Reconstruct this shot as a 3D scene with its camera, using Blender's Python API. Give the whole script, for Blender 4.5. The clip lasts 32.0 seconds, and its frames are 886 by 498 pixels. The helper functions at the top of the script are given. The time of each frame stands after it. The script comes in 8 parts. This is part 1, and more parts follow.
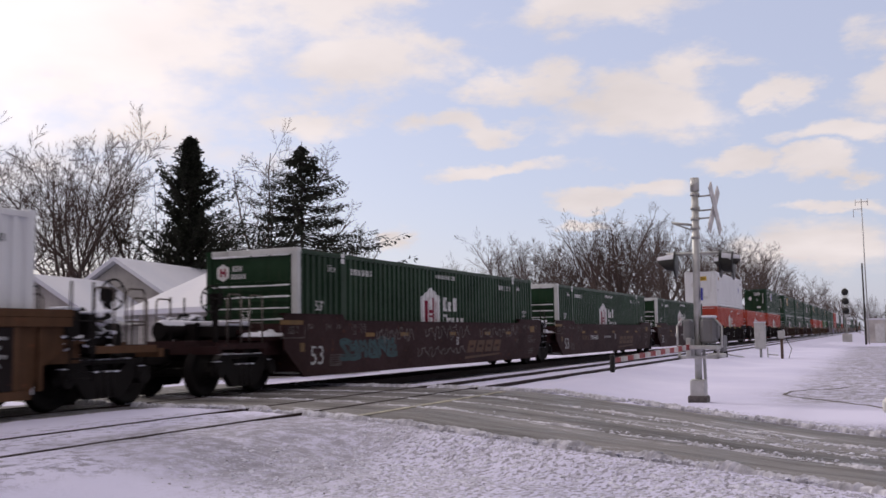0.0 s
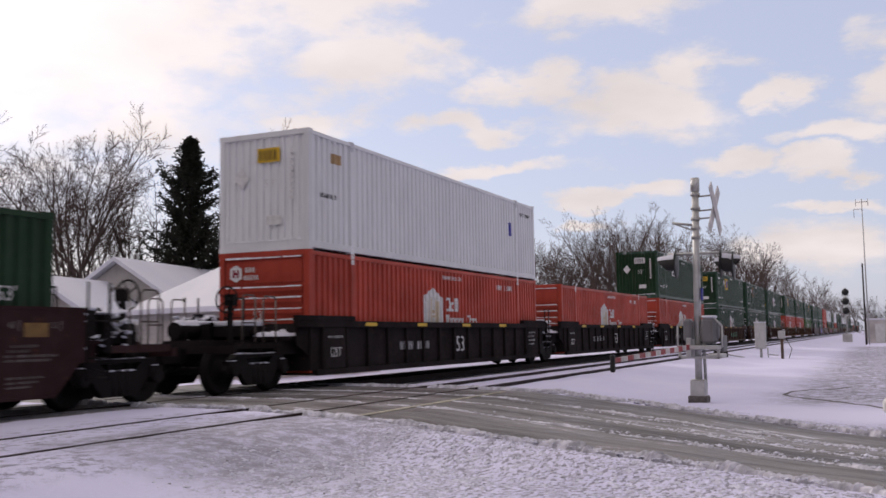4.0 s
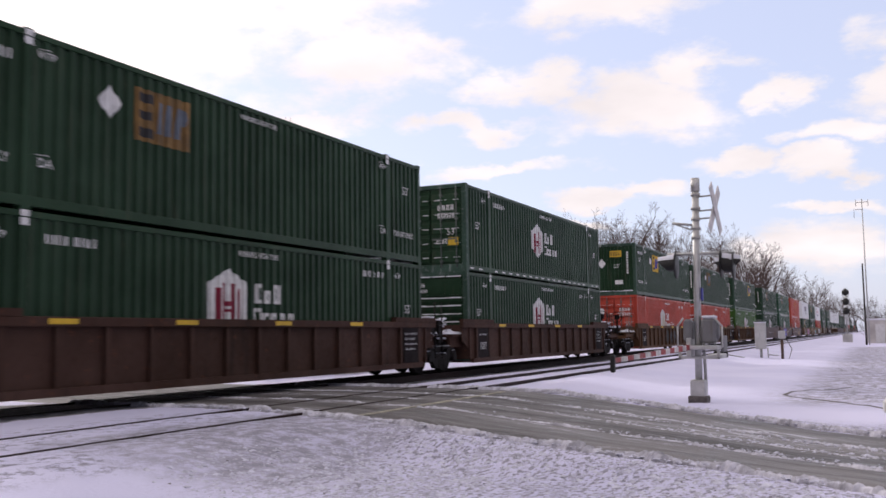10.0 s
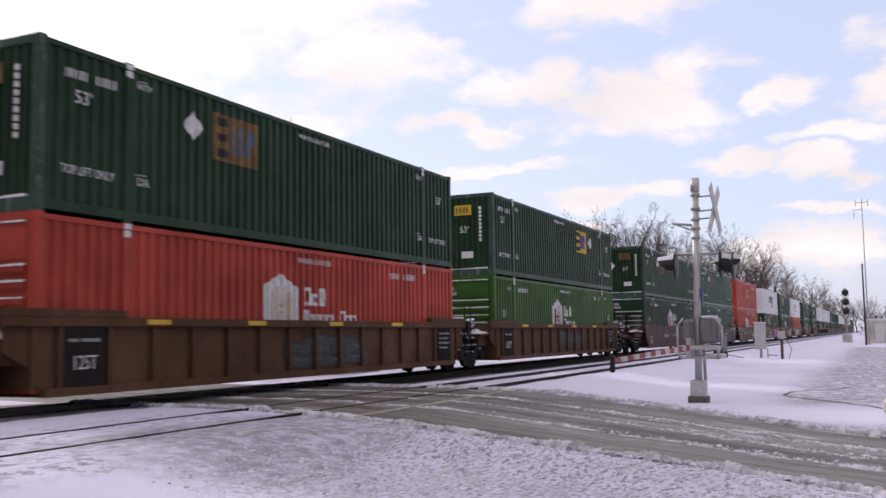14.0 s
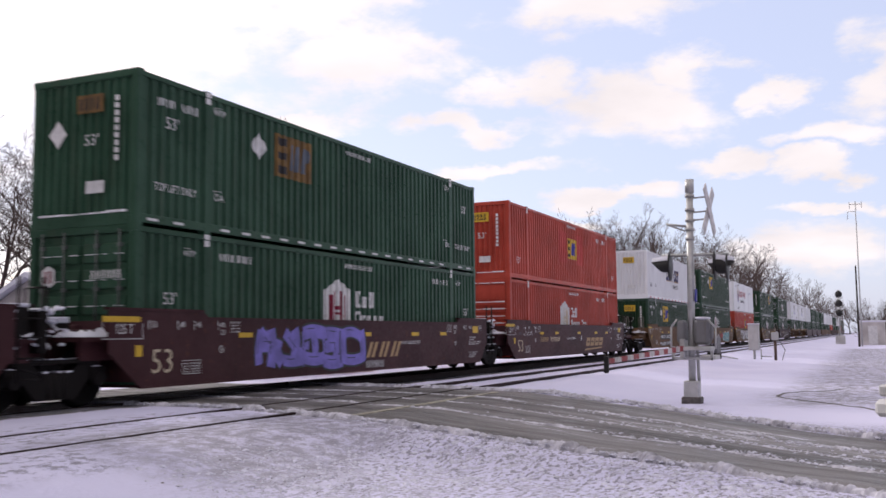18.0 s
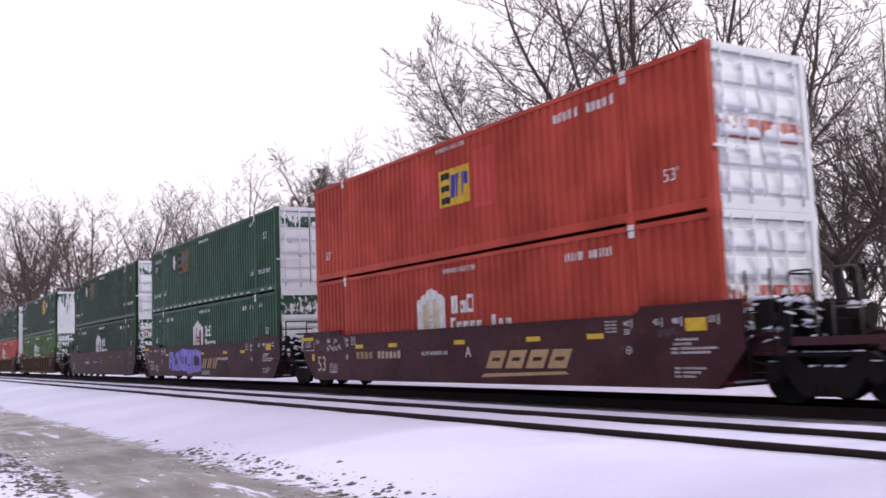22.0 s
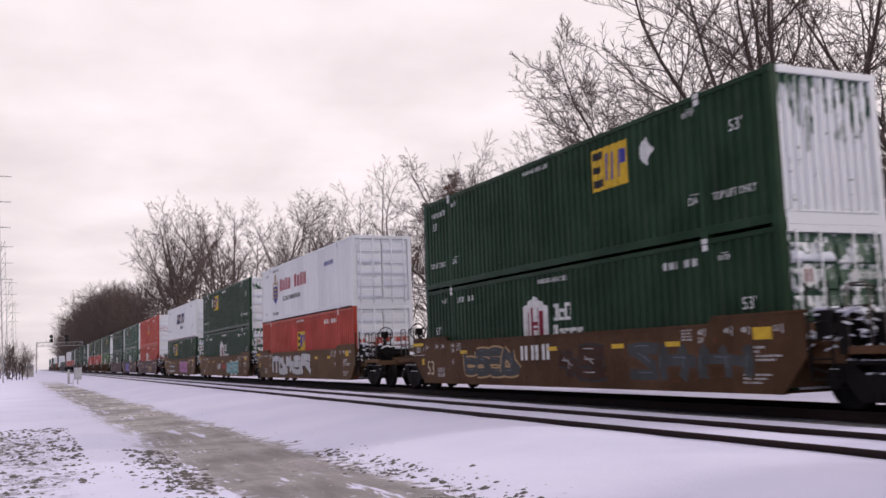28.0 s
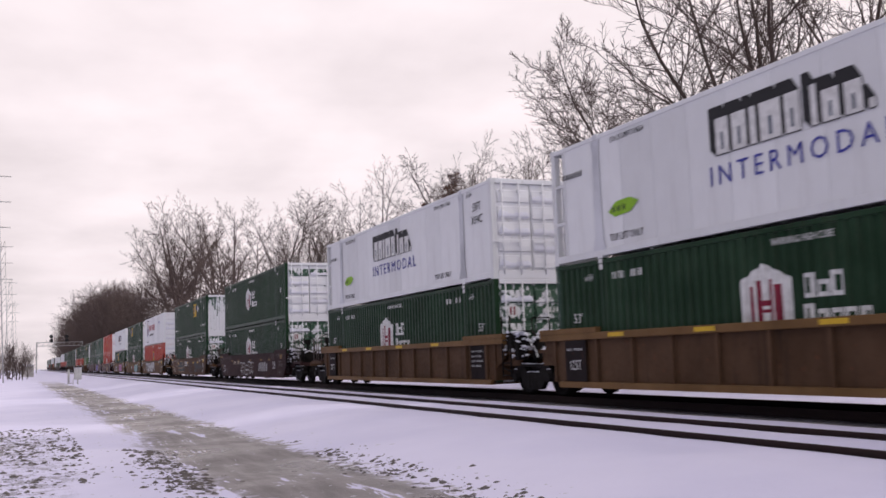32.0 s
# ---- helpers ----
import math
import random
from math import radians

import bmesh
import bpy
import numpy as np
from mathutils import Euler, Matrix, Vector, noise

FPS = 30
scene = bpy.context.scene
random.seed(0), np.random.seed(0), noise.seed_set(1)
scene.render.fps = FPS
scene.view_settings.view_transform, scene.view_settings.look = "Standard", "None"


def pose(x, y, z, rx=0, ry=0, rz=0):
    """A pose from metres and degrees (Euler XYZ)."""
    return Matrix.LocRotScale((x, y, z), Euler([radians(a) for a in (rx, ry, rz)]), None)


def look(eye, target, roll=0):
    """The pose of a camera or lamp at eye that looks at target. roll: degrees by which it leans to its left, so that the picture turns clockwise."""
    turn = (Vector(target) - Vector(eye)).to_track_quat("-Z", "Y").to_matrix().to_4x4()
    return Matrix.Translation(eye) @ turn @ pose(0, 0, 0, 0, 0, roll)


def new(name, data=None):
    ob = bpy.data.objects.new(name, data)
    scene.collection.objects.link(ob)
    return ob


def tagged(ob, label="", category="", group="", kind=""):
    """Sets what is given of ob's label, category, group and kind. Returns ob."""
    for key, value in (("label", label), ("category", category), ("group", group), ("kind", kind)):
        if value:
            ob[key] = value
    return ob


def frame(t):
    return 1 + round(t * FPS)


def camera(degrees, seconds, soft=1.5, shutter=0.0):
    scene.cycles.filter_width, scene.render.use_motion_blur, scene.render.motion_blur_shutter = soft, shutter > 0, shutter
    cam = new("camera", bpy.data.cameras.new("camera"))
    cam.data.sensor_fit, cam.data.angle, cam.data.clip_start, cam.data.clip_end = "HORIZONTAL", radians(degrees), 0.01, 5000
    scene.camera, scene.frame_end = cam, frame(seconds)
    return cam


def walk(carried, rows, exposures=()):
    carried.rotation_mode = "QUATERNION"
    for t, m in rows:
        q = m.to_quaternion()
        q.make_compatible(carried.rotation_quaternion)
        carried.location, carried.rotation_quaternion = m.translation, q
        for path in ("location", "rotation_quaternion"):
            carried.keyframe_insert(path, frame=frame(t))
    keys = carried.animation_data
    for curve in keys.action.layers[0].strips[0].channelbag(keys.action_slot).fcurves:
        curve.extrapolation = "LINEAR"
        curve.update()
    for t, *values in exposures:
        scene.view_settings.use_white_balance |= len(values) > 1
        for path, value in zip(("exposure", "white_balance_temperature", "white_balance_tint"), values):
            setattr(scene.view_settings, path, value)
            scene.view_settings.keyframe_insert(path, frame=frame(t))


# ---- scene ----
cam = camera(50.2, 32.0, soft=1.6, shutter=0.2)
EYE = (0.0, -13.34, 1.16)


def aim(yaw, pitch, roll):
    """Camera pose at its one stand; yaw is counted from +y towards +x."""
    return pose(*EYE, 90 + pitch, 0, -yaw) @ pose(0, 0, 0, 0, 0, roll)


VIEWS = [(0, 65.43, 5.24, -0.93), (15.5, 65.43, 5.24, -0.85), (16, 65.6, 5.23, -0.7), (16.4, 65.75, 5.23, -0.64),
         (18.1, 65.75, 5.24, -0.64), (18.5, 64.05, 5.32, -0.6), (18.7, 59.7, 5.35, -0.65), (18.8, 55.2, 5.36, -0.7),
         (19, 43.7, 5.36, -0.8), (19.5, 25.4, 5.3, -0.7), (20, -1.0, 5.55, -1.36), (20.5, -25.8, 5.7, -2.2),
         (21, -40.8, 5.88, -2.3), (21.5, -53.5, 5.98, -2.1), (22, -58.25, 5.82, -2.25), (22.5, -62.0, 5.66, -2.35),
         (23, -64.1, 5.61, -2.5), (23.5, -66.0, 5.58, -2.3), (24, -66.0, 5.63, -2.16), (25, -66.25, 5.82, -1.92),
         (25.5, -66.25, 5.93, -1.87), (27.5, -66.22, 6.3, -1.85), (28, -66.19, 6.38, -1.95), (32, -66.19, 6.38, -1.95)]
walk(cam, [(t, aim(a, b, c)) for t, a, b, c in VIEWS],
     exposures=[(t, e, k, 18) for t, e, k in ((0, -0.42, 6300), (3.5, -0.38, 6300), (5.5, -0.35, 6250), (6.2, -0.24, 6200), (7.3, -0.06, 6200), (18.5, -0.05, 6150), (19.1, 0.3, 5950), (19.6, 1.5, 5800), (20.0, 1.72, 5600), (20.5, 1.66, 5700), (21.3, 1.1, 5850), (22.0, 0.3, 5950), (22.7, -0.06, 6150), (23.5, -0.12, 6250), (32, -0.1, 6250))])

# ---- world and sun ----
SUN_YAW, SUN_UP = 18.0, 27.0
world = bpy.data.worlds.new("winter_sky")
scene.world = world
world.use_nodes = True


def sky_nodes():
    nt = world.node_tree
    nt.nodes.clear()
    N, K = nt.nodes.new, nt.links.new

    def math(op, a, b=None, clamp=False):
        n = N("ShaderNodeMath")
        n.operation, n.use_clamp = op, clamp
        for i, v in enumerate((a, b)):
            if v is None:
                continue
            if isinstance(v, (int, float)):
                n.inputs[i].default_value = v
            else:
                K(v, n.inputs[i])
        return n.outputs[0]

    sky = N("ShaderNodeTexSky")
    sky.sky_type, sky.sun_disc = "NISHITA", False
    sky.sun_elevation, sky.sun_rotation = radians(SUN_UP), radians(SUN_YAW)
    sky.air_density, sky.dust_density, sky.ozone_density = 1.0, 1.5, 1.0
    co = N("ShaderNodeTexCoord")
    sep = N("ShaderNodeSeparateXYZ")
    K(co.outputs["Generated"], sep.inputs[0])
    up = math("ADD", math("MAXIMUM", sep.outputs[2], 0.0), 0.16)
    flat = N("ShaderNodeCombineXYZ")
    K(math("DIVIDE", sep.outputs[0], up), flat.inputs[0])
    K(math("DIVIDE", sep.outputs[1], up), flat.inputs[1])
    big = N("ShaderNodeTexNoise")
    big.inputs["Scale"].default_value, big.inputs["Detail"].default_value, big.inputs["Roughness"].default_value = 2.5, 8, 0.5
    K(flat.outputs[0], big.inputs["Vector"])
    # the cloud bank closes towards the west (-x) and round the sun
    glow = N("ShaderNodeVectorMath")
    glow.operation = "DOT_PRODUCT"
    K(co.outputs["Generated"], glow.inputs[0])
    a, e = radians(SUN_YAW), radians(SUN_UP)
    glow.inputs[1].default_value = (np.sin(a) * np.cos(e), np.cos(a) * np.cos(e), np.sin(e))
    near = math("MAXIMUM", glow.outputs["Value"], 0.0)
    cover = math("ADD", math("MULTIPLY", sep.outputs[0], -0.29), math("MULTIPLY", math("POWER", near, 3.0), 0.22))
    # single clouds of the eastern sky: bearing, height, half width, half height in degrees
    bear = math("MULTIPLY", math("ARCTAN2", sep.outputs[0], sep.outputs[1]), 57.2958)
    high = math("MULTIPLY", math("ARCSINE", sep.outputs[2]), 57.2958)
    wisp = N("ShaderNodeTexNoise")
    wisp.inputs["Scale"].default_value, wisp.inputs["Detail"].default_value, wisp.inputs["Roughness"].default_value = 13.0, 7, 0.58
    squash = N("ShaderNodeVectorMath")
    squash.operation = "MULTIPLY"
    squash.inputs[1].default_value = (1.0, 1.0, 2.2)
    K(co.outputs["Generated"], squash.inputs[0])
    K(squash.outputs[0], wisp.inputs["Vector"])
    # the outlines are torn by a second, larger noise
    tear = N("ShaderNodeTexNoise")
    tear.inputs["Scale"].default_value, tear.inputs["Detail"].default_value, tear.inputs["Roughness"].default_value = 8.0, 5, 0.6
    K(squash.outputs[0], tear.inputs["Vector"])
    pull = N("ShaderNodeSeparateColor")
    K(tear.outputs["Color"], pull.inputs[0])
    bear0 = bear
    bear = math("ADD", bear, math("MULTIPLY", math("SUBTRACT", pull.outputs[0], 0.5), 11.0))
    high2 = math("ADD", high, math("MULTIPLY", math("SUBTRACT", pull.outputs[1], 0.5), 4.6))
    heap = 0.0
    for b0, h0, bw, hh in ((43.0, 19.0, 15.5, 8.3), (61.3, 16.4, 5.4, 1.8), (59.0, 19.6, 5.6, 2.6), (70.5, 15.0, 2.5, 1.2), (75.3, 19.4, 6.4, 1.6), (78.0, 13.1, 5.2, 1.9), (80.3, 14.8, 2.5, 1.6),
                           (85.2, 13.3, 1.9, 0.8), (57.6, 12.9, 3.4, 1.0), (67.5, 12.7, 3.8, 0.75), (69.2, 10.0, 4.6, 0.55), (74.9, 8.2, 4.2, 0.55), (82.5, 9.7, 3.1, 0.6), (88.0, 9.2, 2.2, 0.6),
                           (90.6, 14.0, 2.4, 2.4), (89.4, 10.9, 2.5, 0.7), (87.2, 4.6, 4.8, 1.6), (73.2, 6.7, 1.6, 0.5), (63.8, 6.1, 2.0, 0.9), (88.1, 7.1, 2.1, 0.45)):
        u = math("DIVIDE", math("SUBTRACT", bear, b0), bw)
        v = math("DIVIDE", math("SUBTRACT", high2, h0), hh)
        d = math("SUBTRACT", 1.0, math("SQRT", math("ADD", math("MULTIPLY", u, u), math("MULTIPLY", v, v))))
        heap = math("MAXIMUM", d, -1.0) if heap == 0.0 else math("MAXIMUM", heap, d)
    east = N("ShaderNodeMapRange")
    east.interpolation_type = "SMOOTHSTEP"
    for key, v in (("From Min", 30.0), ("From Max", 38.0), ("To Min", 0.0), ("To Max", 1.0)):
        east.inputs[key].default_value = v
    K(math("MINIMUM", bear0, math("SUBTRACT", 130.0, bear0)), east.inputs["Value"])
    lowly = N("ShaderNodeMapRange")
    lowly.interpolation_type = "SMOOTHSTEP"
    for key, v in (("From Min", 22.0), ("From Max", 28.0), ("To Min", 1.0), ("To Max", 0.0)):
        lowly.inputs[key].default_value = v
    K(high, lowly.inputs["Value"])
    puffs = N("ShaderNodeMapRange")
    puffs.interpolation_type = "SMOOTHSTEP"
    puffs.inputs["From Min"].default_value, puffs.inputs["From Max"].default_value = -0.36, 0.5
    K(math("ADD", heap, math("MULTIPLY", math("SUBTRACT", wisp.outputs["Fac"], 0.5), 2.3)), puffs.inputs["Value"])
    bank = N("ShaderNodeMapRange")
    bank.interpolation_type = "SMOOTHSTEP"
    bank.inputs["From Min"].default_value, bank.inputs["From Max"].default_value = 0.235, 0.335
    K(math("ADD", big.outputs["Fac"], cover), bank.inputs["Value"])
    m = N("ShaderNodeMix")
    K(math("MULTIPLY", east.outputs[0], lowly.outputs[0]), m.inputs["Factor"])
    K(bank.outputs[0], m.inputs["A"])
    K(puffs.outputs[0], m.inputs["B"])
    body = N("ShaderNodeTexNoise")
    body.inputs["Scale"].default_value, body.inputs["Detail"].default_value = 2.0, 6
    K(flat.outputs[0], body.inputs["Vector"])
    tone = N("ShaderNodeMapRange")
    tone.inputs["From Min"].default_value, tone.inputs["From Max"].default_value = 0.3, 0.7
    tone.inputs["To Min"].default_value, tone.inputs["To Max"].default_value = 7.9, 10.0
    K(body.outputs["Fac"], tone.inputs["Value"])
    side = N("ShaderNodeMapRange")
    side.interpolation_type = "SMOOTHSTEP"
    for key, v in (("From Min", -0.88), ("From Max", -0.08), ("To Min", 0.2), ("To Max", 1.0)):
        side.inputs[key].default_value = v
    K(glow.outputs["Value"], side.inputs["Value"])
    # unseen sky dimmed towards the south-west, to darken the train's near sides
    thick = N("ShaderNodeMapRange")
    thick.interpolation_type = "SMOOTHSTEP"
    for key, v in (("From Min", -0.75), ("From Max", 0.1), ("To Min", 0.05), ("To Max", 0.2)):
        thick.inputs[key].default_value = v
    K(sep.outputs[0], thick.inputs["Value"])
    K(thick.outputs[0], side.inputs["To Min"])
    lit = math("MULTIPLY", math("ADD", tone.outputs[0], math("MULTIPLY", math("POWER", near, 9.0), 9.0)), side.outputs[0])
    cloud = N("ShaderNodeMix")
    cloud.data_type = "RGBA"
    cloud.inputs["A"].default_value = (1.0, 0.93, 0.86, 1)
    cloud.inputs["B"].default_value = (1.0, 0.91, 0.868, 1)
    K(math("MULTIPLY", sep.outputs[0], -1.6, True), cloud.inputs["Factor"])
    bright = N("ShaderNodeVectorMath")
    bright.operation = "SCALE"
    # away from the sun the cloud is lit by blue sky alone
    cool = N("ShaderNodeMix")
    cool.data_type = "RGBA"
    turn = N("ShaderNodeMapRange")
    turn.interpolation_type = "SMOOTHSTEP"
    for key, v in (("From Min", -0.32), ("From Max", -0.7), ("To Min", 0.0), ("To Max", 1.0)):
        turn.inputs[key].default_value = v
    K(glow.outputs["Value"], turn.inputs["Value"])
    K(turn.outputs[0], cool.inputs["Factor"])
    K(cloud.outputs["Result"], cool.inputs["A"])
    cool.inputs["B"].default_value = (0.78, 0.90, 1.22, 1)
    K(cool.outputs["Result"], bright.inputs[0])
    K(lit, bright.inputs["Scale"])
    mix = N("ShaderNodeMix")
    mix.data_type = "RGBA"
    K(m.outputs[0], mix.inputs["Factor"])
    haze = N("ShaderNodeMix")
    haze.data_type = "RGBA"
    haze.inputs["Factor"].default_value = 0.5
    haze.inputs["B"].default_value = (9.3, 9.9, 11.7, 1)
    K(sky.outputs[0], haze.inputs["A"])
    K(haze.outputs["Result"], mix.inputs["A"])
    K(bright.outputs[0], mix.inputs["B"])
    bg = N("ShaderNodeBackground")
    bg.inputs["Strength"].default_value = 0.115
    K(mix.outputs["Result"], bg.inputs["Color"])
    K(bg.outputs[0], N("ShaderNodeOutputWorld").inputs[0])


sky_nodes()
sun = new("sun", bpy.data.lights.new("sun", "SUN"))
sun.data.energy, sun.data.angle, sun.data.color = 1.6, radians(6), (1.0, 0.93, 0.82)
_a, _e = radians(SUN_YAW), radians(SUN_UP)
SUN_DIR = Vector((math.sin(_a) * math.cos(_e), math.cos(_a) * math.cos(_e), math.sin(_e)))
sun.matrix_world = look(SUN_DIR * 80, (0, 0, 0))

# ---- materials ----
def material(name, rough=0.6, metal=0.0):
    mat = bpy.data.materials.new(name)
    mat.use_nodes = True
    b = mat.node_tree.nodes["Principled BSDF"]
    b.inputs["Roughness"].default_value, b.inputs["Metallic"].default_value = rough, metal
    return mat, mat.node_tree, b


def noise_tex(nt, scale, detail=4, rough=0.55, stretch=None, coord="Object"):
    co = nt.nodes.new("ShaderNodeTexCoord")
    n = nt.nodes.new("ShaderNodeTexNoise")
    n.inputs["Scale"].default_value, n.inputs["Detail"].default_value, n.inputs["Roughness"].default_value = scale, detail, rough
    src = co.outputs[coord]
    if stretch:
        mp = nt.nodes.new("ShaderNodeMapping")
        mp.inputs["Scale"].default_value = stretch
        nt.links.new(src, mp.inputs[0])
        src = mp.outputs[0]
    nt.links.new(src, n.inputs["Vector"])
    return n.outputs["Fac"]


def ramp(nt, fac, lo, hi, a=0.0, b=1.0):
    m = nt.nodes.new("ShaderNodeMapRange")
    m.interpolation_type = "SMOOTHSTEP"
    for key, v in (("From Min", lo), ("From Max", hi), ("To Min", a), ("To Max", b)):
        m.inputs[key].default_value = v
    nt.links.new(fac, m.inputs["Value"])
    return m.outputs[0]


def calc(nt, op, a, b=0.0, clamp=False):
    n = nt.nodes.new("ShaderNodeMath")
    n.operation, n.use_clamp = op, clamp
    for i, v in enumerate((a, b)):
        if isinstance(v, (int, float)):
            n.inputs[i].default_value = v
        else:
            nt.links.new(v, n.inputs[i])
    return n.outputs[0]


def blend(nt, fac, a, b):
    n = nt.nodes.new("ShaderNodeMix")
    n.data_type = "RGBA"
    for key, v in (("Factor", fac), ("A", a), ("B", b)):
        if isinstance(v, (int, float)):
            n.inputs[key].default_value = v
        elif isinstance(v, tuple):
            n.inputs[key].default_value = (*v, 1)
        else:
            nt.links.new(v, n.inputs[key])
    return n.outputs["Result"]


def bump(nt, b, height, strength=0.3, dist=0.02):
    n = nt.nodes.new("ShaderNodeBump")
    n.inputs["Strength"].default_value, n.inputs["Distance"].default_value = strength, dist
    nt.links.new(height, n.inputs["Height"])
    nt.links.new(n.outputs[0], b.inputs["Normal"])


def painted(name, col, dirt=(0.10, 0.08, 0.06), wear=0.35, rough=0.5, fade=0.25, rust=None, spec=0.1):
    """Weathered paint: faded patches, vertical streaks, grime, and rust where asked."""
    mat, nt, b = material(name, rough)
    b.inputs["Specular IOR Level"].default_value = spec
    rnd = nt.nodes.new("ShaderNodeObjectInfo").outputs["Random"]
    light = tuple(min(1, c * (1 + fade) + 0.03 * fade) for c in col)
    dark = tuple(c * (1 - 0.6 * fade) for c in col)
    c = blend(nt, ramp(nt, noise_tex(nt, 0.7, 5), 0.3, 0.7), dark, light)
    streak = noise_tex(nt, 3.0, 5, 0.6, (1.6, 1.6, 0.16))
    c = blend(nt, calc(nt, "MULTIPLY", ramp(nt, streak, 0.52, 0.78), wear), c, dirt)
    grime = noise_tex(nt, 9.0, 6, 0.65)
    c = blend(nt, calc(nt, "MULTIPLY", ramp(nt, grime, 0.55, 0.8), wear * 0.6), c, dirt)
    if rust:
        spots = ramp(nt, noise_tex(nt, 5.0, 7, 0.7), 0.6, 0.68)
        c = blend(nt, calc(nt, "MULTIPLY", spots, rust), c, (0.16, 0.055, 0.025))
    hs = nt.nodes.new("ShaderNodeHueSaturation")
    nt.links.new(ramp(nt, rnd, 0, 1, 0.93, 1.07), hs.inputs["Value"])
    nt.links.new(c, hs.inputs["Color"])
    nt.links.new(hs.outputs[0], b.inputs["Base Color"])
    nt.links.new(ramp(nt, grime, 0.3, 0.8, rough - 0.08, rough + 0.2), b.inputs["Roughness"])
    bump(nt, b, grime, 0.12, 0.004)
    return mat


def snow_caked(name, col, amount=0.62):
    """A painted end wall with wind-packed snow sticking to it."""
    mat, nt, b = material(name, 0.6)
    n1 = noise_tex(nt, 1.5, 6, 0.6)
    n2 = noise_tex(nt, 9.0, 5, 0.65, (1.0, 1.0, 0.35))
    f = calc(nt, "ADD", calc(nt, "MULTIPLY", n1, 0.65), calc(nt, "MULTIPLY", n2, 0.35))
    f = ramp(nt, f, 0.60 - amount * 0.3, 0.66 - amount * 0.3)
    c = blend(nt, f, col, (0.70, 0.705, 0.73))
    nt.links.new(c, b.inputs["Base Color"])
    bump(nt, b, f, 0.6, 0.02)
    return mat


def snow_drip(name, col):
    """An end wall plastered with snow, with bare runs coming down from its top edge."""
    mat, nt, b = material(name, 0.6)
    co = nt.nodes.new("ShaderNodeTexCoord")
    sep = nt.nodes.new("ShaderNodeSeparateXYZ")
    nt.links.new(co.outputs["Object"], sep.inputs[0])
    n = noise_tex(nt, 7.0, 5, 0.6, (1.0, 1.0, 0.14))
    f = calc(nt, "ADD", n, calc(nt, "MULTIPLY", calc(nt, "SUBTRACT", sep.outputs[2], 2.75), 0.15))
    spots = ramp(nt, noise_tex(nt, 5.0, 6, 0.65), 0.62, 0.68)
    bare = calc(nt, "MAXIMUM", ramp(nt, f, 0.42, 0.47), spots)
    nt.links.new(blend(nt, bare, (0.70, 0.705, 0.73), col), b.inputs["Base Color"])
    bump(nt, b, bare, -0.5, 0.02)
    return mat


def plain(name, col, rough=0.6, metal=0.0, var=0.12, scale=6.0):
    mat, nt, b = material(name, rough, metal)
    b.inputs["Specular IOR Level"].default_value = 0.06 if metal == 0.1 else 0.25
    n = noise_tex(nt, scale, 5, 0.6)
    c = blend(nt, ramp(nt, n, 0.3, 0.7), tuple(x * (1 - var) for x in col), tuple(min(1, x * (1 + var)) for x in col))
    nt.links.new(c, b.inputs["Base Color"])
    nt.links.new(ramp(nt, n, 0.3, 0.7, max(0.05, rough - 0.1), min(1, rough + 0.1)), b.inputs["Roughness"])
    bump(nt, b, n, 0.1, 0.005)
    return mat


M = {}
M["green"] = painted("container_green", (0.0104, 0.0335, 0.0142), wear=0.22, rough=0.36, spec=0.12)
M["lime"] = painted("container_lime", (0.032, 0.085, 0.013), wear=0.22, rough=0.33)
M["red"] = painted("container_red", (0.36, 0.053, 0.032), dirt=(0.16, 0.03, 0.02), wear=0.3, rough=0.36)
M["white"] = painted("container_white", (0.66, 0.67, 0.68), dirt=(0.42, 0.41, 0.40), wear=0.22, rough=0.4, fade=0.05)
M["green2"] = painted("container_fresh_green", (0.026, 0.068, 0.040), wear=0.2, rough=0.33)
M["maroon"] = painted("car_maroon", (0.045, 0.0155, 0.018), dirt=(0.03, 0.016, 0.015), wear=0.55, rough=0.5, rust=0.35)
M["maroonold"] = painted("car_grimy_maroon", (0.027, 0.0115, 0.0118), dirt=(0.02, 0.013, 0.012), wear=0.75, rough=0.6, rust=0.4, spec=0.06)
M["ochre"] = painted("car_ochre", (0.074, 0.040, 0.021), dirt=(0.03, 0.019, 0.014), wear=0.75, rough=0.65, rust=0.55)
M["tan"] = painted("car_tan", (0.105, 0.060, 0.031), dirt=(0.085, 0.048, 0.03), wear=0.5, rough=0.65, rust=0.5)
M["orange"] = painted("car_orange", (0.074, 0.037, 0.018), dirt=(0.03, 0.019, 0.014), wear=0.7, rough=0.65, rust=0.6)
M["brown"] = painted("car_brown", (0.046, 0.0225, 0.0155), dirt=(0.018, 0.013, 0.011), wear=0.75, rough=0.68, rust=0.5)
M["black"] = painted("car_black", (0.013, 0.0095, 0.010), dirt=(0.024, 0.018, 0.016), wear=0.5, rough=0.75, rust=0.25, spec=0.04)
M["steel"] = plain("dark_steel", (0.0125, 0.0108, 0.0105), 0.65, 0.1)
M["tread"] = plain("wheel_tread", (0.14, 0.125, 0.11), 0.4, 0.7)
M["grey"] = plain("galvanised_grey", (0.38, 0.38, 0.37), 0.5, 0.4)
M["dirtywhite"] = painted("frame_white", (0.55, 0.56, 0.55), wear=0.4)
M["decal"] = plain("white_marking", (0.60, 0.60, 0.59), 0.6, 0, 0.15)
M["cream"] = plain("cream_marking", (0.50, 0.42, 0.30), 0.6, 0, 0.1)
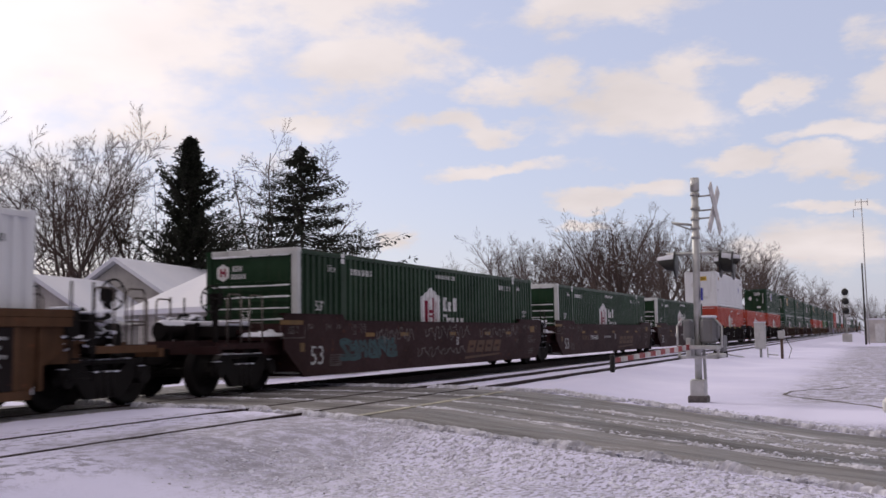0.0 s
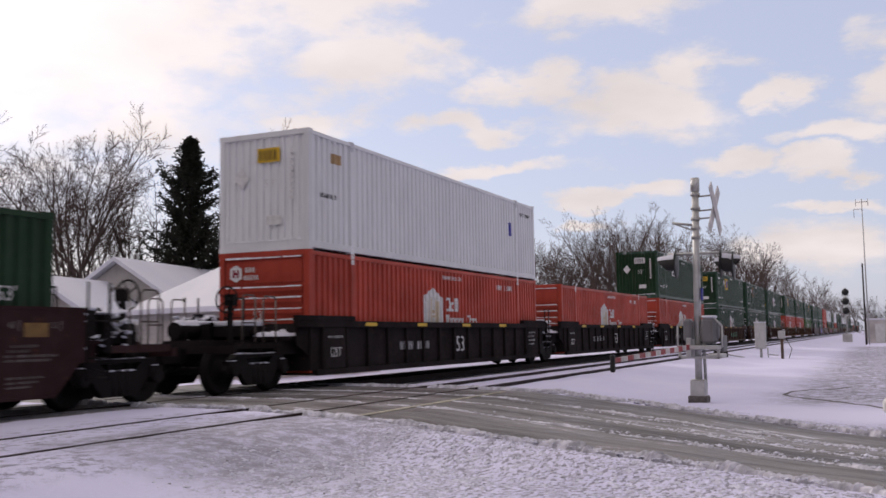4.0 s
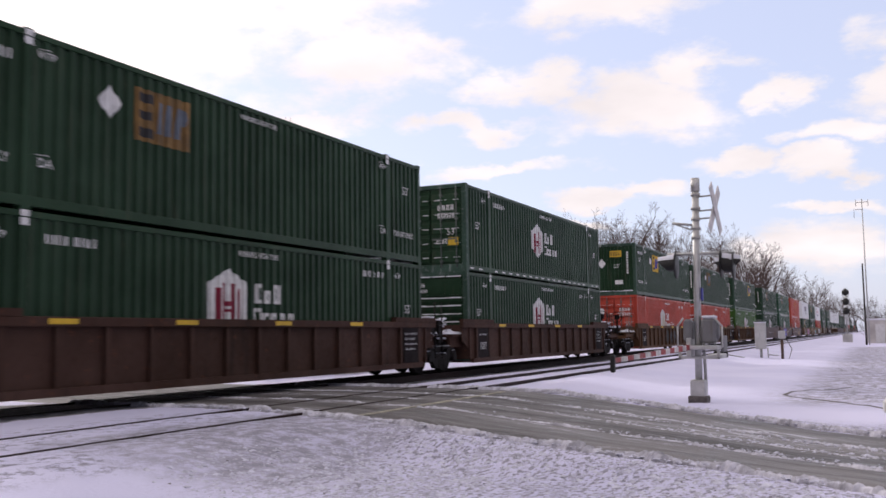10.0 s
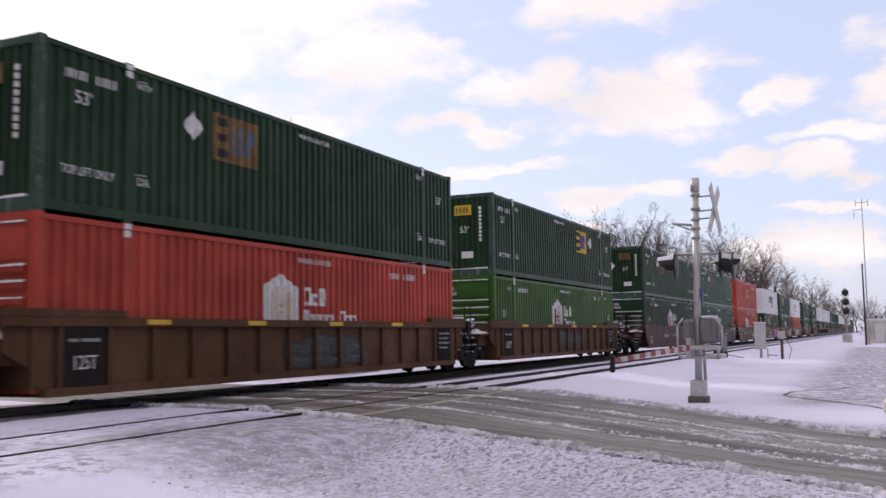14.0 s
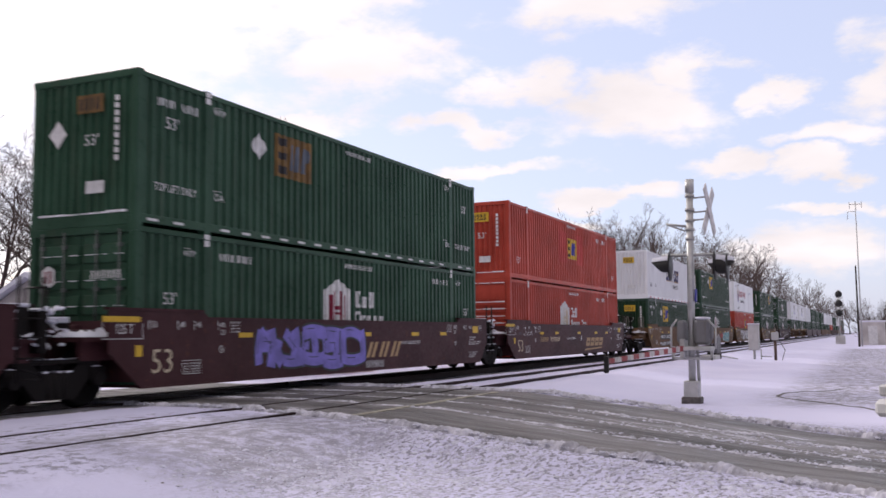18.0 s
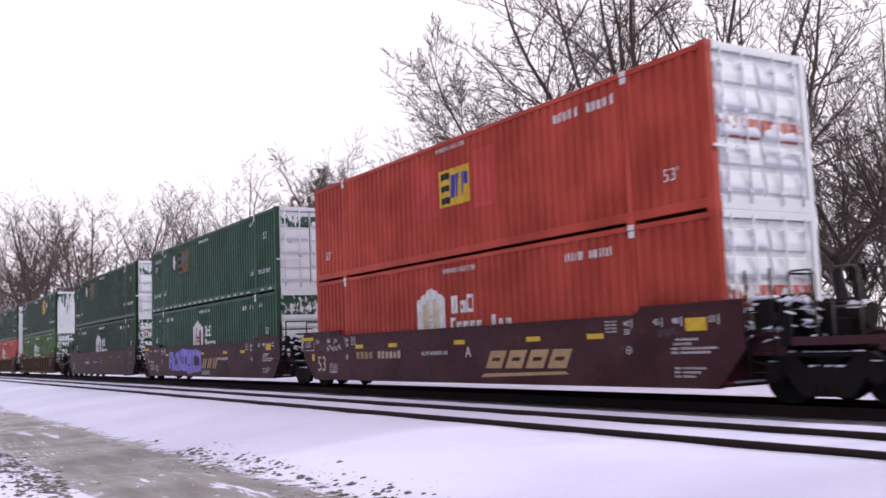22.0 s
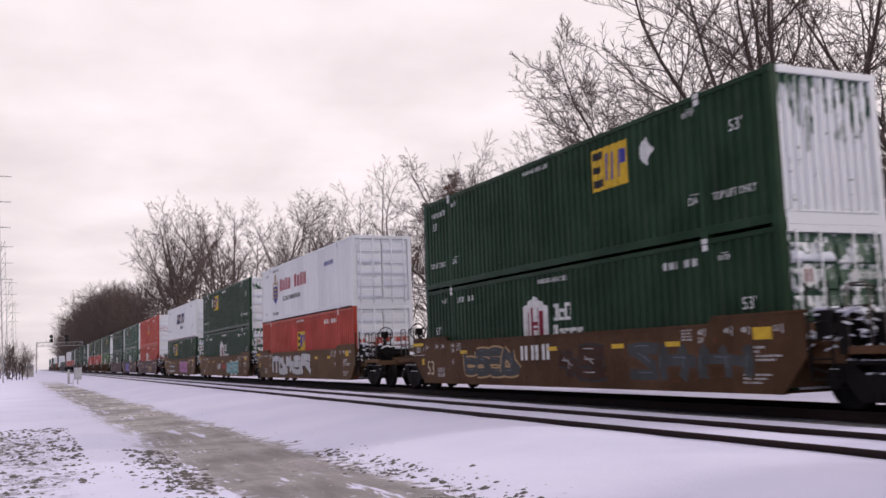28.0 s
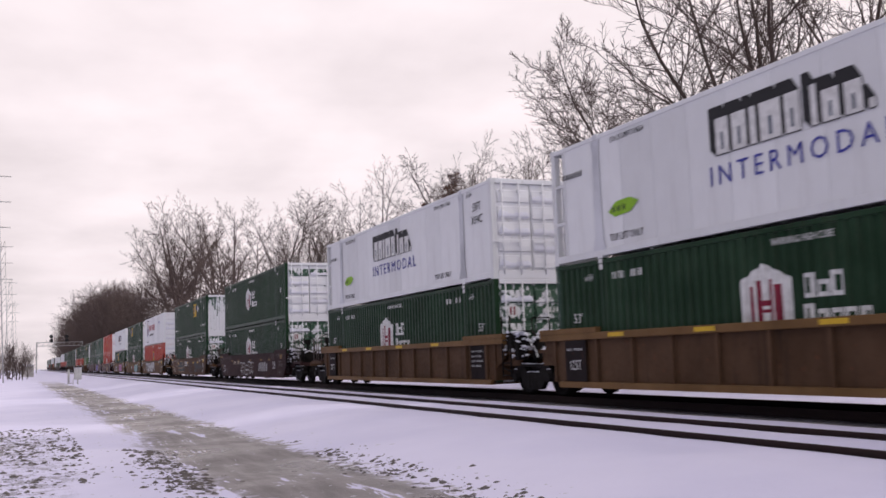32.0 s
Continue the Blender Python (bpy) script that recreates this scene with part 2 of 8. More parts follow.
M["crimson"] = plain("crimson_marking", (0.19, 0.012, 0.032), 0.55)
M["rod"] = plain("bare_rod", (0.11, 0.125, 0.115), 0.55, 0.3)
M["scuffed"] = painted("scuffed_post", (0.03, 0.06, 0.042), dirt=(0.42, 0.43, 0.42), wear=0.9, rough=0.5)
M["handrail"] = plain("weathered_handrail", (0.085, 0.07, 0.062), 0.6, 0.2, 0.3)
M["redmark"] = plain("red_marking", (0.40, 0.02, 0.04), 0.55)
M["blackmark"] = plain("black_marking", (0.02, 0.02, 0.022), 0.6)
M["blue"] = plain("blue_marking", (0.045, 0.05, 0.28), 0.55)
M["yellow"] = plain("yellow_marking", (0.56, 0.36, 0.025), 0.5)
M["dullyellow"] = plain("faded_yellow_marking", (0.16, 0.092, 0.03), 0.65, 0, 0.35, 3.0)
M["dullgold"] = plain("faded_gold_marking", (0.085, 0.045, 0.026), 0.7, 0, 0.3, 4.0)
M["goldmark"] = plain("gold_marking", (0.36, 0.24, 0.12), 0.6)
M["leafgreen"] = plain("leaf_green", (0.22, 0.42, 0.02), 0.5)
M["lilac"] = plain("lilac_spray", (0.20, 0.17, 0.50), 0.7, 0, 0.25, 2.0)
M["teal"] = plain("teal_spray", (0.10, 0.27, 0.28), 0.7, 0, 0.25, 2.0)
M["pink"] = plain("pink_spray", (0.42, 0.16, 0.34), 0.7, 0, 0.25, 2.0)
M["silver"] = plain("silver_spray", (0.42, 0.42, 0.42), 0.55, 0, 0.2, 2.0)
M["mint"] = plain("mint_spray", (0.10, 0.26, 0.17), 0.7, 0, 0.25, 2.0)
M["dimteal"] = plain("faded_teal_spray", (0.03, 0.062, 0.066), 0.7, 0, 0.3, 2.0)
M["chalk"] = plain("faded_chalk_spray", (0.125, 0.11, 0.105), 0.75, 0, 0.4, 3.0)
M["soot"] = plain("soot_spray", (0.045, 0.048, 0.05), 0.7, 0, 0.3, 2.0)
M["slate"] = plain("slate_spray", (0.10, 0.12, 0.15), 0.7, 0, 0.25, 2.0)
M["snow_green"] = snow_caked("snow_on_green", (0.014, 0.06, 0.03), 0.80)
M["snow_red"] = snow_caked("snow_on_red", (0.34, 0.045, 0.03), 0.80)
M["snow_white"] = snow_caked("snow_on_white", (0.60, 0.60, 0.61), 0.7)
M["drip_green"] = snow_drip("snow_runs_on_green", (0.014, 0.06, 0.03))
M["drip_red"] = snow_drip("snow_runs_on_red", (0.34, 0.045, 0.03))
M["drip_white"] = snow_drip("snow_runs_on_white", (0.6, 0.6, 0.61))
M["swept_green"] = snow_caked("thin_snow_on_green", (0.014, 0.06, 0.03), 0.30)
M["swept_red"] = snow_caked("thin_snow_on_red", (0.34, 0.045, 0.03), 0.30)
M["swept_white"] = snow_caked("thin_snow_on_white", (0.64, 0.64, 0.65), 0.30)
M["caked_green"] = snow_caked("thick_snow_on_green", (0.014, 0.06, 0.03), 1.0)
M["caked_red"] = snow_caked("thick_snow_on_red", (0.34, 0.045, 0.03), 1.0)
M["caked_white"] = snow_caked("thick_snow_on_white", (0.62, 0.62, 0.63), 1.0)


def snow_material():
    mat, nt, b = material("snow", 0.75)
    n1, n2 = noise_tex(nt, 0.35, 5), noise_tex(nt, 14.0, 6, 0.7)
    c = blend(nt, ramp(nt, n1, 0.3, 0.7), (0.60, 0.61, 0.69), (0.67, 0.67, 0.73))
    c = blend(nt, calc(nt, "MULTIPLY", ramp(nt, n2, 0.62, 0.75), 0.25), c, (0.45, 0.43, 0.42))
    nt.links.new(c, b.inputs["Base Color"])
    b.inputs["Subsurface Weight"].default_value = 0.0
    bump(nt, b, n2, 0.35, 0.03)
    return mat


M["snow"] = snow_material()


# ---- mesh helpers ----
L, W, H = 16.154, 2.59, 2.896      # container
LIFT = 2.03                         # lift post from the end
DECK = 0.35
FOLD = 0.048                        # depth of the corrugation
FOLDED = set()


def fold(bm):
    """Lays a side marking into the folds of a corrugated container wall."""
    face = -W / 2 - 0.004
    if not bm.verts or any(abs(v.co.y - face) > 0.012 for v in bm.verts):
        return
    zs = [v.co.z for v in bm.verts]
    if max(zs) < 0.22 or min(zs) > H - 0.12:
        return
    lo, hi = min(v.co.x for v in bm.verts), max(v.co.x for v in bm.verts)
    bays = []
    for a, b in ((0.16, LIFT - 0.09), (LIFT + 0.09, L - LIFT - 0.09), (L - LIFT + 0.09, L - 0.16)):
        bays.append((a, b, (b - a) / max(1, round((b - a) / 0.265))))
    for a, b, p in bays:
        i = max(0, int((lo - a) / p))
        while a + i * p < min(hi, b):
            for q in (0.0, 0.36, 0.5, 0.86):
                x = a + (i + q) * p
                if lo + 0.002 < x < hi - 0.002:
                    bmesh.ops.bisect_plane(bm, geom=bm.verts[:] + bm.edges[:] + bm.faces[:], plane_co=(x, 0, 0), plane_no=(1, 0, 0))
            i += 1
    for v in bm.verts:
        for a, b, p in bays:
            if a <= v.co.x <= b:
                q = ((v.co.x - a) / p) % 1.0
                d = 0.0 if q <= 0.36 else (q - 0.36) / 0.14 if q < 0.5 else 1.0 if q <= 0.86 else (1 - q) / 0.14
                v.co.y += 0.01 + FOLD * d
                break


def part(name, bm, mat, parent, label=""):
    """Links a bmesh or mesh as one mesh object under a thing or part."""
    if isinstance(bm, bmesh.types.BMesh):
        if parent.name in FOLDED or (parent.parent and parent.parent.name in FOLDED):
            fold(bm)
        me = bpy.data.meshes.new(name)
        bm.to_mesh(me)
        bm.free()
    else:
        me = bm
    if not me.materials:
        me.materials.append(mat)
    ob = new(name, me)
    ob.parent = parent
    if me.materials[0] != mat:
        ob.material_slots[0].link = "OBJECT"
        ob.material_slots[0].material = mat
    if label:
        ob["label"] = label
    return ob


def thing(name, label, category, at=(0, 0, 0), rz=0, group="", kind=""):
    ob = new(name)
    ob.matrix_world = pose(*at, 0, 0, rz)
    return tagged(ob, label, category, group, kind)


def box(bm, x0, x1, y0, y1, z0, z1, bevel=0.0):
    vs = [bm.verts.new(c) for c in ((x0, y0, z0), (x1, y0, z0), (x1, y1, z0), (x0, y1, z0), (x0, y0, z1), (x1, y0, z1), (x1, y1, z1), (x0, y1, z1))]
    fs = [bm.faces.new([vs[i] for i in f]) for f in ((3, 2, 1, 0), (4, 5, 6, 7), (0, 1, 5, 4), (1, 2, 6, 5), (2, 3, 7, 6), (3, 0, 4, 7))]
    if bevel:
        bmesh.ops.bevel(bm, geom=list({e for f in fs for e in f.edges}), offset=bevel, segments=1, affect="EDGES")
    return bm


def boxes(*rows, bevel=0.0):
    bm = bmesh.new()
    for r in rows:
        b2 = box(bm, *r) if not bevel else None
        if bevel:
            tmp = bmesh.new()
            box(tmp, *r, bevel)
            me = bpy.data.meshes.new("tmp")
            tmp.to_mesh(me)
            tmp.free()
            bm.from_mesh(me)
            bpy.data.meshes.remove(me)
    return bm


def tube(bm, a, b, r0, r1=None, seg=8, caps=True):
    a, b = Vector(a), Vector(b)
    r1 = r0 if r1 is None else r1
    q = (b - a).to_track_quat("Z", "Y")
    rings = []
    for p, r in ((a, r0), (b, r1)):
        rings.append([bm.verts.new(p + q @ Vector((r * math.cos(6.28319 * i / seg), r * math.sin(6.28319 * i / seg), 0))) for i in range(seg)])
    for i in range(seg):
        f = bm.faces.new((rings[0][i], rings[0][(i + 1) % seg], rings[1][(i + 1) % seg], rings[1][i]))
        f.smooth = True
    if caps:
        bm.faces.new(rings[0][::-1])
        bm.faces.new(rings[1])
    return bm


def tubes(*rows, seg=8):
    bm = bmesh.new()
    for r in rows:
        tube(bm, *r, seg=seg)
    return bm


def prism(bm, pts, y0, y1):
    """A plate whose outline is given in x, z, from y0 to y1."""
    a = [bm.verts.new((x, y0, z)) for x, z in pts]
    b = [bm.verts.new((x, y1, z)) for x, z in pts]
    bm.faces.new(a)
    bm.faces.new(b[::-1])
    n = len(pts)
    for i in range(n):
        bm.faces.new((a[i], b[i], b[(i + 1) % n], a[(i + 1) % n]))
    bmesh.ops.recalc_face_normals(bm, faces=bm.faces[:])
    return bm


def lathe(bm, prof, axis_at=(0, 0, 0), seg=24):
    """Turns a profile of (radius, y) about the y axis."""
    rings = []
    for r, y in prof:
        rings.append([bm.verts.new((axis_at[0] + r * math.cos(6.28319 * i / seg), axis_at[1] + y, axis_at[2] + r * math.sin(6.28319 * i / seg))) for i in range(seg)])
    for a, b in zip(rings, rings[1:]):
        for i in range(seg):
            f = bm.faces.new((a[i], a[(i + 1) % seg], b[(i + 1) % seg], b[i]))
            f.smooth = True
    bm.faces.new(rings[0])
    bm.faces.new(rings[-1][::-1])
    bmesh.ops.recalc_face_normals(bm, faces=bm.faces[:])
    return bm


def mesh_of(bm, name):
    me = bpy.data.meshes.new(name)
    bm.to_mesh(me)
    bm.free()
    return me


TEXTS = {}


def lettering(text, height, space=1.0):
    """A flat mesh of built-in font letters, in x and z, facing -y, centred."""
    key = (text, height, space)
    if key not in TEXTS:
        cu = bpy.data.curves.new("letters", "FONT")
        cu.body, cu.size, cu.align_x, cu.align_y = text, height * 1.38, "CENTER", "CENTER"
        cu.space_character = space
        cu.extrude, cu.resolution_u, cu.offset = 0.002, 2, -height * 0.006
        ob = new("letters", cu)
        me = bpy.data.meshes.new_from_object(ob.evaluated_get(bpy.context.evaluated_depsgraph_get()))
        bpy.data.objects.remove(ob)
        me.transform(Matrix.Rotation(radians(90), 4, "X"))
        if len(text) > 3 and space == 1.0:
            me.transform(Matrix.Diagonal((0.78, 1, 1, 1)))
        me.materials.clear()
        TEXTS[key] = me
    return TEXTS[key]


def bars(bm, x0, z0, w, h, n, y, seed=1, slant=0.0, tall=()):
    """A row of n plain upright bars that stands in for unreadable or branded writing."""
    rnd = random.Random(seed)
    step = w / n
    for i in range(n):
        if n > 8 and not tall and i == 4:
            continue
        a = x0 + i * step
        hh = h * (tall[i] if tall else rnd.uniform(0.86, 1.0))
        # two thin strokes for each sign
        for p, q in ((0.0, 0.24), (0.4, 0.64)):
            vs = [bm.verts.new(c) for c in ((a + p * step, y, z0), (a + q * step, y, z0), (a + q * step + slant * hh, y, z0 + hh), (a + p * step + slant * hh, y, z0 + hh))]
            bm.faces.new(vs)
    return bm


def hollow(bm, a, b, z0, z1, w, y, slant=0.0):
    """A hollow upright frame, the plain shape that stands in for one sign of a trade name."""
    for p, q, lo, hi in ((a, a + w, z0, z1), (b - w, b, z0, z1), (a + w, b - w, z0, z0 + w), (a + w, b - w, z1 - w, z1)):
        bm.faces.new([bm.verts.new(c) for c in ((p + slant * (lo - z0), y, lo), (q + slant * (lo - z0), y, lo), (q + slant * (hi - z0), y, hi), (p + slant * (hi - z0), y, hi))])
    return bm


def poly(bm, pts, y):
    return bm.faces.new([bm.verts.new((x, y, z)) for x, z in pts])


SHARED = {}


def shared(key, build):
    if key not in SHARED:
        SHARED[key] = mesh_of(build(), key)
    return SHARED[key]

# ---- ground ----
M["railsteel"] = plain("rail_steel", (0.032, 0.021, 0.020), 0.6, 0.1)
ROAD_LINE = [(-6.0, -46.0, 6.0), (3.0, -29.0, 5.2), (9.6, -16.8, 4.2), (11.8, -13.35, 4.0), (13.1, -11.2, 5.1), (15.0, -7.6, 6.2), (16.6, -4.0, 6.6), (17.0, -1.0, 6.8), (17.6, 3.0, 6.6), (20.5, 12.0, 6.0), (30.0, 34.0, 6.0), (52.0, 80.0, 6.0)]


def road_at(s):
    """Centre, direction and width of the road, s from 0 to 1."""
    n = len(ROAD_LINE) - 1
    f = min(max(s, 0.0), 0.99999) * n
    i = int(f)
    t = f - i
    p = [ROAD_LINE[min(max(i + k, 0), n)] for k in (-1, 0, 1, 2)]
    out, slope = [], []
    for a, b, c, d in zip(*p):
        out.append(0.5 * (2 * b + (c - a) * t + (2 * a - 5 * b + 4 * c - d) * t * t + (3 * b - a - 3 * c + d) * t ** 3))
        slope.append(0.5 * ((c - a) + 2 * (2 * a - 5 * b + 4 * c - d) * t + 3 * (3 * b - a - 3 * c + d) * t * t))
    k = math.hypot(slope[0], slope[1])
    return out[0], out[1], out[2], slope[0] / k, slope[1] / k


ROAD_PTS = np.array([road_at(i / 240)[:3] for i in range(241)])


def road_near(x, y):
    """Distance to the road's edge, negative on the road."""
    d = np.hypot(ROAD_PTS[:, 0] - x, ROAD_PTS[:, 1] - y) - ROAD_PTS[:, 2] / 2
    return float(d.min())


def lie(x, y):
    """Height of the snow surface."""
    def step(a, b, v):
        t = min(max((v - a) / (b - a), 0), 1)
        return t * t * (3 - 2 * t)
    z = -0.34
    z += 0.26 * step(-8.8, -5.9, y) - 0.35 * step(2.2, 5.5, y)
    z -= 0.10 * step(-2.35, -1.5, y) * (1 - step(1.5, 2.35, y))
    if y < -5.5 or y > 2.5:
        z += 0.05 * noise.noise(Vector((x * 0.35, y * 0.35, 1.0))) + 0.022 * noise.noise(Vector((x * 1.3, y * 1.3, 4.0)))
    elif abs(y + 4.35) > 0.6:
        z += 0.018 * noise.noise(Vector((x * 0.8, y * 1.5, 2.0)))
    # the bare wheel track sinks a little; its shoulders carry a snow bank
    if x < -4 and -12 < y < -8:
        z -= 0.07 * step(-11.9, -11.0, y) * (1 - step(-9.0, -8.2, y))
    if x > 18 and y < -6:
        z += 0.10 * step(19, 26, x) * step(-12, -9.5, y)
    # packed level crossing apron: the rails lie almost flush
    if 3.5 < x < 22 and -7.2 < y < 3.5:
        k = step(4.6, 5.4, x + 0.5 * noise.noise(Vector((x, y, 6)))) * step(-7.2, -5.8, y) * (1 - step(2.4, 3.5, y)) * (1 - step(20.2, 21.2, x))
        z = z * (1 - k) + (-0.012 + 0.008 * noise.noise(Vector((x * 1.5, y * 1.5, 2)))) * k
    d = road_near(x, y) if -12 < x < 56 and -48 < y < 82 else 9
    if d < 1.4:
        flat_z = -0.035 if -7 < y < 3 else -0.30 + 0.265 * min(1, max(0, (y + 12.5) / 5.5))
        if y > 3:
            flat_z = -0.045 - 0.35 * step(3, 7, y)
        k = 1 - step(0.1, 1.4, d)
        z = z * (1 - k) + flat_z * k - (0.03 if d < 0.05 else 0)
    return z


def axis(parts):
    out = []
    for a, b, n in parts:
        out += [a + (b - a) * i / n for i in range(n)]
    return out + [parts[-1][1]]


def ground_sheet():
    xs = axis([(-1500, -400, 6), (-400, -120, 20), (-120, -40, 60), (-40, -14, 130), (-14, 30, 340), (30, 60, 90), (60, 140, 50), (140, 400, 20), (400, 1500, 6)])
    ys = axis([(-400, -60, 6), (-60, -16, 40), (-16, -6, 100), (-6, 3, 60), (3, 14, 20), (14, 60, 14), (60, 1500, 8)])
    verts = [(x, y, lie(x, y)) for x in xs for y in ys]
    n = len(ys)
    faces = [(i * n + j, (i + 1) * n + j, (i + 1) * n + j + 1, i * n + j + 1) for i in range(len(xs) - 1) for j in range(n - 1)]
    me = bpy.data.meshes.new("ground")
    me.from_pydata(verts, [], faces)
    me.polygons.foreach_set("use_smooth", [True] * len(faces))
    return me


def zone(nt, x0, x1, y0, y1, soft=1.5):
    """1 inside a stretch of the plan, fading at its borders, which wander."""
    co = nt.nodes.new("ShaderNodeTexCoord")
    wob = nt.nodes.new("ShaderNodeTexNoise")
    wob.inputs["Scale"].default_value, wob.inputs["Detail"].default_value = 0.45, 4
    nt.links.new(co.outputs["Object"], wob.inputs["Vector"])
    sep = nt.nodes.new("ShaderNodeSeparateXYZ")
    nt.links.new(co.outputs["Object"], sep.inputs[0])
    w = calc(nt, "MULTIPLY", calc(nt, "SUBTRACT", wob.outputs["Fac"], 0.5), 3.2)
    x, y = calc(nt, "ADD", sep.outputs[0], w), calc(nt, "ADD", sep.outputs[1], calc(nt, "MULTIPLY", w, 0.6))
    f = calc(nt, "MULTIPLY", ramp(nt, x, x0, x0 + soft), ramp(nt, x, x1 - soft, x1, 1, 0))
    return calc(nt, "MULTIPLY", f, calc(nt, "MULTIPLY", ramp(nt, y, y0, y0 + soft * 0.6), ramp(nt, y, y1 - soft * 0.6, y1, 1, 0)))


def ground_material():
    mat, nt, b = material("snowy_ground", 0.75)
    big, mid, fine = noise_tex(nt, 0.3, 5), noise_tex(nt, 4.5, 6, 0.62), noise_tex(nt, 19.0, 5, 0.65)
    dimple = noise_tex(nt, 11.0, 4, 0.5, (1.0, 1.6, 1.0))
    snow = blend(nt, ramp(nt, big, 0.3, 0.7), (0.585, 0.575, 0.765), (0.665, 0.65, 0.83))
    grit = blend(nt, ramp(nt, fine, 0.35, 0.65), (0.075, 0.070, 0.072), (0.22, 0.21, 0.23))
    # trampled, gritty stretches
    lump = calc(nt, "ADD", calc(nt, "MULTIPLY", mid, 0.6), calc(nt, "MULTIPLY", fine, 0.4))
    z1 = zone(nt, 6.4, 17.5, -17, -6.4, 2.2)
    z5 = zone(nt, 7.0, 14.5, -8.4, -4.0, 1.6)
    z2 = zone(nt, -25, -6, -26, -12.5, 2.2)
    z3 = zone(nt, 3.5, 14, -6.9, -2.4, 1.5)
    z4 = zone(nt, 19.0, 90, -30, -10.4, 3.4)
    f1 = calc(nt, "MULTIPLY", z1, calc(nt, "MAXIMUM", ramp(nt, dimple, 0.50, 0.60, 0, 0.72), ramp(nt, lump, 0.50, 0.60, 0, 0.45)))
    f2 = calc(nt, "MULTIPLY", z2, ramp(nt, lump, 0.50, 0.56))
    f3 = calc(nt, "MULTIPLY", z3, ramp(nt, lump, 0.50, 0.60, 0, 0.7))
    f4 = calc(nt, "MULTIPLY", z4, ramp(nt, lump, 0.42, 0.56, 0, 0.8))
    f5 = calc(nt, "MULTIPLY", z5, ramp(nt, lump, 0.40, 0.58, 0.15, 0.75))
    f = calc(nt, "MAXIMUM", calc(nt, "MAXIMUM", f1, f2), calc(nt, "MAXIMUM", calc(nt, "MAXIMUM", f3, f5), f4))
    # bare ballast under the train
    co = nt.nodes.new("ShaderNodeTexCoord")
    sep = nt.nodes.new("ShaderNodeSeparateXYZ")
    nt.links.new(co.outputs["Object"], sep.inputs[0])
    yy = calc(nt, "ABSOLUTE", calc(nt, "ADD", sep.outputs[1], calc(nt, "MULTIPLY", calc(nt, "SUBTRACT", mid, 0.5), 0.5)))
    bare = calc(nt, "MULTIPLY", ramp(nt, yy, 1.45, 1.6, 1, 0), ramp(nt, lump, 0.36, 0.5, 0.55, 1.0))
    # the wet, icy wheel track along the railway
    wander = noise_tex(nt, 0.22, 5, 0.6)
    ty = calc(nt, "ADD", sep.outputs[1], calc(nt, "ADD", calc(nt, "MULTIPLY", calc(nt, "SUBTRACT", wander, 0.5), 1.3), calc(nt, "MULTIPLY", calc(nt, "SUBTRACT", mid, 0.5), 1.6)))
    ty = calc(nt, "SUBTRACT", ty, calc(nt, "MULTIPLY", sep.outputs[0], 0.012))
    band = calc(nt, "MULTIPLY", ramp(nt, ty, -11.25, -10.55), ramp(nt, ty, -8.85, -8.6, 1, 0))
    band = calc(nt, "MULTIPLY", band, calc(nt, "MULTIPLY", ramp(nt, sep.outputs[0], -7.5, -6.0, 1, 0), ramp(nt, sep.outputs[0], -130, -80)))
    # crusts of snow and tyre streaks left along the wheel track, most on its outer side
    crust = noise_tex(nt, 1.0, 6, 0.62, (0.55, 3.6, 1.0))
    outer = ramp(nt, ty, -11.2, -9.4, 0.10, 0.0)
    band = calc(nt, "MULTIPLY", band, ramp(nt, calc(nt, "ADD", crust, outer), 0.615, 0.655, 1, 0))
    mud = blend(nt, ramp(nt, crust, 0.35, 0.6), (0.115, 0.104, 0.108), (0.195, 0.178, 0.185))
    f = calc(nt, "MAXIMUM", f, bare)
    c = blend(nt, f, snow, grit)
    c = blend(nt, band, c, mud)
    nt.links.new(c, b.inputs["Base Color"])
    nt.links.new(calc(nt, "SUBTRACT", 0.8, calc(nt, "MULTIPLY", band, ramp(nt, big, 0.4, 0.6, 0.2, 0.55))), b.inputs["Roughness"])
    hgt = calc(nt, "ADD", calc(nt, "MULTIPLY", lump, calc(nt, "ADD", 0.25, z1)), calc(nt, "MULTIPLY", f, -0.7))
    bump(nt, b, hgt, 0.65, 0.09)
    return mat


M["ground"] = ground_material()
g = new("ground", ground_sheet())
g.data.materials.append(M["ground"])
tagged(g, "snow-covered ground with trampled gritty patches beside the railway", "ground", kind="structure")


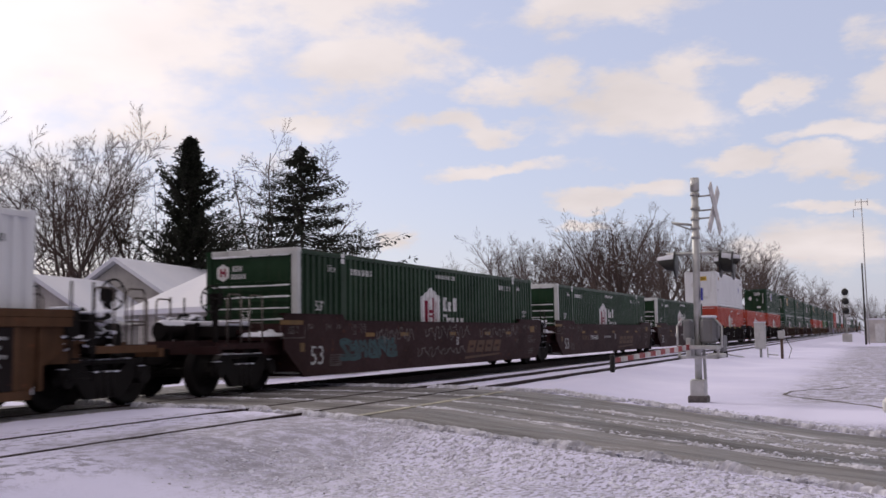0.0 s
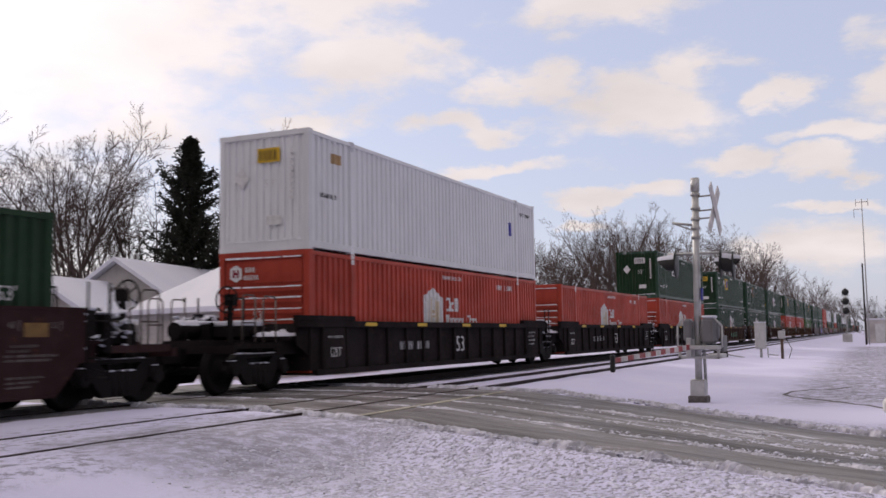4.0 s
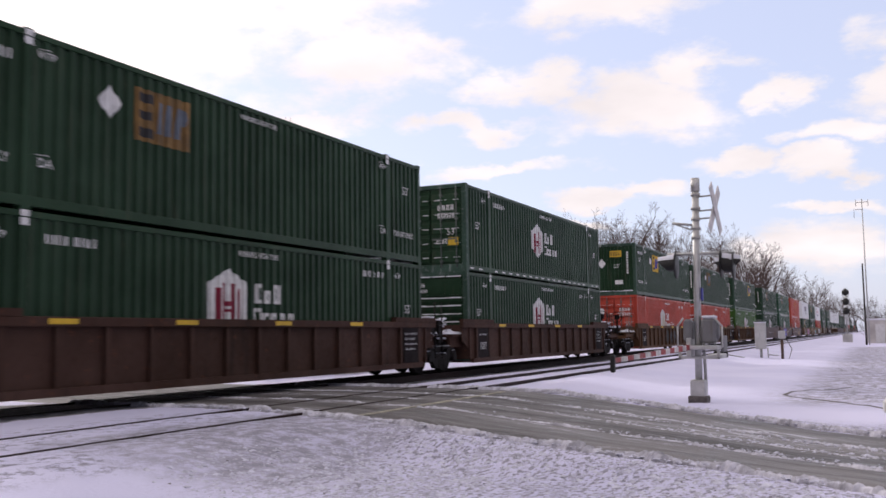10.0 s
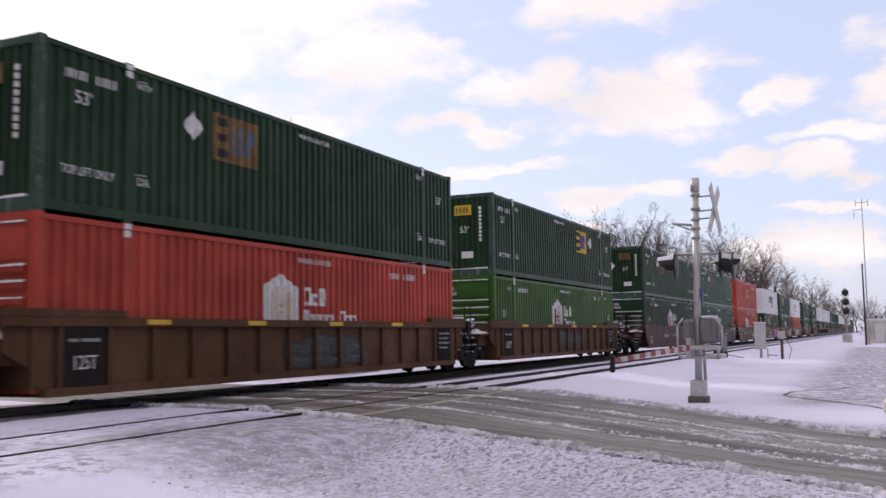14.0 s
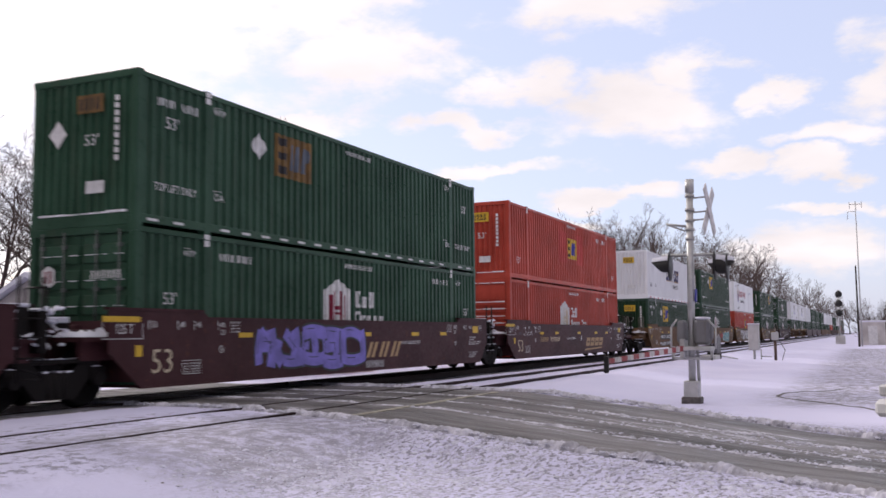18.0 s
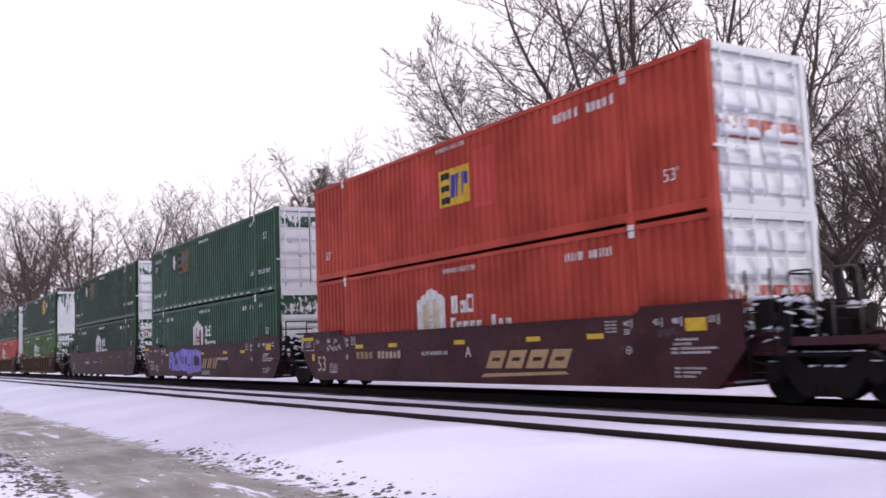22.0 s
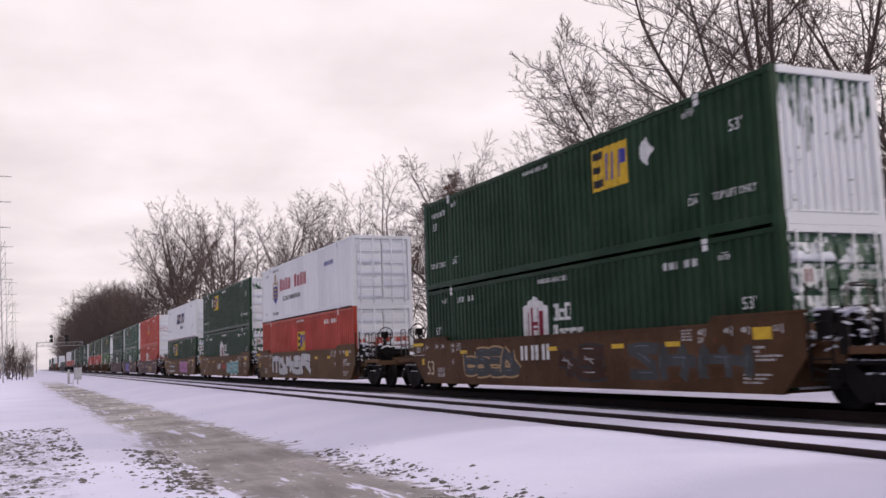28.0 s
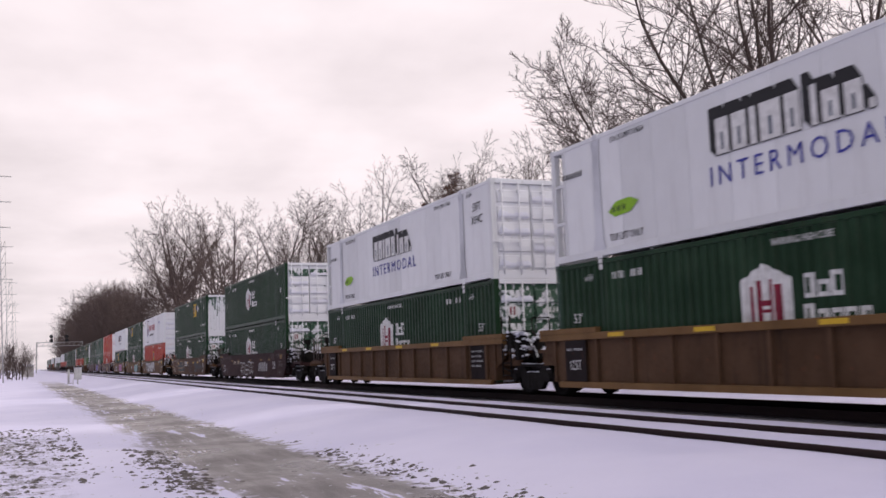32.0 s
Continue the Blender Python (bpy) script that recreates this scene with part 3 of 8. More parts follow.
def road_material():
    mat, nt, b = material("wet_road", 0.5)
    fine = noise_tex(nt, 22.0, 6, 0.65)
    lane = noise_tex(nt, 1.0, 6, 0.6, (0.14, 9.0, 1.0), "UV")
    lane2 = noise_tex(nt, 1.0, 7, 0.68, (0.9, 26.0, 1.0), "UV")
    c = blend(nt, ramp(nt, fine, 0.3, 0.7), (0.040, 0.036, 0.035), (0.078, 0.070, 0.068))
    slush = calc(nt, "ADD", calc(nt, "MULTIPLY", lane, 0.62), calc(nt, "MULTIPLY", lane2, 0.38))
    c = blend(nt, ramp(nt, slush, 0.43, 0.57, 0.0, 0.62), c, (0.25, 0.236, 0.24))
    c = blend(nt, ramp(nt, slush, 0.585, 0.63), c, (0.55, 0.55, 0.62))
    nt.links.new(c, b.inputs["Base Color"])
    nt.links.new(ramp(nt, lane2, 0.35, 0.6, 0.36, 0.75), b.inputs["Roughness"])
    bump(nt, b, calc(nt, "ADD", fine, calc(nt, "MULTIPLY", slush, 2.0)), 0.35, 0.02)
    return mat


def road_sheet():
    n, k = 360, 14
    bm = bmesh.new()
    uv = bm.loops.layers.uv.new("uv")
    rows, along = [], 0.0
    last = None
    for i in range(n + 1):
        x, y, w, dx, dy = road_at(i / n)
        along += 0 if last is None else math.hypot(x - last[0], y - last[1])
        last = (x, y)
        row = []
        for j in range(k + 1):
            s = (j / k - 0.5) * (w + 0.25 * noise.noise(Vector((along * 0.7, j // (k // 2 + 1) * 9.0, 3))))
            px, py = x + dy * s, y - dx * s
            z = (-0.30 + 0.282 * max(0, min(1, (py + 12.5) / 5.5))) if py < 3 else -0.018 - 0.36 * max(0, min(1, (py - 3) / 4))
            row.append((bm.verts.new((px, py, z + 0.008 - (0.09 if j in (0, k) else 0))), along, j / k))
        rows.append(row)
    for a, b in zip(rows, rows[1:]):
        for j in range(k):
            f = bm.faces.new((a[j][0], a[j + 1][0], b[j + 1][0], b[j][0]))
            f.smooth = True
            for lp, q in zip(f.loops, (a[j], a[j + 1], b[j + 1], b[j])):
                lp[uv].uv = (q[1], q[2])
    bmesh.ops.recalc_face_normals(bm, faces=bm.faces[:])
    return bm


road = new("road", mesh_of(road_sheet(), "road"))
M["road"] = road_material()
road.data.materials.append(M["road"])
tagged(road, "wet grey asphalt road with slush streaks, crossing the tracks", "road", kind="structure")


M["ridge"] = plain("ploughed_slush", (0.47, 0.465, 0.52), 0.7, 0, 0.4, 5.0)


def snow_ridge(off, s0, s1, h, seed):
    """A low, broken ridge of ploughed slush along the road."""
    bm = bmesh.new()
    n = int(620 * (s1 - s0) / 0.25)
    rnd = random.Random(seed)
    rows = []
    for i in range(n + 1):
        x, y, w, dx, dy = road_at(s0 + (s1 - s0) * i / n)
        q = noise.noise(Vector((i * 0.021, seed * 7.0, 0))) * 0.6 + noise.noise(Vector((i * 0.35, seed * 3.0, 5))) * 0.4 + rnd.gauss(0, 0.14)
        hh = max(0.0, h * (0.55 + q * 1.5))
        wd = 0.03 + hh * 1.5
        o = off * w / 2 + 0.16 * noise.noise(Vector((i * 0.017, seed * 2.0, 9))) + rnd.gauss(0, 0.012)
        row = []
        for k, zz in ((-1, 0), (-0.5, 0.75), (0, 1), (0.55, 0.7), (1, 0)):
            px, py = x + dy * (o + k * wd), y - dx * (o + k * wd)
            zb = (-0.30 + 0.282 * max(0, min(1, (py + 12.5) / 5.5))) if py < 3 else -0.018
            row.append(bm.verts.new((px, py, zb + (hh * zz if zz else -0.03))))
        rows.append(row)
    for a, b in zip(rows, rows[1:]):
        for j in range(4):
            bm.faces.new((a[j], a[j + 1], b[j + 1], b[j])).smooth = True
    bmesh.ops.recalc_face_normals(bm, faces=bm.faces[:])
    return bm


for i, (off, h) in enumerate(((-1.0, 0.06), (-0.4, 0.034), (0.0, 0.02), (0.36, 0.034), (1.02, 0.055))):
    ob = new("snow_ridge", mesh_of(snow_ridge(off, 0.2, 0.68, h, i + 1), "snow_ridge"))
    ob.data.materials.append(M["ridge"])
    tagged(ob, "low ridge of ploughed slush along the road", "snow", kind="structure")


def rail_mesh(y, x0, x1):
    return boxes((x0, x1, y - 0.036, y + 0.036, -0.038, 0.0), (x0, x1, y - 0.012, y + 0.012, -0.15, -0.038), (x0, x1, y - 0.07, y + 0.07, -0.17, -0.15))


for y in (-0.75, 0.75, -3.62, -5.09):
    ob = new("rail", mesh_of(rail_mesh(y, -900, 900), "rail"))
    ob.data.materials.append(M["railsteel"])
    tagged(ob, "rust-brown steel railway rail half buried in snow", "rail", "rails", "structure")


def scatter(name, label, mat, count, spot, size, seed, squash=0.6):
    """Many small lumps as one object: too many to count."""
    rnd = random.Random(seed)
    base = [Vector(v) for v in ((1, 0, 0), (-1, 0, 0), (0, 1, 0), (0, -1, 0), (0, 0, 1), (0.6, 0.6, 0.45), (-0.6, 0.55, 0.5), (0.55, -0.6, 0.5), (-0.6, -0.6, 0.4))]
    tri = [(0, 5, 7), (5, 2, 6), (6, 1, 8), (8, 3, 7), (0, 2, 5), (2, 1, 6), (1, 3, 8), (3, 0, 7), (5, 6, 4), (6, 8, 4), (8, 7, 4), (7, 5, 4)]
    vs, fs = [], []
    for _ in range(count):
        at = spot(rnd)
        if at is None:
            continue
        x, y = at
        z = lie(x, y) + (0.045 if name == "slush_crumbs" else 0)
        r = size * (0.4 + rnd.random() ** 3 * 1.6)
        q = Euler((0, 0, rnd.uniform(0, 6.28))).to_matrix()
        n = len(vs)
        for v in base:
            p = q @ (v * (r * rnd.uniform(0.7, 1.2)))
            vs.append((x + p.x, y + p.y, z - 0.2 * r + p.z * squash))
        fs += [(a + n, b + n, c + n) for a, b, c in tri]
    me = bpy.data.meshes.new(name)
    me.from_pydata(vs, [], fs)
    me.materials.append(mat)
    return tagged(new(name, me), label, "debris", kind="stuff")


def front_spot(rnd):
    x, y = rnd.uniform(6.6, 15.0), rnd.uniform(-13.4, -6.6)
    ok = road_near(x, y) > 0.1 and noise.noise(Vector((x * 0.4, y * 0.4, 8))) + rnd.uniform(-0.3, 0.4) > 0
    return (x, y) if ok and x + 0.9 * y > -9.0 + rnd.uniform(-1, 1.5) else None


def track_spot(rnd):
    x, y = -7 - 30 * rnd.random() ** 1.7, rnd.choice((rnd.gauss(-11.5, 0.35), rnd.gauss(-8.6, 0.3), rnd.uniform(-13.5, -11.8), rnd.uniform(-11, -8.8)))
    return (x, y)


def grit_spot(rnd):
    if rnd.random() < 0.3:
        x, y = -6 - 12 * rnd.random(), rnd.choice((rnd.gauss(-11.35, 0.16), rnd.gauss(-11.5, 0.25), rnd.gauss(-8.75, 0.2)))
        return (x, y) if noise.noise(Vector((x * 0.5, y * 0.5, 5))) + rnd.uniform(-0.2, 0.4) > 0.05 else None
    x, y = -6 - 20 * rnd.random() ** 1.5, rnd.uniform(-16, -12.4)
    return (x, y) if noise.noise(Vector((x * 0.35, y * 0.35, 3))) + rnd.uniform(-0.2, 0.5) > 0.1 else None


def painted_line():
    """A faded line across the road, just short of the near track."""
    bm = boxes((12.3, 18.3, -6.33, -6.21, -0.012, 0.004))
    return bm


ob = new("road_line", mesh_of(painted_line(), "road_line"))
ob.data.materials.append(plain("worn_line_paint", (0.33, 0.31, 0.25), 0.7, 0, 0.35, 4.0))
tagged(ob, "worn pale line painted across the road", "road line", kind="structure")
M["slush"] = plain("slush_lumps", (0.53, 0.53, 0.62), 0.7, 0, 0.25, 9.0)
M["stone"] = plain("ballast_stone", (0.105, 0.094, 0.09), 0.8, 0, 0.4, 9.0)
scatter("snow_lumps", "trampled lumps of snow and slush on the verge", M["slush"], 13000, front_spot, 0.028, 3)
scatter("gravel_stones", "loose grey gravel stones on the verge", M["stone"], 900, front_spot, 0.012, 4)
scatter("snow_clods", "clods of snow along the wheel track", M["slush"], 1100, track_spot, 0.04, 5, 0.35)
scatter("gravel_heap", "dark gravel stones showing through the snow", M["stone"], 9000, grit_spot, 0.04, 6)


def ridge_spot(rnd):
    x, y, w, dx, dy = road_at(rnd.uniform(0.24, 0.66))
    o = rnd.choice((-1.0, -0.34, 0.02, 0.3, 1.02, 1.02, -1.0)) * w / 2 + rnd.gauss(0, 0.1)
    return (x + dy * o, y - dx * o)


scatter("slush_crumbs", "crumbs of slush along the ploughed ridges", M["slush"], 5000, ridge_spot, 0.022, 8)


# ---- trees ----
def tree_segments(seed, height, spread, trunk_r, levels=4, fork=0.32, reach=0.42, kids=(9, 6, 5, 4)):
    """Branch segments as (start, end, radius, radius, level) of one bare tree."""
    rnd = random.Random(seed)
    out = []

    def grow(p, d, length, r, level):
        n = 6 if level == 0 else (5 if level == 1 else (3 if level < 4 else 2))
        pts = [p]
        step = length / n
        for i in range(n):
            bend = 0.09 if level == 0 else (0.18 if level < 3 else 0.13)
            lift = 0.1 if level == 0 else (0.10 if level == 1 else 0.03)
            d = (d + Vector((rnd.gauss(0, bend), rnd.gauss(0, bend), rnd.gauss(lift, bend * 0.5)))).normalized()
            pts.append(pts[-1] + d * step)
        for i in range(n):
            a, b = r * (1 - 0.68 * i / n), r * (1 - 0.68 * (i + 1) / n)
            out.append((pts[i], pts[i + 1], a, 0.0 if level >= levels and i == n - 1 else b, level))
        if level >= levels:
            return
        count = kids[min(level, len(kids) - 1)]
        for k in range(count):
            f = (fork + (1 - fork) * (k + rnd.random()) / count) if level == 0 else 0.22 + 0.78 * (k + rnd.random()) / count
            if k >= count - 2:
                f = 1.0 if level == 0 or k == count - 1 else f
            j = min(int(f * n), n - 1)
            q = pts[j].lerp(pts[j + 1], f * n - j)
            ang = rnd.uniform(0, 6.283) if level else k * 2.4 + rnd.uniform(-0.5, 0.5)
            side = Vector((math.cos(ang), math.sin(ang), 0))
            along = (pts[j + 1] - pts[j]).normalized()
            tilt = rnd.uniform(0.6, 1.0) * spread * (1.15 - 0.5 * f) if level == 0 else rnd.uniform(0.35, 0.85)
            nd = (along * math.cos(tilt) + (side - along * side.dot(along)).normalized() * math.sin(tilt)).normalized()
            ln = height * reach * (1.12 - 0.42 * f) * rnd.uniform(0.75, 1.1) if level == 0 else length * rnd.uniform(0.38, 0.62) * (1.2 - 0.45 * f)
            grow(q, nd, ln, max(0.010, r * (1 - 0.6 * f) * rnd.uniform(0.45, 0.66)), level + 1)

    grow(Vector((0, 0, -0.3)), Vector((rnd.gauss(0, 0.03), rnd.gauss(0, 0.03), 1)), height * 0.66, trunk_r, 0)
    return out


def vase_segments(seed, height, fork, leaders, spread, trunk_r, kids=(10, 8, 6)):
    """A bare tree that forks low into long rising leaders with ever finer twigs."""
    rnd = random.Random(seed)
    out = []

    def limb(p, d, length, r, level, turn):
        n = (4, 8, 5, 3, 2)[level]
        bend, lift = (0.05, 0.085, 0.13, 0.16, 0.14)[level], (0.0, 0.035, 0.05, 0.035, 0.02)[level]
        pts = [p]
        for i in range(n):
            d = (d + Vector((rnd.gauss(0, bend), rnd.gauss(0, bend), rnd.gauss(lift, bend * 0.6)))).normalized()
            pts.append(pts[-1] + d * (length / n))
        taper = 0.3 if level == 0 else 0.82
        for i in range(n):
            tip = level == 4 and i == n - 1
            out.append((pts[i], pts[i + 1], r * (1 - taper * i / n), 0.0 if tip else r * (1 - taper * (i + 1) / n), level))
        if level == 4:
            return
        count = leaders if level == 0 else kids[level - 1]
        for k in range(count):
            a = turn + k * 2.4 + rnd.uniform(-0.5, 0.5)
            if level == 0:
                f = 1.0 if k < 3 else rnd.uniform(0.55, 0.95)
                tilt, ln, rr = spread * rnd.uniform(0.5, 1.1), (height * (1 - fork)) * rnd.uniform(0.8, 1.08), r * rnd.uniform(0.5, 0.68)
            else:
                f = 0.2 + 0.8 * (k + rnd.random()) / count
                tilt, ln = rnd.uniform(0.45, 0.95), length * (0.46, 0.5, 0.52)[level - 1] * (1.1 - 0.6 * f) * rnd.uniform(0.7, 1.15)
                rr = r * (1 - taper * f) * rnd.uniform(0.5, 0.72)
            j = min(int(f * n), n - 1)
            q = pts[j].lerp(pts[j + 1], min(1.0, f * n - j))
            along = (pts[j + 1] - pts[j]).normalized()
            side = Vector((math.cos(a), math.sin(a), 0.1))
            nd = (along * math.cos(tilt) + (side - along * side.dot(along)).normalized() * math.sin(tilt)).normalized()
            limb(q, nd, ln, max(0.009, rr), level + 1, a)

    limb(Vector((0, 0, -0.3)), Vector((rnd.gauss(0, 0.03), rnd.gauss(0, 0.03), 1)), height * fork, trunk_r, 0, rnd.uniform(0, 6))
    return out


def segment_mesh(segs, name, thin=1.0):
    vs, fs = [], []
    for a, b, r0, r1, level in segs:
        k = 7 if level == 0 else (4 if level == 1 else 3)
        d = (b - a).normalized()
        u = d.orthogonal().normalized()
        v = d.cross(u)
        n = len(vs)
        for p, r in ((a, r0), (b, r1)):
            if r <= 0:
                break
            r = max(r * thin, 0.008)
            for i in range(k):
                t = 6.28319 * i / k
                vs.append(p + u * (r * math.cos(t)) + v * (r * math.sin(t)))
        if r1 <= 0:
            vs.append(b)
            fs += [(n + i, n + (i + 1) % k, n + k) for i in range(k)]
            continue
        for i in range(k):
            fs.append((n + i, n + (i + 1) % k, n + k + (i + 1) % k, n + k + i))
    me = bpy.data.meshes.new(name)
    me.from_pydata([tuple(p) for p in vs], [], fs)
    me.polygons.foreach_set("use_smooth", [True] * len(fs))
    return me


def bark(name, col):
    mat, nt, b = material(name, 0.85)
    n = noise_tex(nt, 9.0, 6, 0.65, (1, 1, 0.25))
    nt.links.new(blend(nt, ramp(nt, n, 0.35, 0.7), tuple(c * 0.55 for c in col), col), b.inputs["Base Color"])
    bump(nt, b, n, 0.5, 0.02)
    return mat


M["bark"] = bark("bark", (0.034, 0.026, 0.023))
M["twig"] = bark("twig_bark", (0.10, 0.068, 0.058))
M["needles"] = plain("pine_needles", (0.030, 0.034, 0.024), 0.8, 0, 0.5, 3.0)
M["deadleaf"] = plain("dead_leaves", (0.11, 0.05, 0.032), 0.8, 0, 0.4, 3.0)
TREE = {}


def tree_kind(key):
    if key in TREE:
        return TREE[key]
    vase = {"oak": (3, 13.0, 0.3, 5, 0.95, 0.26), "elm": (8, 14.0, 0.26, 5, 0.62, 0.24), "ash": (15, 14.5, 0.32, 4, 0.5, 0.2), "lean": (23, 13.0, 0.34, 5, 0.75, 0.24),
            "maple": (37, 13.0, 0.34, 8, 0.3, 0.15, (11, 9, 6)), "vee": (47, 15.0, 0.25, 4, 0.46, 0.25, (11, 9, 7)), "round": (91, 13.0, 0.4, 8, 0.78, 0.19, (13, 10, 7)), "giant": (66, 14.0, 0.55, 5, 0.5, 0.45, (9, 8, 6))}
    spec = {"thin": (31, 12.0, 0.5, 0.12, 3, 0.3, 0.3, (12, 6, 5)), "brush": (44, 8.5, 0.8, 0.1, 3, 0.08, 0.42, (14, 7, 6)),
            "far": (71, 8.5, 0.75, 0.11, 3, 0.08, 0.42, (14, 8, 6)), "far2": (77, 9.0, 0.62, 0.11, 3, 0.1, 0.42, (14, 8, 6)), "brush2": (52, 9.0, 0.66, 0.11, 3, 0.1, 0.4, (13, 7, 6))}.get(key)
    distant = key.endswith("_far")
    segs = tree_segments(*spec) if spec else (None if distant else vase_segments(*vase[key]))
    if distant:
        seed, tall, fork, leaders, spread, thick = vase[key[:-4]][:6]
        segs = vase_segments(seed, tall, fork, leaders + 1, spread * 0.6, thick * 0.85, (11, 8, 6))
    top = max(s[1].z for s in segs)
    TREE[key] = (segment_mesh([s for s in segs if s[4] == 0], key + "_trunk"), segment_mesh([s for s in segs if s[4] > 0], key + "_crown", 1.5 if key.startswith("far") else 1.1 if distant else (1.0 if key.startswith("brush") else 0.62 if key == "round" else 0.72)), top)
    return TREE[key]


def bare_tree(key, x, y, height, rz, label="bare winter tree with fine brown twigs", z=-0.45, lean=0):
    trunk, crown, base = tree_kind(key)
    t = thing("tree", label, "tree", (x, y, z), group="bare trees")
    s = height / base
    t.matrix_world = pose(x, y, z, 0, lean, rz) @ Matrix.Diagonal((s, s, s, 1))
    part("trunk", trunk, M["bark"], t)
    part("crown", crown, M["twig"], t)
    return t


def conifer_meshes(seed, height, width, open_form, broad=False):
    """Trunk, limbs and needle sprays; open_form gives drooping, gappy tiers."""
    rnd = random.Random(seed)
    segs, sprays = [(Vector((0, 0, -0.3)), Vector((0, 0, height)), 0.22, 0.02, 0)], []
    n = 300 if open_form else 340
    for i in range(n):
        f = ((i + rnd.random()) / n) ** 1.25
        z = height * (0.10 + 0.88 * f) if open_form else height * (0.16 + 0.82 * f)
        prof = (1 - f) ** 0.9 if open_form else (1 - f) ** 1.05 * (0.82 + 0.18 * math.sin(f * 23 + seed + 2 * math.sin(f * 9)))
        a0 = i * 2.39996
        if broad:
            prof = (1 - f ** 2.3) * (0.6 + 0.4 * min(1.0, f * 4)) * (0.8 + 0.2 * math.sin(f * 19 + 1.3)) * (1.0 + 0.3 * math.sin(3.0 * a0 + f * 7))
        ln = width * prof * (rnd.uniform(0.5, 1.1) if open_form else rnd.uniform(0.35, 1.18)) + 0.1
        a = a0 if broad else rnd.uniform(0, 6.283)
        tilt = rnd.uniform(-0.35, 0.0) if open_form else rnd.uniform(0.05, 0.55)
        d = Vector((math.cos(a), math.sin(a), tilt))
        p = Vector((0, 0, z))
        k = 5
        for j in range(k):
            q = p + d * (ln / k)
            segs.append((p, q, 0.045 * (1 - j / k) + 0.008, 0.045 * (1 - (j + 1) / k) + 0.006, 1))
            if j:
                for _ in range(14 if open_form else 15):
                    c = p.lerp(q, rnd.random()) + Vector((rnd.gauss(0, 0.10), rnd.gauss(0, 0.10), rnd.gauss(-0.12 if open_form else 0.04, 0.09)))
                    sprays.append((c, Vector((d.x + rnd.gauss(0, 0.6), d.y + rnd.gauss(0, 0.6), rnd.gauss(-0.35 if open_form else 0.25, 0.4))).normalized(), rnd.uniform(0.22, 0.46) * (1 - 0.45 * f)))
            p = q
            d = (d + Vector((0, 0, 0.09 if open_form else 0.12))).normalized()
    vs, fs = [], []
    for c, d, ln in sprays:
        u = d.orthogonal().normalized()
        v = d.cross(u)
        for w in (u, v):
            m = len(vs)
            vs += [tuple(c - w * 0.02), tuple(c + d * ln * 0.5 - w * 0.05), tuple(c + d * ln), tuple(c + d * ln * 0.5 + w * 0.05)]
            fs.append((m, m + 1, m + 2, m + 3))
    needles = bpy.data.meshes.new("needles")
    needles.from_pydata(vs, [], fs)
    return segment_mesh(segs, "conifer_wood"), needles


def conifer(seed, x, y, height, width, open_form, label, broad=False):
    wood, needles = conifer_meshes(seed, height, width, open_form, broad)
    t = thing("conifer", label, "tree", (x, y, -0.45))
    part("trunk", wood, M["bark"], t)
    part("crown", needles, M["needles"], t)
    return t


def bearing(yaw, dist):
    """A place on the ground at a compass bearing and distance from the stand."""
    a = radians(yaw)
    return EYE[0] + dist * math.sin(a), EYE[1] + dist * math.cos(a)


def tree_at(key, yaw, elev, dist, rz=0, **more):
    c = math.cos(radians(yaw))
    dist = max(dist, (21.0 + (rz % 7)) / c) if c > 0.02 else dist
    if dist >= 100 and key in ("oak", "elm", "ash", "lean"):
        key += "_far"
    if dist >= 98 and key.startswith("brush"):
        key = "far2" if key == "brush2" else "far"
    x, y = bearing(yaw, dist)
    return bare_tree(key, x, y, EYE[2] + 0.45 + dist * math.tan(radians(elev)), rz, **more)


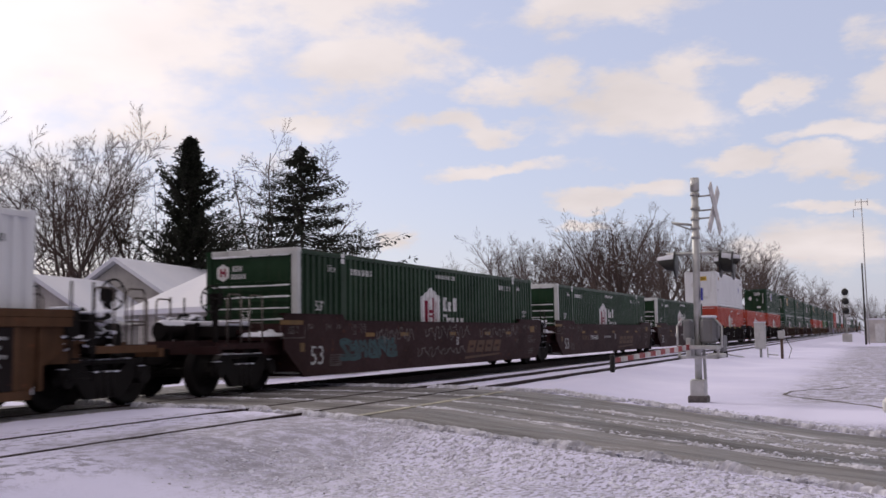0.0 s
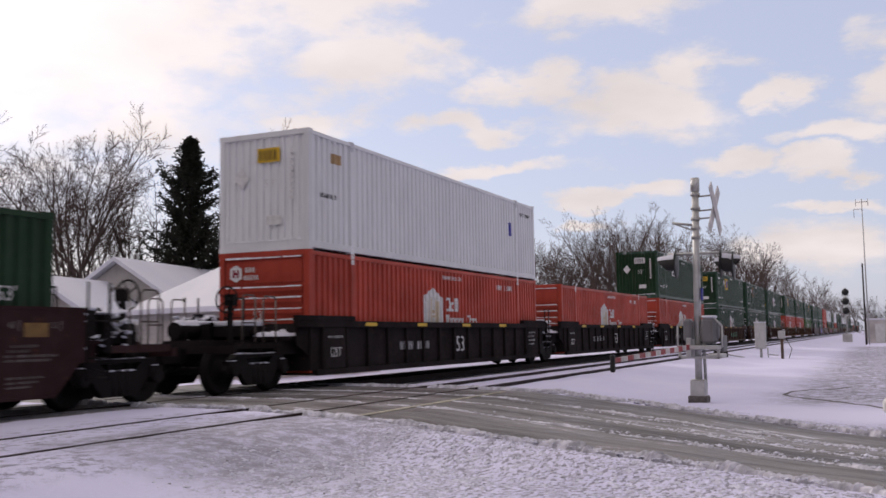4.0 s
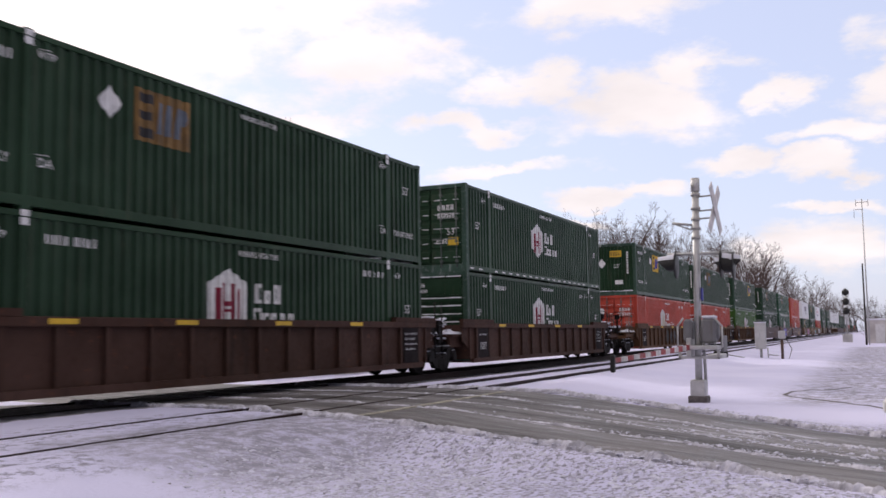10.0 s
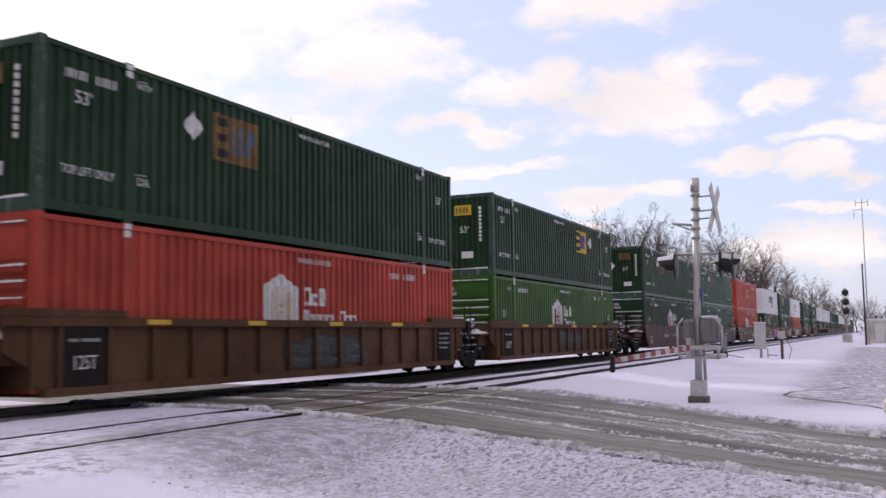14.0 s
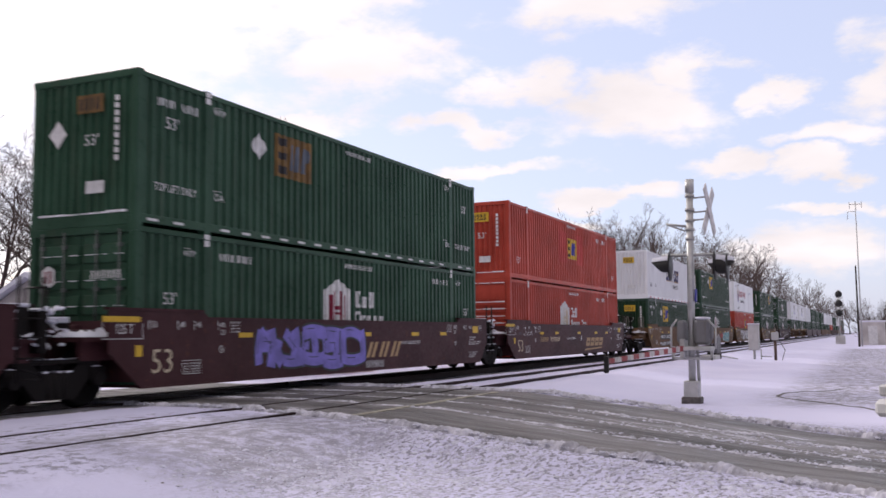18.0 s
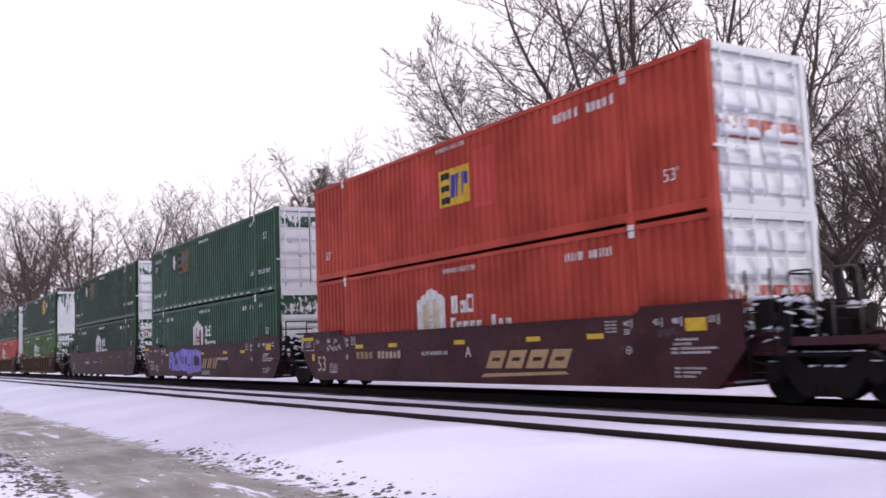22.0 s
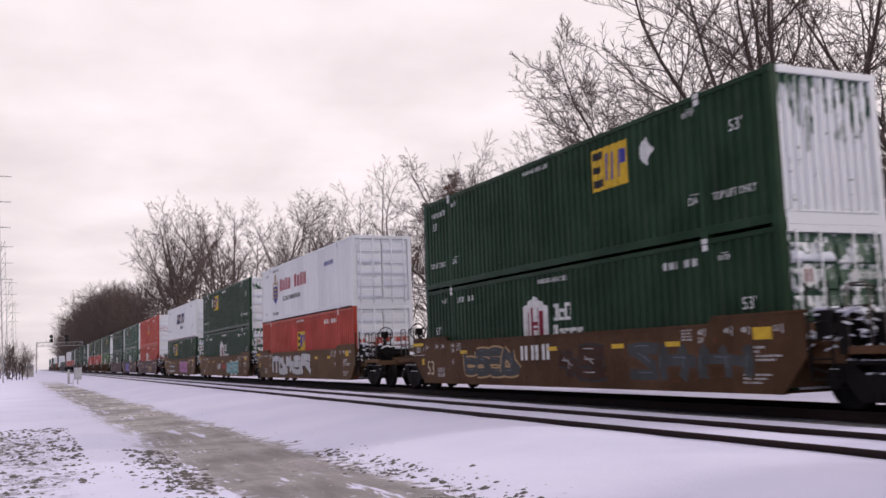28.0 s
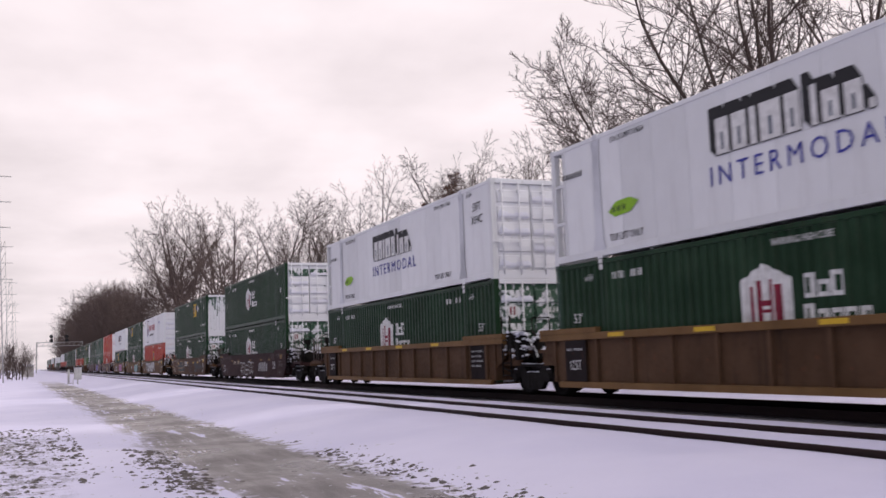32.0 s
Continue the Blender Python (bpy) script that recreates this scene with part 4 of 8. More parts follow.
# beyond the tracks, east: yard trees and two conifers behind the white house
for row in (("round", 44.7, 12.3, 62, 110), ("ash", 48.0, 10.4, 61, 20), ("elm", 38.6, 12.6, 60, 10), ("oak", 40.6, 10.9, 66, 80), ("elm", 43.8, 11.9, 62, 200), ("ash", 45.2, 11.7, 64, 140), ("thin", 47.4, 10.2, 63, 0), ("brush2", 46.4, 7.0, 70, 60),
            ("brush", 49.4, 7.0, 72, 60), ("lean", 54.3, 11.9, 70, 260), ("brush", 52.6, 8.6, 74, 100), ("brush2", 59.8, 6.6, 84, 20), ("thin", 60.9, 6.6, 88, 70), ("brush", 57.6, 5.0, 90, 70), ("brush", 63.0, 4.4, 95, 10), ("thin", 66.2, 4.6, 115, 30),
            ("brush2", 67.0, 4.4, 120, 80), ("brush", 68.6, 5.9, 108, 0), ("oak", 69.7, 6.6, 112, 30), ("elm", 71.0, 6.3, 110, 90), ("brush2", 71.8, 5.6, 118, 150), ("oak", 72.6, 6.2, 116, 210), ("elm", 73.7, 6.8, 112, 250), ("oak", 75.2, 7.7, 108, 10),
            ("lean", 76.4, 7.9, 112, 60), ("elm", 77.6, 7.3, 118, 120), ("oak", 79.0, 7.6, 116, 300), ("ash", 80.0, 6.8, 124, 40), ("elm", 81.3, 6.4, 128, 80), ("lean", 82.6, 6.2, 134, 190), ("oak", 83.7, 5.9, 140, 20), ("elm", 84.5, 4.8, 160, 120),
            ("brush", 85.3, 3.9, 170, 10), ("brush2", 86.0, 3.7, 190, 50), ("oak", 86.7, 3.3, 215, 90), ("brush", 87.3, 2.7, 240, 10), ("oak", 87.9, 2.3, 290, 50), ("brush2", 88.4, 2.1, 330, 90), ("oak", 88.9, 2.0, 380, 10),
            ("brush", 74.5, 5.0, 100, 77), ("brush2", 78.2, 5.2, 104, 15), ("brush", 81.9, 4.6, 118, 15), ("brush", 70.4, 4.9, 100, 200), ("brush2", 83.2, 4.4, 130, 200), ("brush", 72.2, 5.4, 122, 20), ("brush2", 73.2, 5.8, 126, 60), ("brush", 76.0, 6.4, 124, 100), ("brush2", 77.0, 6.6, 128, 140), ("brush", 78.6, 6.2, 126, 180),
            ("brush2", 80.6, 5.6, 132, 220), ("brush", 84.1, 4.6, 150, 260), ("brush", 44.8, 8.6, 66, 135), ("brush2", 53.4, 8.4, 78, 175), ("brush", 55.4, 7.6, 80, 215)):
    tree_at(*row)
x, y = bearing(50.4, 60)
conifer(5, x, y, 14.2, 4.0, False, "dark dense white pine behind the house", True)
x, y = bearing(56.9, 62)
conifer(9, x, y, 14.5, 11.0, True, "tall spruce with drooping gappy limbs")
x, y = bearing(65.6, 140)
conifer(12, x, y, 11.5, 2.4, True, "small dark spruce far off")

bare_tree("giant", 4.75, 9.0, 19.0, 0, "big leaning bare tree with a dark trunk", lean=-13)
bare_tree("oak", 8.6, 13.0, 15.0, 130, "big bare tree beside the utility pole")
x, y = bearing(1.8, 46)
conifer(15, x, y, 13.6, 8.5, False, "dark pine standing behind a bare tree")

# beyond the tracks, straight across and to the west
for row in (("lean", 3.5, 24.0, 34, 0), ("brush", 14.5, 12.0, 50, 0), ("oak", 16.5, 17.5, 48, 0), ("elm", 8.5, 17.0, 46, 120), ("brush2", 25.0, 8.0, 60, 30), ("brush", 30.0, 9.0, 62, 90), ("oak", 34.0, 11.0, 64, 33), ("brush", 21.0, 9.0, 66, 30), ("elm", 28.5, 11.0, 72, 30),
            ("brush", 4.5, 11.5, 52, 80), ("oak", -23.0, 14.0, 44, 10), ("elm", -25.8, 13.0, 46, 100), ("thin", -27.5, 12.0, 42, 0), ("elm", -12.5, 14.5, 42, 200), ("oak", -8.5, 12.5, 44, 310), ("ash", -58.8, 14.5, 54, 100), ("lean", -65.0, 12.2, 62, 20), ("elm", -61.8, 12.8, 60, 250), ("elm", -16.5, 16.5, 46, 20), ("brush2", -6.0, 13.0, 50, 20), ("thin", -21.0, 15.0, 40, 20), ("oak", -29.5, 15.5, 44, 70), ("ash", -33.0, 19.0, 36, 10), ("lean", -37.5, 24.0, 33, 150),
            ("elm", -43.2, 26.0, 38, 250), ("vee", -45.6, 30.0, 34, 60), ("thin", -48.0, 15.0, 46, 10), ("brush", -40.0, 11.0, 48, 10), ("brush2", -45.5, 10.5, 52, 80), ("brush", -50.5, 10.0, 50, 130), ("thin", -51.5, 14.0, 50, 130),
            ("round", -54.6, 20.8, 37, 35), ("brush", -57.5, 11.0, 52, 35), ("ash", -60.5, 13.3, 52, 60), ("brush2", -62.5, 10.0, 56, 160), ("lean", -63.5, 12.7, 58, 210), ("brush", -65.5, 10.6, 60, 20), ("ash", -69.2, 12.1, 62, 300), ("thin", -67.4, 10.2, 64, 0),
            ("ash", -71.5, 10.7, 66, 44), ("thin", -73.0, 10.6, 68, 90), ("brush2", -72.0, 8.4, 66, 10), ("elm", -74.8, 10.3, 70, 10), ("oak", -76.8, 10.5, 74, 77), ("brush", -75.6, 8.0, 72, 200), ("oak", -78.9, 10.5, 78, 160), ("elm", -81.0, 10.0, 82, 220), ("oak", -82.3, 9.4, 88, 20),
            ("brush", -79.8, 7.2, 80, 110), ("brush2", -83.2, 6.6, 96, 30), ("brush", -84.0, 5.8, 104, 70), ("brush2", -82.9, 6.2, 100, 110), ("brush2", -77.4, 7.5, 78, 10), ("brush", -70.3, 8.2, 64, 10)):
    tree_at(*row)
for i, yw in enumerate((-37.5, -39.0, -42.5, -44.2, -46.4, -47.8, -49.2, -51.6, -52.8, -54.0, -55.8, -58.6, -60.0, -61.4, -64.6, -66.5, -68.2)):
    tree_at("brush" if i % 2 else "brush2", yw, (9.5, 11.0, 8.0, 10.0)[i % 4] - 0.06 * i, 80 + 3 * (i % 5), i * 41)
# undergrowth that closes the view below the crowns
for i, yw in enumerate((-39.6, -40.8, -42.0, -43.0, -44.4, -46.0, -47.2, -48.6, -50.2, -51.2, -52.4, -53.6, -54.8, -56.2)):
    tree_at("far2" if i % 2 else "far", yw, (8.2, 9.4, 7.4, 8.8)[i % 4], 86 + 4 * (i % 3), i * 53, label="dense tangled bare tree behind the houses")
for i, yw in enumerate((-27.0, -28.4, -29.8, -31.0, -32.2, -33.4, -34.6, -35.8, -37.0, -38.3)):
    tree_at("far2" if i % 2 else "far", yw, (10.2, 12.0, 9.4, 11.4)[i % 4], 62 + 4 * (i % 3), i * 59, label="dense tangled bare tree across the tracks")
for i, (key, yw, el) in enumerate((("elm", -31.8, 17.0), ("oak", -35.2, 19.0), ("lean", -34.0, 15.0))):
    tree_at(key, yw, el, 42 + 2 * i, 33 + i * 70)
# low shrubs before the western houses
for i, yw in enumerate((-41.5, -42.8, -44.0, -45.2, -46.6, -47.8, -49.0, -50.4, -51.6, -52.8, -54.0, -55.2)):
    tree_at("far2" if i % 2 else "far", yw, (2.7, 2.1, 3.0, 2.4)[i % 4], 36 + 2 * (i % 3), i * 37, label="low dense bare shrub before the houses")
for i, yw in enumerate((-3.0, -0.4, 2.6, 5.2, 7.4, 10.5)):
    tree_at("far2" if i % 2 else "far", yw, (10.5, 12.5, 11.0)[i % 3], 62 + 3 * (i % 3), i * 47, label="dense tangled bare tree across the tracks")
# an oak that keeps its dead leaves
def leafy_oak(yaw, elev, dist):
    t = tree_at("maple", yaw, elev, dist, 75, label="oak still carrying clumps of brown dead leaves")
    segs = vase_segments(37, 13.0, 0.34, 8, 0.3, 0.15, (11, 9, 6))
    rnd = random.Random(9)
    tips = [s for s in segs if s[4] == 4 and s[1].z > 5.5]
    heart = [rnd.choice(tips)[1] for _ in range(34)]
    vs, fs = [], []
    for s in tips:
        if min((s[1] - h).length for h in heart) > 0.75:
            continue
        for _ in range(7):
            c = s[0].lerp(s[1], rnd.random()) + Vector((rnd.gauss(0, 0.08), rnd.gauss(0, 0.08), rnd.gauss(-0.05, 0.08)))
            a, b = Vector((rnd.gauss(0, 1), rnd.gauss(0, 1), rnd.gauss(0, 1))).normalized(), Vector((rnd.gauss(0, 1), rnd.gauss(0, 1), rnd.gauss(0, 1))).normalized()
            n = len(vs)
            vs += [tuple(c), tuple(c + a * 0.08 + b * 0.035), tuple(c + a * 0.16), tuple(c + a * 0.08 - b * 0.035)]
            fs.append((n, n + 1, n + 2, n + 3))
    me = bpy.data.meshes.new("dead_leaves")
    me.from_pydata(vs, [], fs)
    part("dead_leaves", me, M["deadleaf"], t, "clumps of brown dead leaves")


leafy_oak(-65.4, 10.7, 58)
# a dense thicket far down the line to the west
for i in range(60):
    f = i / 59
    tree_at("brush" if i % 2 else "brush2", -84.4 - 3.6 * f, (4.9, 4.6, 5.0)[i % 3] * (1 - 0.45 * f ** 2.5), 118 + 60 * f + 7 * (i % 4), i * 67, label="tangled bare thicket tree")
for i, (yw, el, d) in enumerate(((-88.3, 1.9, 260), (-90.4, 1.4, 150), (-90.9, 1.6, 160), (-91.3, 1.3, 170), (-90.2, 1.6, 140), (-90.5, 1.7, 144), (-90.7, 1.5, 148), (-90.0, 1.1, 152), (-91.0, 1.4, 156), (89.6, 1.8, 128), (89.95, 1.9, 132), (90.3, 1.8, 128), (90.7, 1.7, 130), (91.1, 1.8, 128), (91.9, 2.1, 100), (92.4, 2.2, 98), (92.9, 1.9, 102))):
    tree_at("brush2" if i % 2 else "brush", yw, el, d, i * 50, label="dense bare shrub beside the line")


# ---- houses beyond the tracks ----
M["siding"] = painted("white_siding", (0.40, 0.38, 0.36), dirt=(0.28, 0.26, 0.24), wear=0.2)
M["greysiding"] = painted("grey_siding", (0.33, 0.32, 0.32), dirt=(0.2, 0.19, 0.18), wear=0.25)
M["brownwall"] = painted("brown_siding", (0.10, 0.065, 0.05), wear=0.3)
M["trim"] = plain("trim_paint", (0.55, 0.55, 0.54), 0.6)
M["pane"] = plain("window_glass", (0.02, 0.025, 0.03), 0.08)


def gable_house(name, label, x, y, rz, w, d, eave, ridge, wall, windows, hip=0.0):
    """A house with its gable ends at +-x; ridge along x. hip draws the ridge in from the ends."""
    h = thing(name, label, "house", (x, y, -0.45), rz)
    bm = boxes((-w / 2, w / 2, -d / 2, d / 2, 0, eave))
    if not hip:
        for s in (-1, 1):
            a = [bm.verts.new((s * w / 2, -d / 2, eave)), bm.verts.new((s * w / 2, d / 2, eave)), bm.verts.new((s * w / 2, 0, ridge - 0.05))]
            bm.faces.new(a)
    part("wall", bm, M[wall], h)
    for i in range(int(eave / 0.2)):
        z = 0.15 + i * 0.2
        part("siding_board", shared_board(w, d), M[wall], h).location = (0, 0, z)
    o = 0.45
    for s in (-1, 1):
        bm = bmesh.new()
        e = [(-w / 2 - o, s * (d / 2 + o), eave - 0.2), (w / 2 + o, s * (d / 2 + o), eave - 0.2), (w / 2 + o - hip, 0, ridge), (-w / 2 - o + hip, 0, ridge)]
        vs = [bm.verts.new(p) for p in e] + [bm.verts.new((p[0], p[1], p[2] + 0.22)) for p in e]
        for f in ((0, 1, 2, 3), (7, 6, 5, 4), (0, 4, 5, 1), (1, 5, 6, 2), (2, 6, 7, 3), (3, 7, 4, 0)):
            bm.faces.new([vs[i] for i in f])
        bmesh.ops.recalc_face_normals(bm, faces=bm.faces[:])
        part("roof", bm, M["snow"], h, "snow-covered roof slope")
        part("gutter", boxes((-w / 2 - o, w / 2 + o, s * (d / 2 + o) - 0.06, s * (d / 2 + o) + 0.06, eave - 0.36, eave - 0.2)), M["trim"], h)
    if hip:
        for s in (-1, 1):
            bm = bmesh.new()
            pts = [(s * (w / 2 + o), -(d / 2 + o), eave - 0.2), (s * (w / 2 + o), d / 2 + o, eave - 0.2), (s * (w / 2 + o - hip), 0, ridge)]
            a = [bm.verts.new(p) for p in pts]
            b = [bm.verts.new((p[0], p[1], p[2] + 0.22)) for p in pts]
            bm.faces.new(b)
            for i in range(3):
                bm.faces.new((a[i], a[(i + 1) % 3], b[(i + 1) % 3], b[i]))
            bmesh.ops.recalc_face_normals(bm, faces=bm.faces[:])
            part("roof", bm, M["snow"], h, "snow-covered roof slope")
    for side, p, z, ww, hh in windows:
        if side == "x":
            m = pose(-w / 2, p, z, 0, 0, -90)
        else:
            m = pose(p, -d / 2, z)
        fr = part("window", boxes((-ww / 2 - 0.09, ww / 2 + 0.09, -0.06, 0.02, -hh / 2 - 0.09, hh / 2 + 0.09)), M["trim"], h)
        fr.matrix_local = m
        part("pane", boxes((-ww / 2, -0.03, -0.075, -0.05, -hh / 2, hh / 2)), M["pane"], fr)
        part("pane", boxes((0.03, ww / 2, -0.075, -0.05, -hh / 2, hh / 2)), M["pane"], fr)
    return h


def shared_board(w, d):
    return shared(f"board{w}_{d}", lambda: boxes((-w / 2 - 0.014, w / 2 + 0.014, -d / 2 - 0.014, d / 2 + 0.014, 0, 0.03)))


x, y = bearing(47.9, 50)
gable_house("house", "white-sided house with a snow-covered gable roof", x + 4.2, y + 2.2, 12, 10.0, 6.4, 3.4, 5.6, "siding", [("x", 1.2, 2.2, 1.0, 1.2), ("y", -2.5, 2.0, 1.2, 1.2), ("y", 2.0, 2.0, 1.2, 1.2)])
x, y = bearing(54.6, 43)
gable_house("house", "low pale house with a snow-covered roof and a vent pipe", x, y, -14, 8.4, 6.4, 2.9, 4.7, "siding", [("y", -1.8, 1.7, 1.1, 1.1), ("y", 1.6, 1.7, 1.1, 1.1)], hip=2.8)
x, y = bearing(43.8, 46)
gable_house("garage", "low white-sided garage with a snow-covered roof", x + 2.2, y + 1.5, 14, 7.0, 5.0, 2.7, 4.4, "siding", [("x", 0.3, 1.6, 0.9, 0.9)])
gable_house("ranch_house", "long low brown house under a snow-covered hip roof", -7.0, 13.6, -2, 11.6, 7.6, 3.5, 5.4, "brownwall", [("y", -3.6, 2.2, 1.9, 1.2), ("y", 0.2, 2.2, 1.6, 1.2), ("y", 3.6, 2.2, 1.9, 1.2)], hip=3.2)
x, y = bearing(-53.9, 50)
gable_house("house", "small grey house with its gable to the tracks under snow", x, y, 128, 9.0, 6.6, 2.9, 5.1, "greysiding", [("x", 0.0, 1.9, 1.0, 1.1)])
x, y = bearing(-50.6, 55)
h = gable_house("house", "grey-white house with a windowed dormer and a snowy roof", x, y, 47, 9.4, 8.0, 3.3, 6.2, "greysiding", [("y", -2.4, 1.8, 1.2, 1.3), ("y", 2.4, 1.8, 1.2, 1.3)])
part("dormer", boxes((-1.9, 1.9, -3.3, -0.4, 3.7, 5.5)), M["greysiding"], h)
part("dormer_roof", boxes((-2.3, 2.3, -3.7, 0.0, 5.5, 5.75), bevel=0.05), M["snow"], h, "snow-covered dormer roof")
for k in (-1.2, 0.0, 1.2):
    f = part("window", boxes((k - 0.5, k + 0.5, -3.36, -3.28, 4.0, 5.3)), M["trim"], h)
    part("pane", boxes((k - 0.4, k + 0.4, -3.38, -3.35, 4.1, 5.2)), M["pane"], f)
x, y = bearing(-46.4, 60)
gable_house("house", "low brown house with a snowy roof among trees", x, y, 40, 10.0, 8.0, 2.7, 4.9, "brownwall", [("y", -1.6, 1.9, 1.2, 1.2), ("y", 1.6, 1.9, 1.2, 1.2)])


# ---- crossing signal, cabinets, masts ----
M["white_red"] = plain("gate_white", (0.5, 0.48, 0.47), 0.5, 0, 0.25)
M["gate_red"] = plain("gate_red", (0.27, 0.025, 0.028), 0.5)
M["blackpaint"] = plain("black_paint", (0.02, 0.02, 0.02), 0.5)
M["lens"] = plain("red_lens", (0.14, 0.012, 0.012), 0.2)
M["aluminium"] = plain("aluminium", (0.46, 0.46, 0.45), 0.45, 0.5)
M["geargrey"] = painted("gear_grey", (0.16, 0.16, 0.165), wear=0.4)
M["fieldgrey"] = painted("field_box_grey", (0.42, 0.42, 0.41), wear=0.35)


def flasher(sig, y, z, out):
    """A lamp on a round backplate, with a long hood along out * y, snow lying on it."""
    f = part("lamp", lathe(bmesh.new(), [(0.02, 0.0), (0.13, 0.02), (0.14, 0.16), (0.11, 0.22), (0.02, 0.24)], seg=16), M["blackpaint"], sig)
    f.matrix_local = pose(0, y, z, 0, 0, 0 if out > 0 else 180)
    part("backplate", lathe(bmesh.new(), [(0.14, 0.0), (0.30, 0.005), (0.30, 0.02), (0.14, 0.025)], seg=24), M["blackpaint"], f)
    part("lens", lathe(bmesh.new(), [(0.02, 0.245), (0.10, 0.235), (0.10, 0.2), (0.02, 0.2)], seg=16), M["lens"], f)
    bm = bmesh.new()
    n = 14
    for i in range(n):
        a, b = -2.2 + 4.4 * i / n + 1.5708, -2.2 + 4.4 * (i + 1) / n + 1.5708
        ln = 0.42
        q = [(0.16 * math.cos(a), 0.02, 0.16 * math.sin(a)), (0.16 * math.cos(b), 0.02, 0.16 * math.sin(b)), (0.135 * math.cos(b), ln - 0.14 * (1 - math.sin(b)), 0.135 * math.sin(b) - 0.04), (0.135 * math.cos(a), ln - 0.14 * (1 - math.sin(a)), 0.135 * math.sin(a) - 0.04)]
        v = [bm.verts.new(p) for p in q] + [bm.verts.new((p[0] * 0.93, p[1], p[2] * 0.93)) for p in q]
        for fc in ((0, 1, 2, 3), (7, 6, 5, 4), (2, 6, 7, 3)):
            bm.faces.new([v[k] for k in fc])
    bmesh.ops.remove_doubles(bm, verts=bm.verts[:], dist=0.0005)
    part("hood", bm, M["blackpaint"], f)
    bm = bmesh.new()
    rows = []
    for i in range(7):
        t = i / 6
        rows.append([bm.verts.new((s * 0.11 * (1 - 0.2 * t), 0.04 + 0.36 * t, 0.13 - 0.03 * t + (0.105 if abs(s) < 0.9 else -0.01) * (1 - 0.3 * t))) for s in (-1, -0.5, 0, 0.5, 1)])
    for a, b in zip(rows, rows[1:]):
        for j in range(4):
            bm.faces.new((a[j], a[j + 1], b[j + 1], b[j])).smooth = True
    part("snow_cap", bm, M["snow"], f, "snow lying on the hood")
    return f


def crossing_signal(x, y, rz, with_arm, label):
    """Mast, crossed boards, lamps, gate gear and a lowered striped arm along -x."""
    s = thing("crossing_signal", label, "crossing signal", (x, y, -0.27), rz)
    part("mast", tubes(((0, 0, 0.3), (0, 0, 4.72), 0.075), ((0, 0, 4.45), (0, 0, 4.74), 0.095), seg=14), M["aluminium"], s)
    bm = boxes((-0.16, 0.16, -0.16, 0.16, 0.05, 0.42), bevel=0.03)
    part("base", bm, M["aluminium"], s)
    part("foundation", boxes((-0.2, 0.2, -0.2, 0.2, -0.15, 0.08), bevel=0.02), M["stone"], s)
    part("conduit", tubes(((0.1, -0.13, 0.3), (0.08, -0.1, 1.25), 0.035), seg=8), M["grey"], s)
    for i, tilt in enumerate((50, -50)):
        b = part("crossbuck_board", boxes((-0.62, 0.62, -0.012, 0.012, -0.115, 0.115), bevel=0.004), M["white_red"], s)
        b.matrix_local = pose(0.02 * i, -0.42 + 0.03 * i, 4.05, 0, 0, -6) @ pose(0, 0, 0, 0, tilt, 0)
    for z in (4.35, 4.05, 3.82, 3.62, 3.42):
        part("mast_band", tubes(((0, 0, z), (0, 0, z + 0.06), 0.1), seg=14), M["grey"], s)
    for z in (4.33, 4.02, 3.85):
        part("bracket", tubes(((0, 0, z), (0, -0.4, z + 0.02), 0.02), seg=6), M["grey"], s)
    part("crossarm", tubes(((0, -0.8, 3.1), (0, 0.62, 3.1), 0.035), seg=8), M["grey"], s)
    part("side_bracket", tubes(((0, 0.05, 3.72), (0, 0.5, 3.78), 0.03), ((0, 0.1, 3.62), (0, 0.5, 3.78), 0.02), seg=6), M["grey"], s)
    flasher(s, 0.42, 2.87, 1)
    flasher(s, -0.5, 2.87, -1)
    flasher(s, -0.78, 2.82, 1)
    part("notice", boxes((-0.07, 0.07, -0.12, -0.09, 2.1, 2.36)), M["blue"], s)
    part("gate_gear", boxes((-0.24, 0.24, -0.4, -0.09, 1.18, 1.72), bevel=0.06), M["geargrey"], s)
    part("gate_gear_cover", lathe(bmesh.new(), [(0.02, -0.44), (0.16, -0.44), (0.18, -0.4), (0.18, -0.36), (0.02, -0.36)], (0, 0, 1.45), 18), M["geargrey"], s)
    part("gear_case", boxes((-0.2, 0.2, 0.1, 0.28, 1.22, 1.7), bevel=0.05), M["geargrey"], s)
    for yy in (-0.52, 0.4):
        part("guard_hoop", tubes(((-0.15, yy, 1.1), (-0.15, yy, 1.55), 0.022), ((-0.15, yy, 1.55), (-0.15, yy * 0.7, 1.72), 0.022), seg=6), M["aluminium"], s)
    part("gear_guard", boxes((-0.12, -0.06, -0.46, 0.4, 0.86, 0.92), (-0.12, -0.06, -0.46, -0.4, 0.86, 1.14), (-0.12, -0.06, 0.34, 0.4, 0.86, 1.14), bevel=0.008), M["aluminium"], s)
    part("gear_snow", boxes((-0.22, 0.22, -0.38, -0.11, 1.715, 1.775), bevel=0.025), M["snow"], s)
    part("counterweight", boxes((0.2, 0.7, 0.12, 0.2, 1.0, 1.4), bevel=0.02), M["geargrey"], s)
    part("counterweight", boxes((0.2, 0.75, -0.5, -0.43, 1.0, 1.35), bevel=0.02), M["geargrey"], s)
    part("arm_pivot", boxes((-0.35, 0.5, -0.45, 0.24, 1.06, 1.14), (-0.3, 0.2, 0.1, 0.2, 0.9, 1.3), bevel=0.01), M["aluminium"], s)
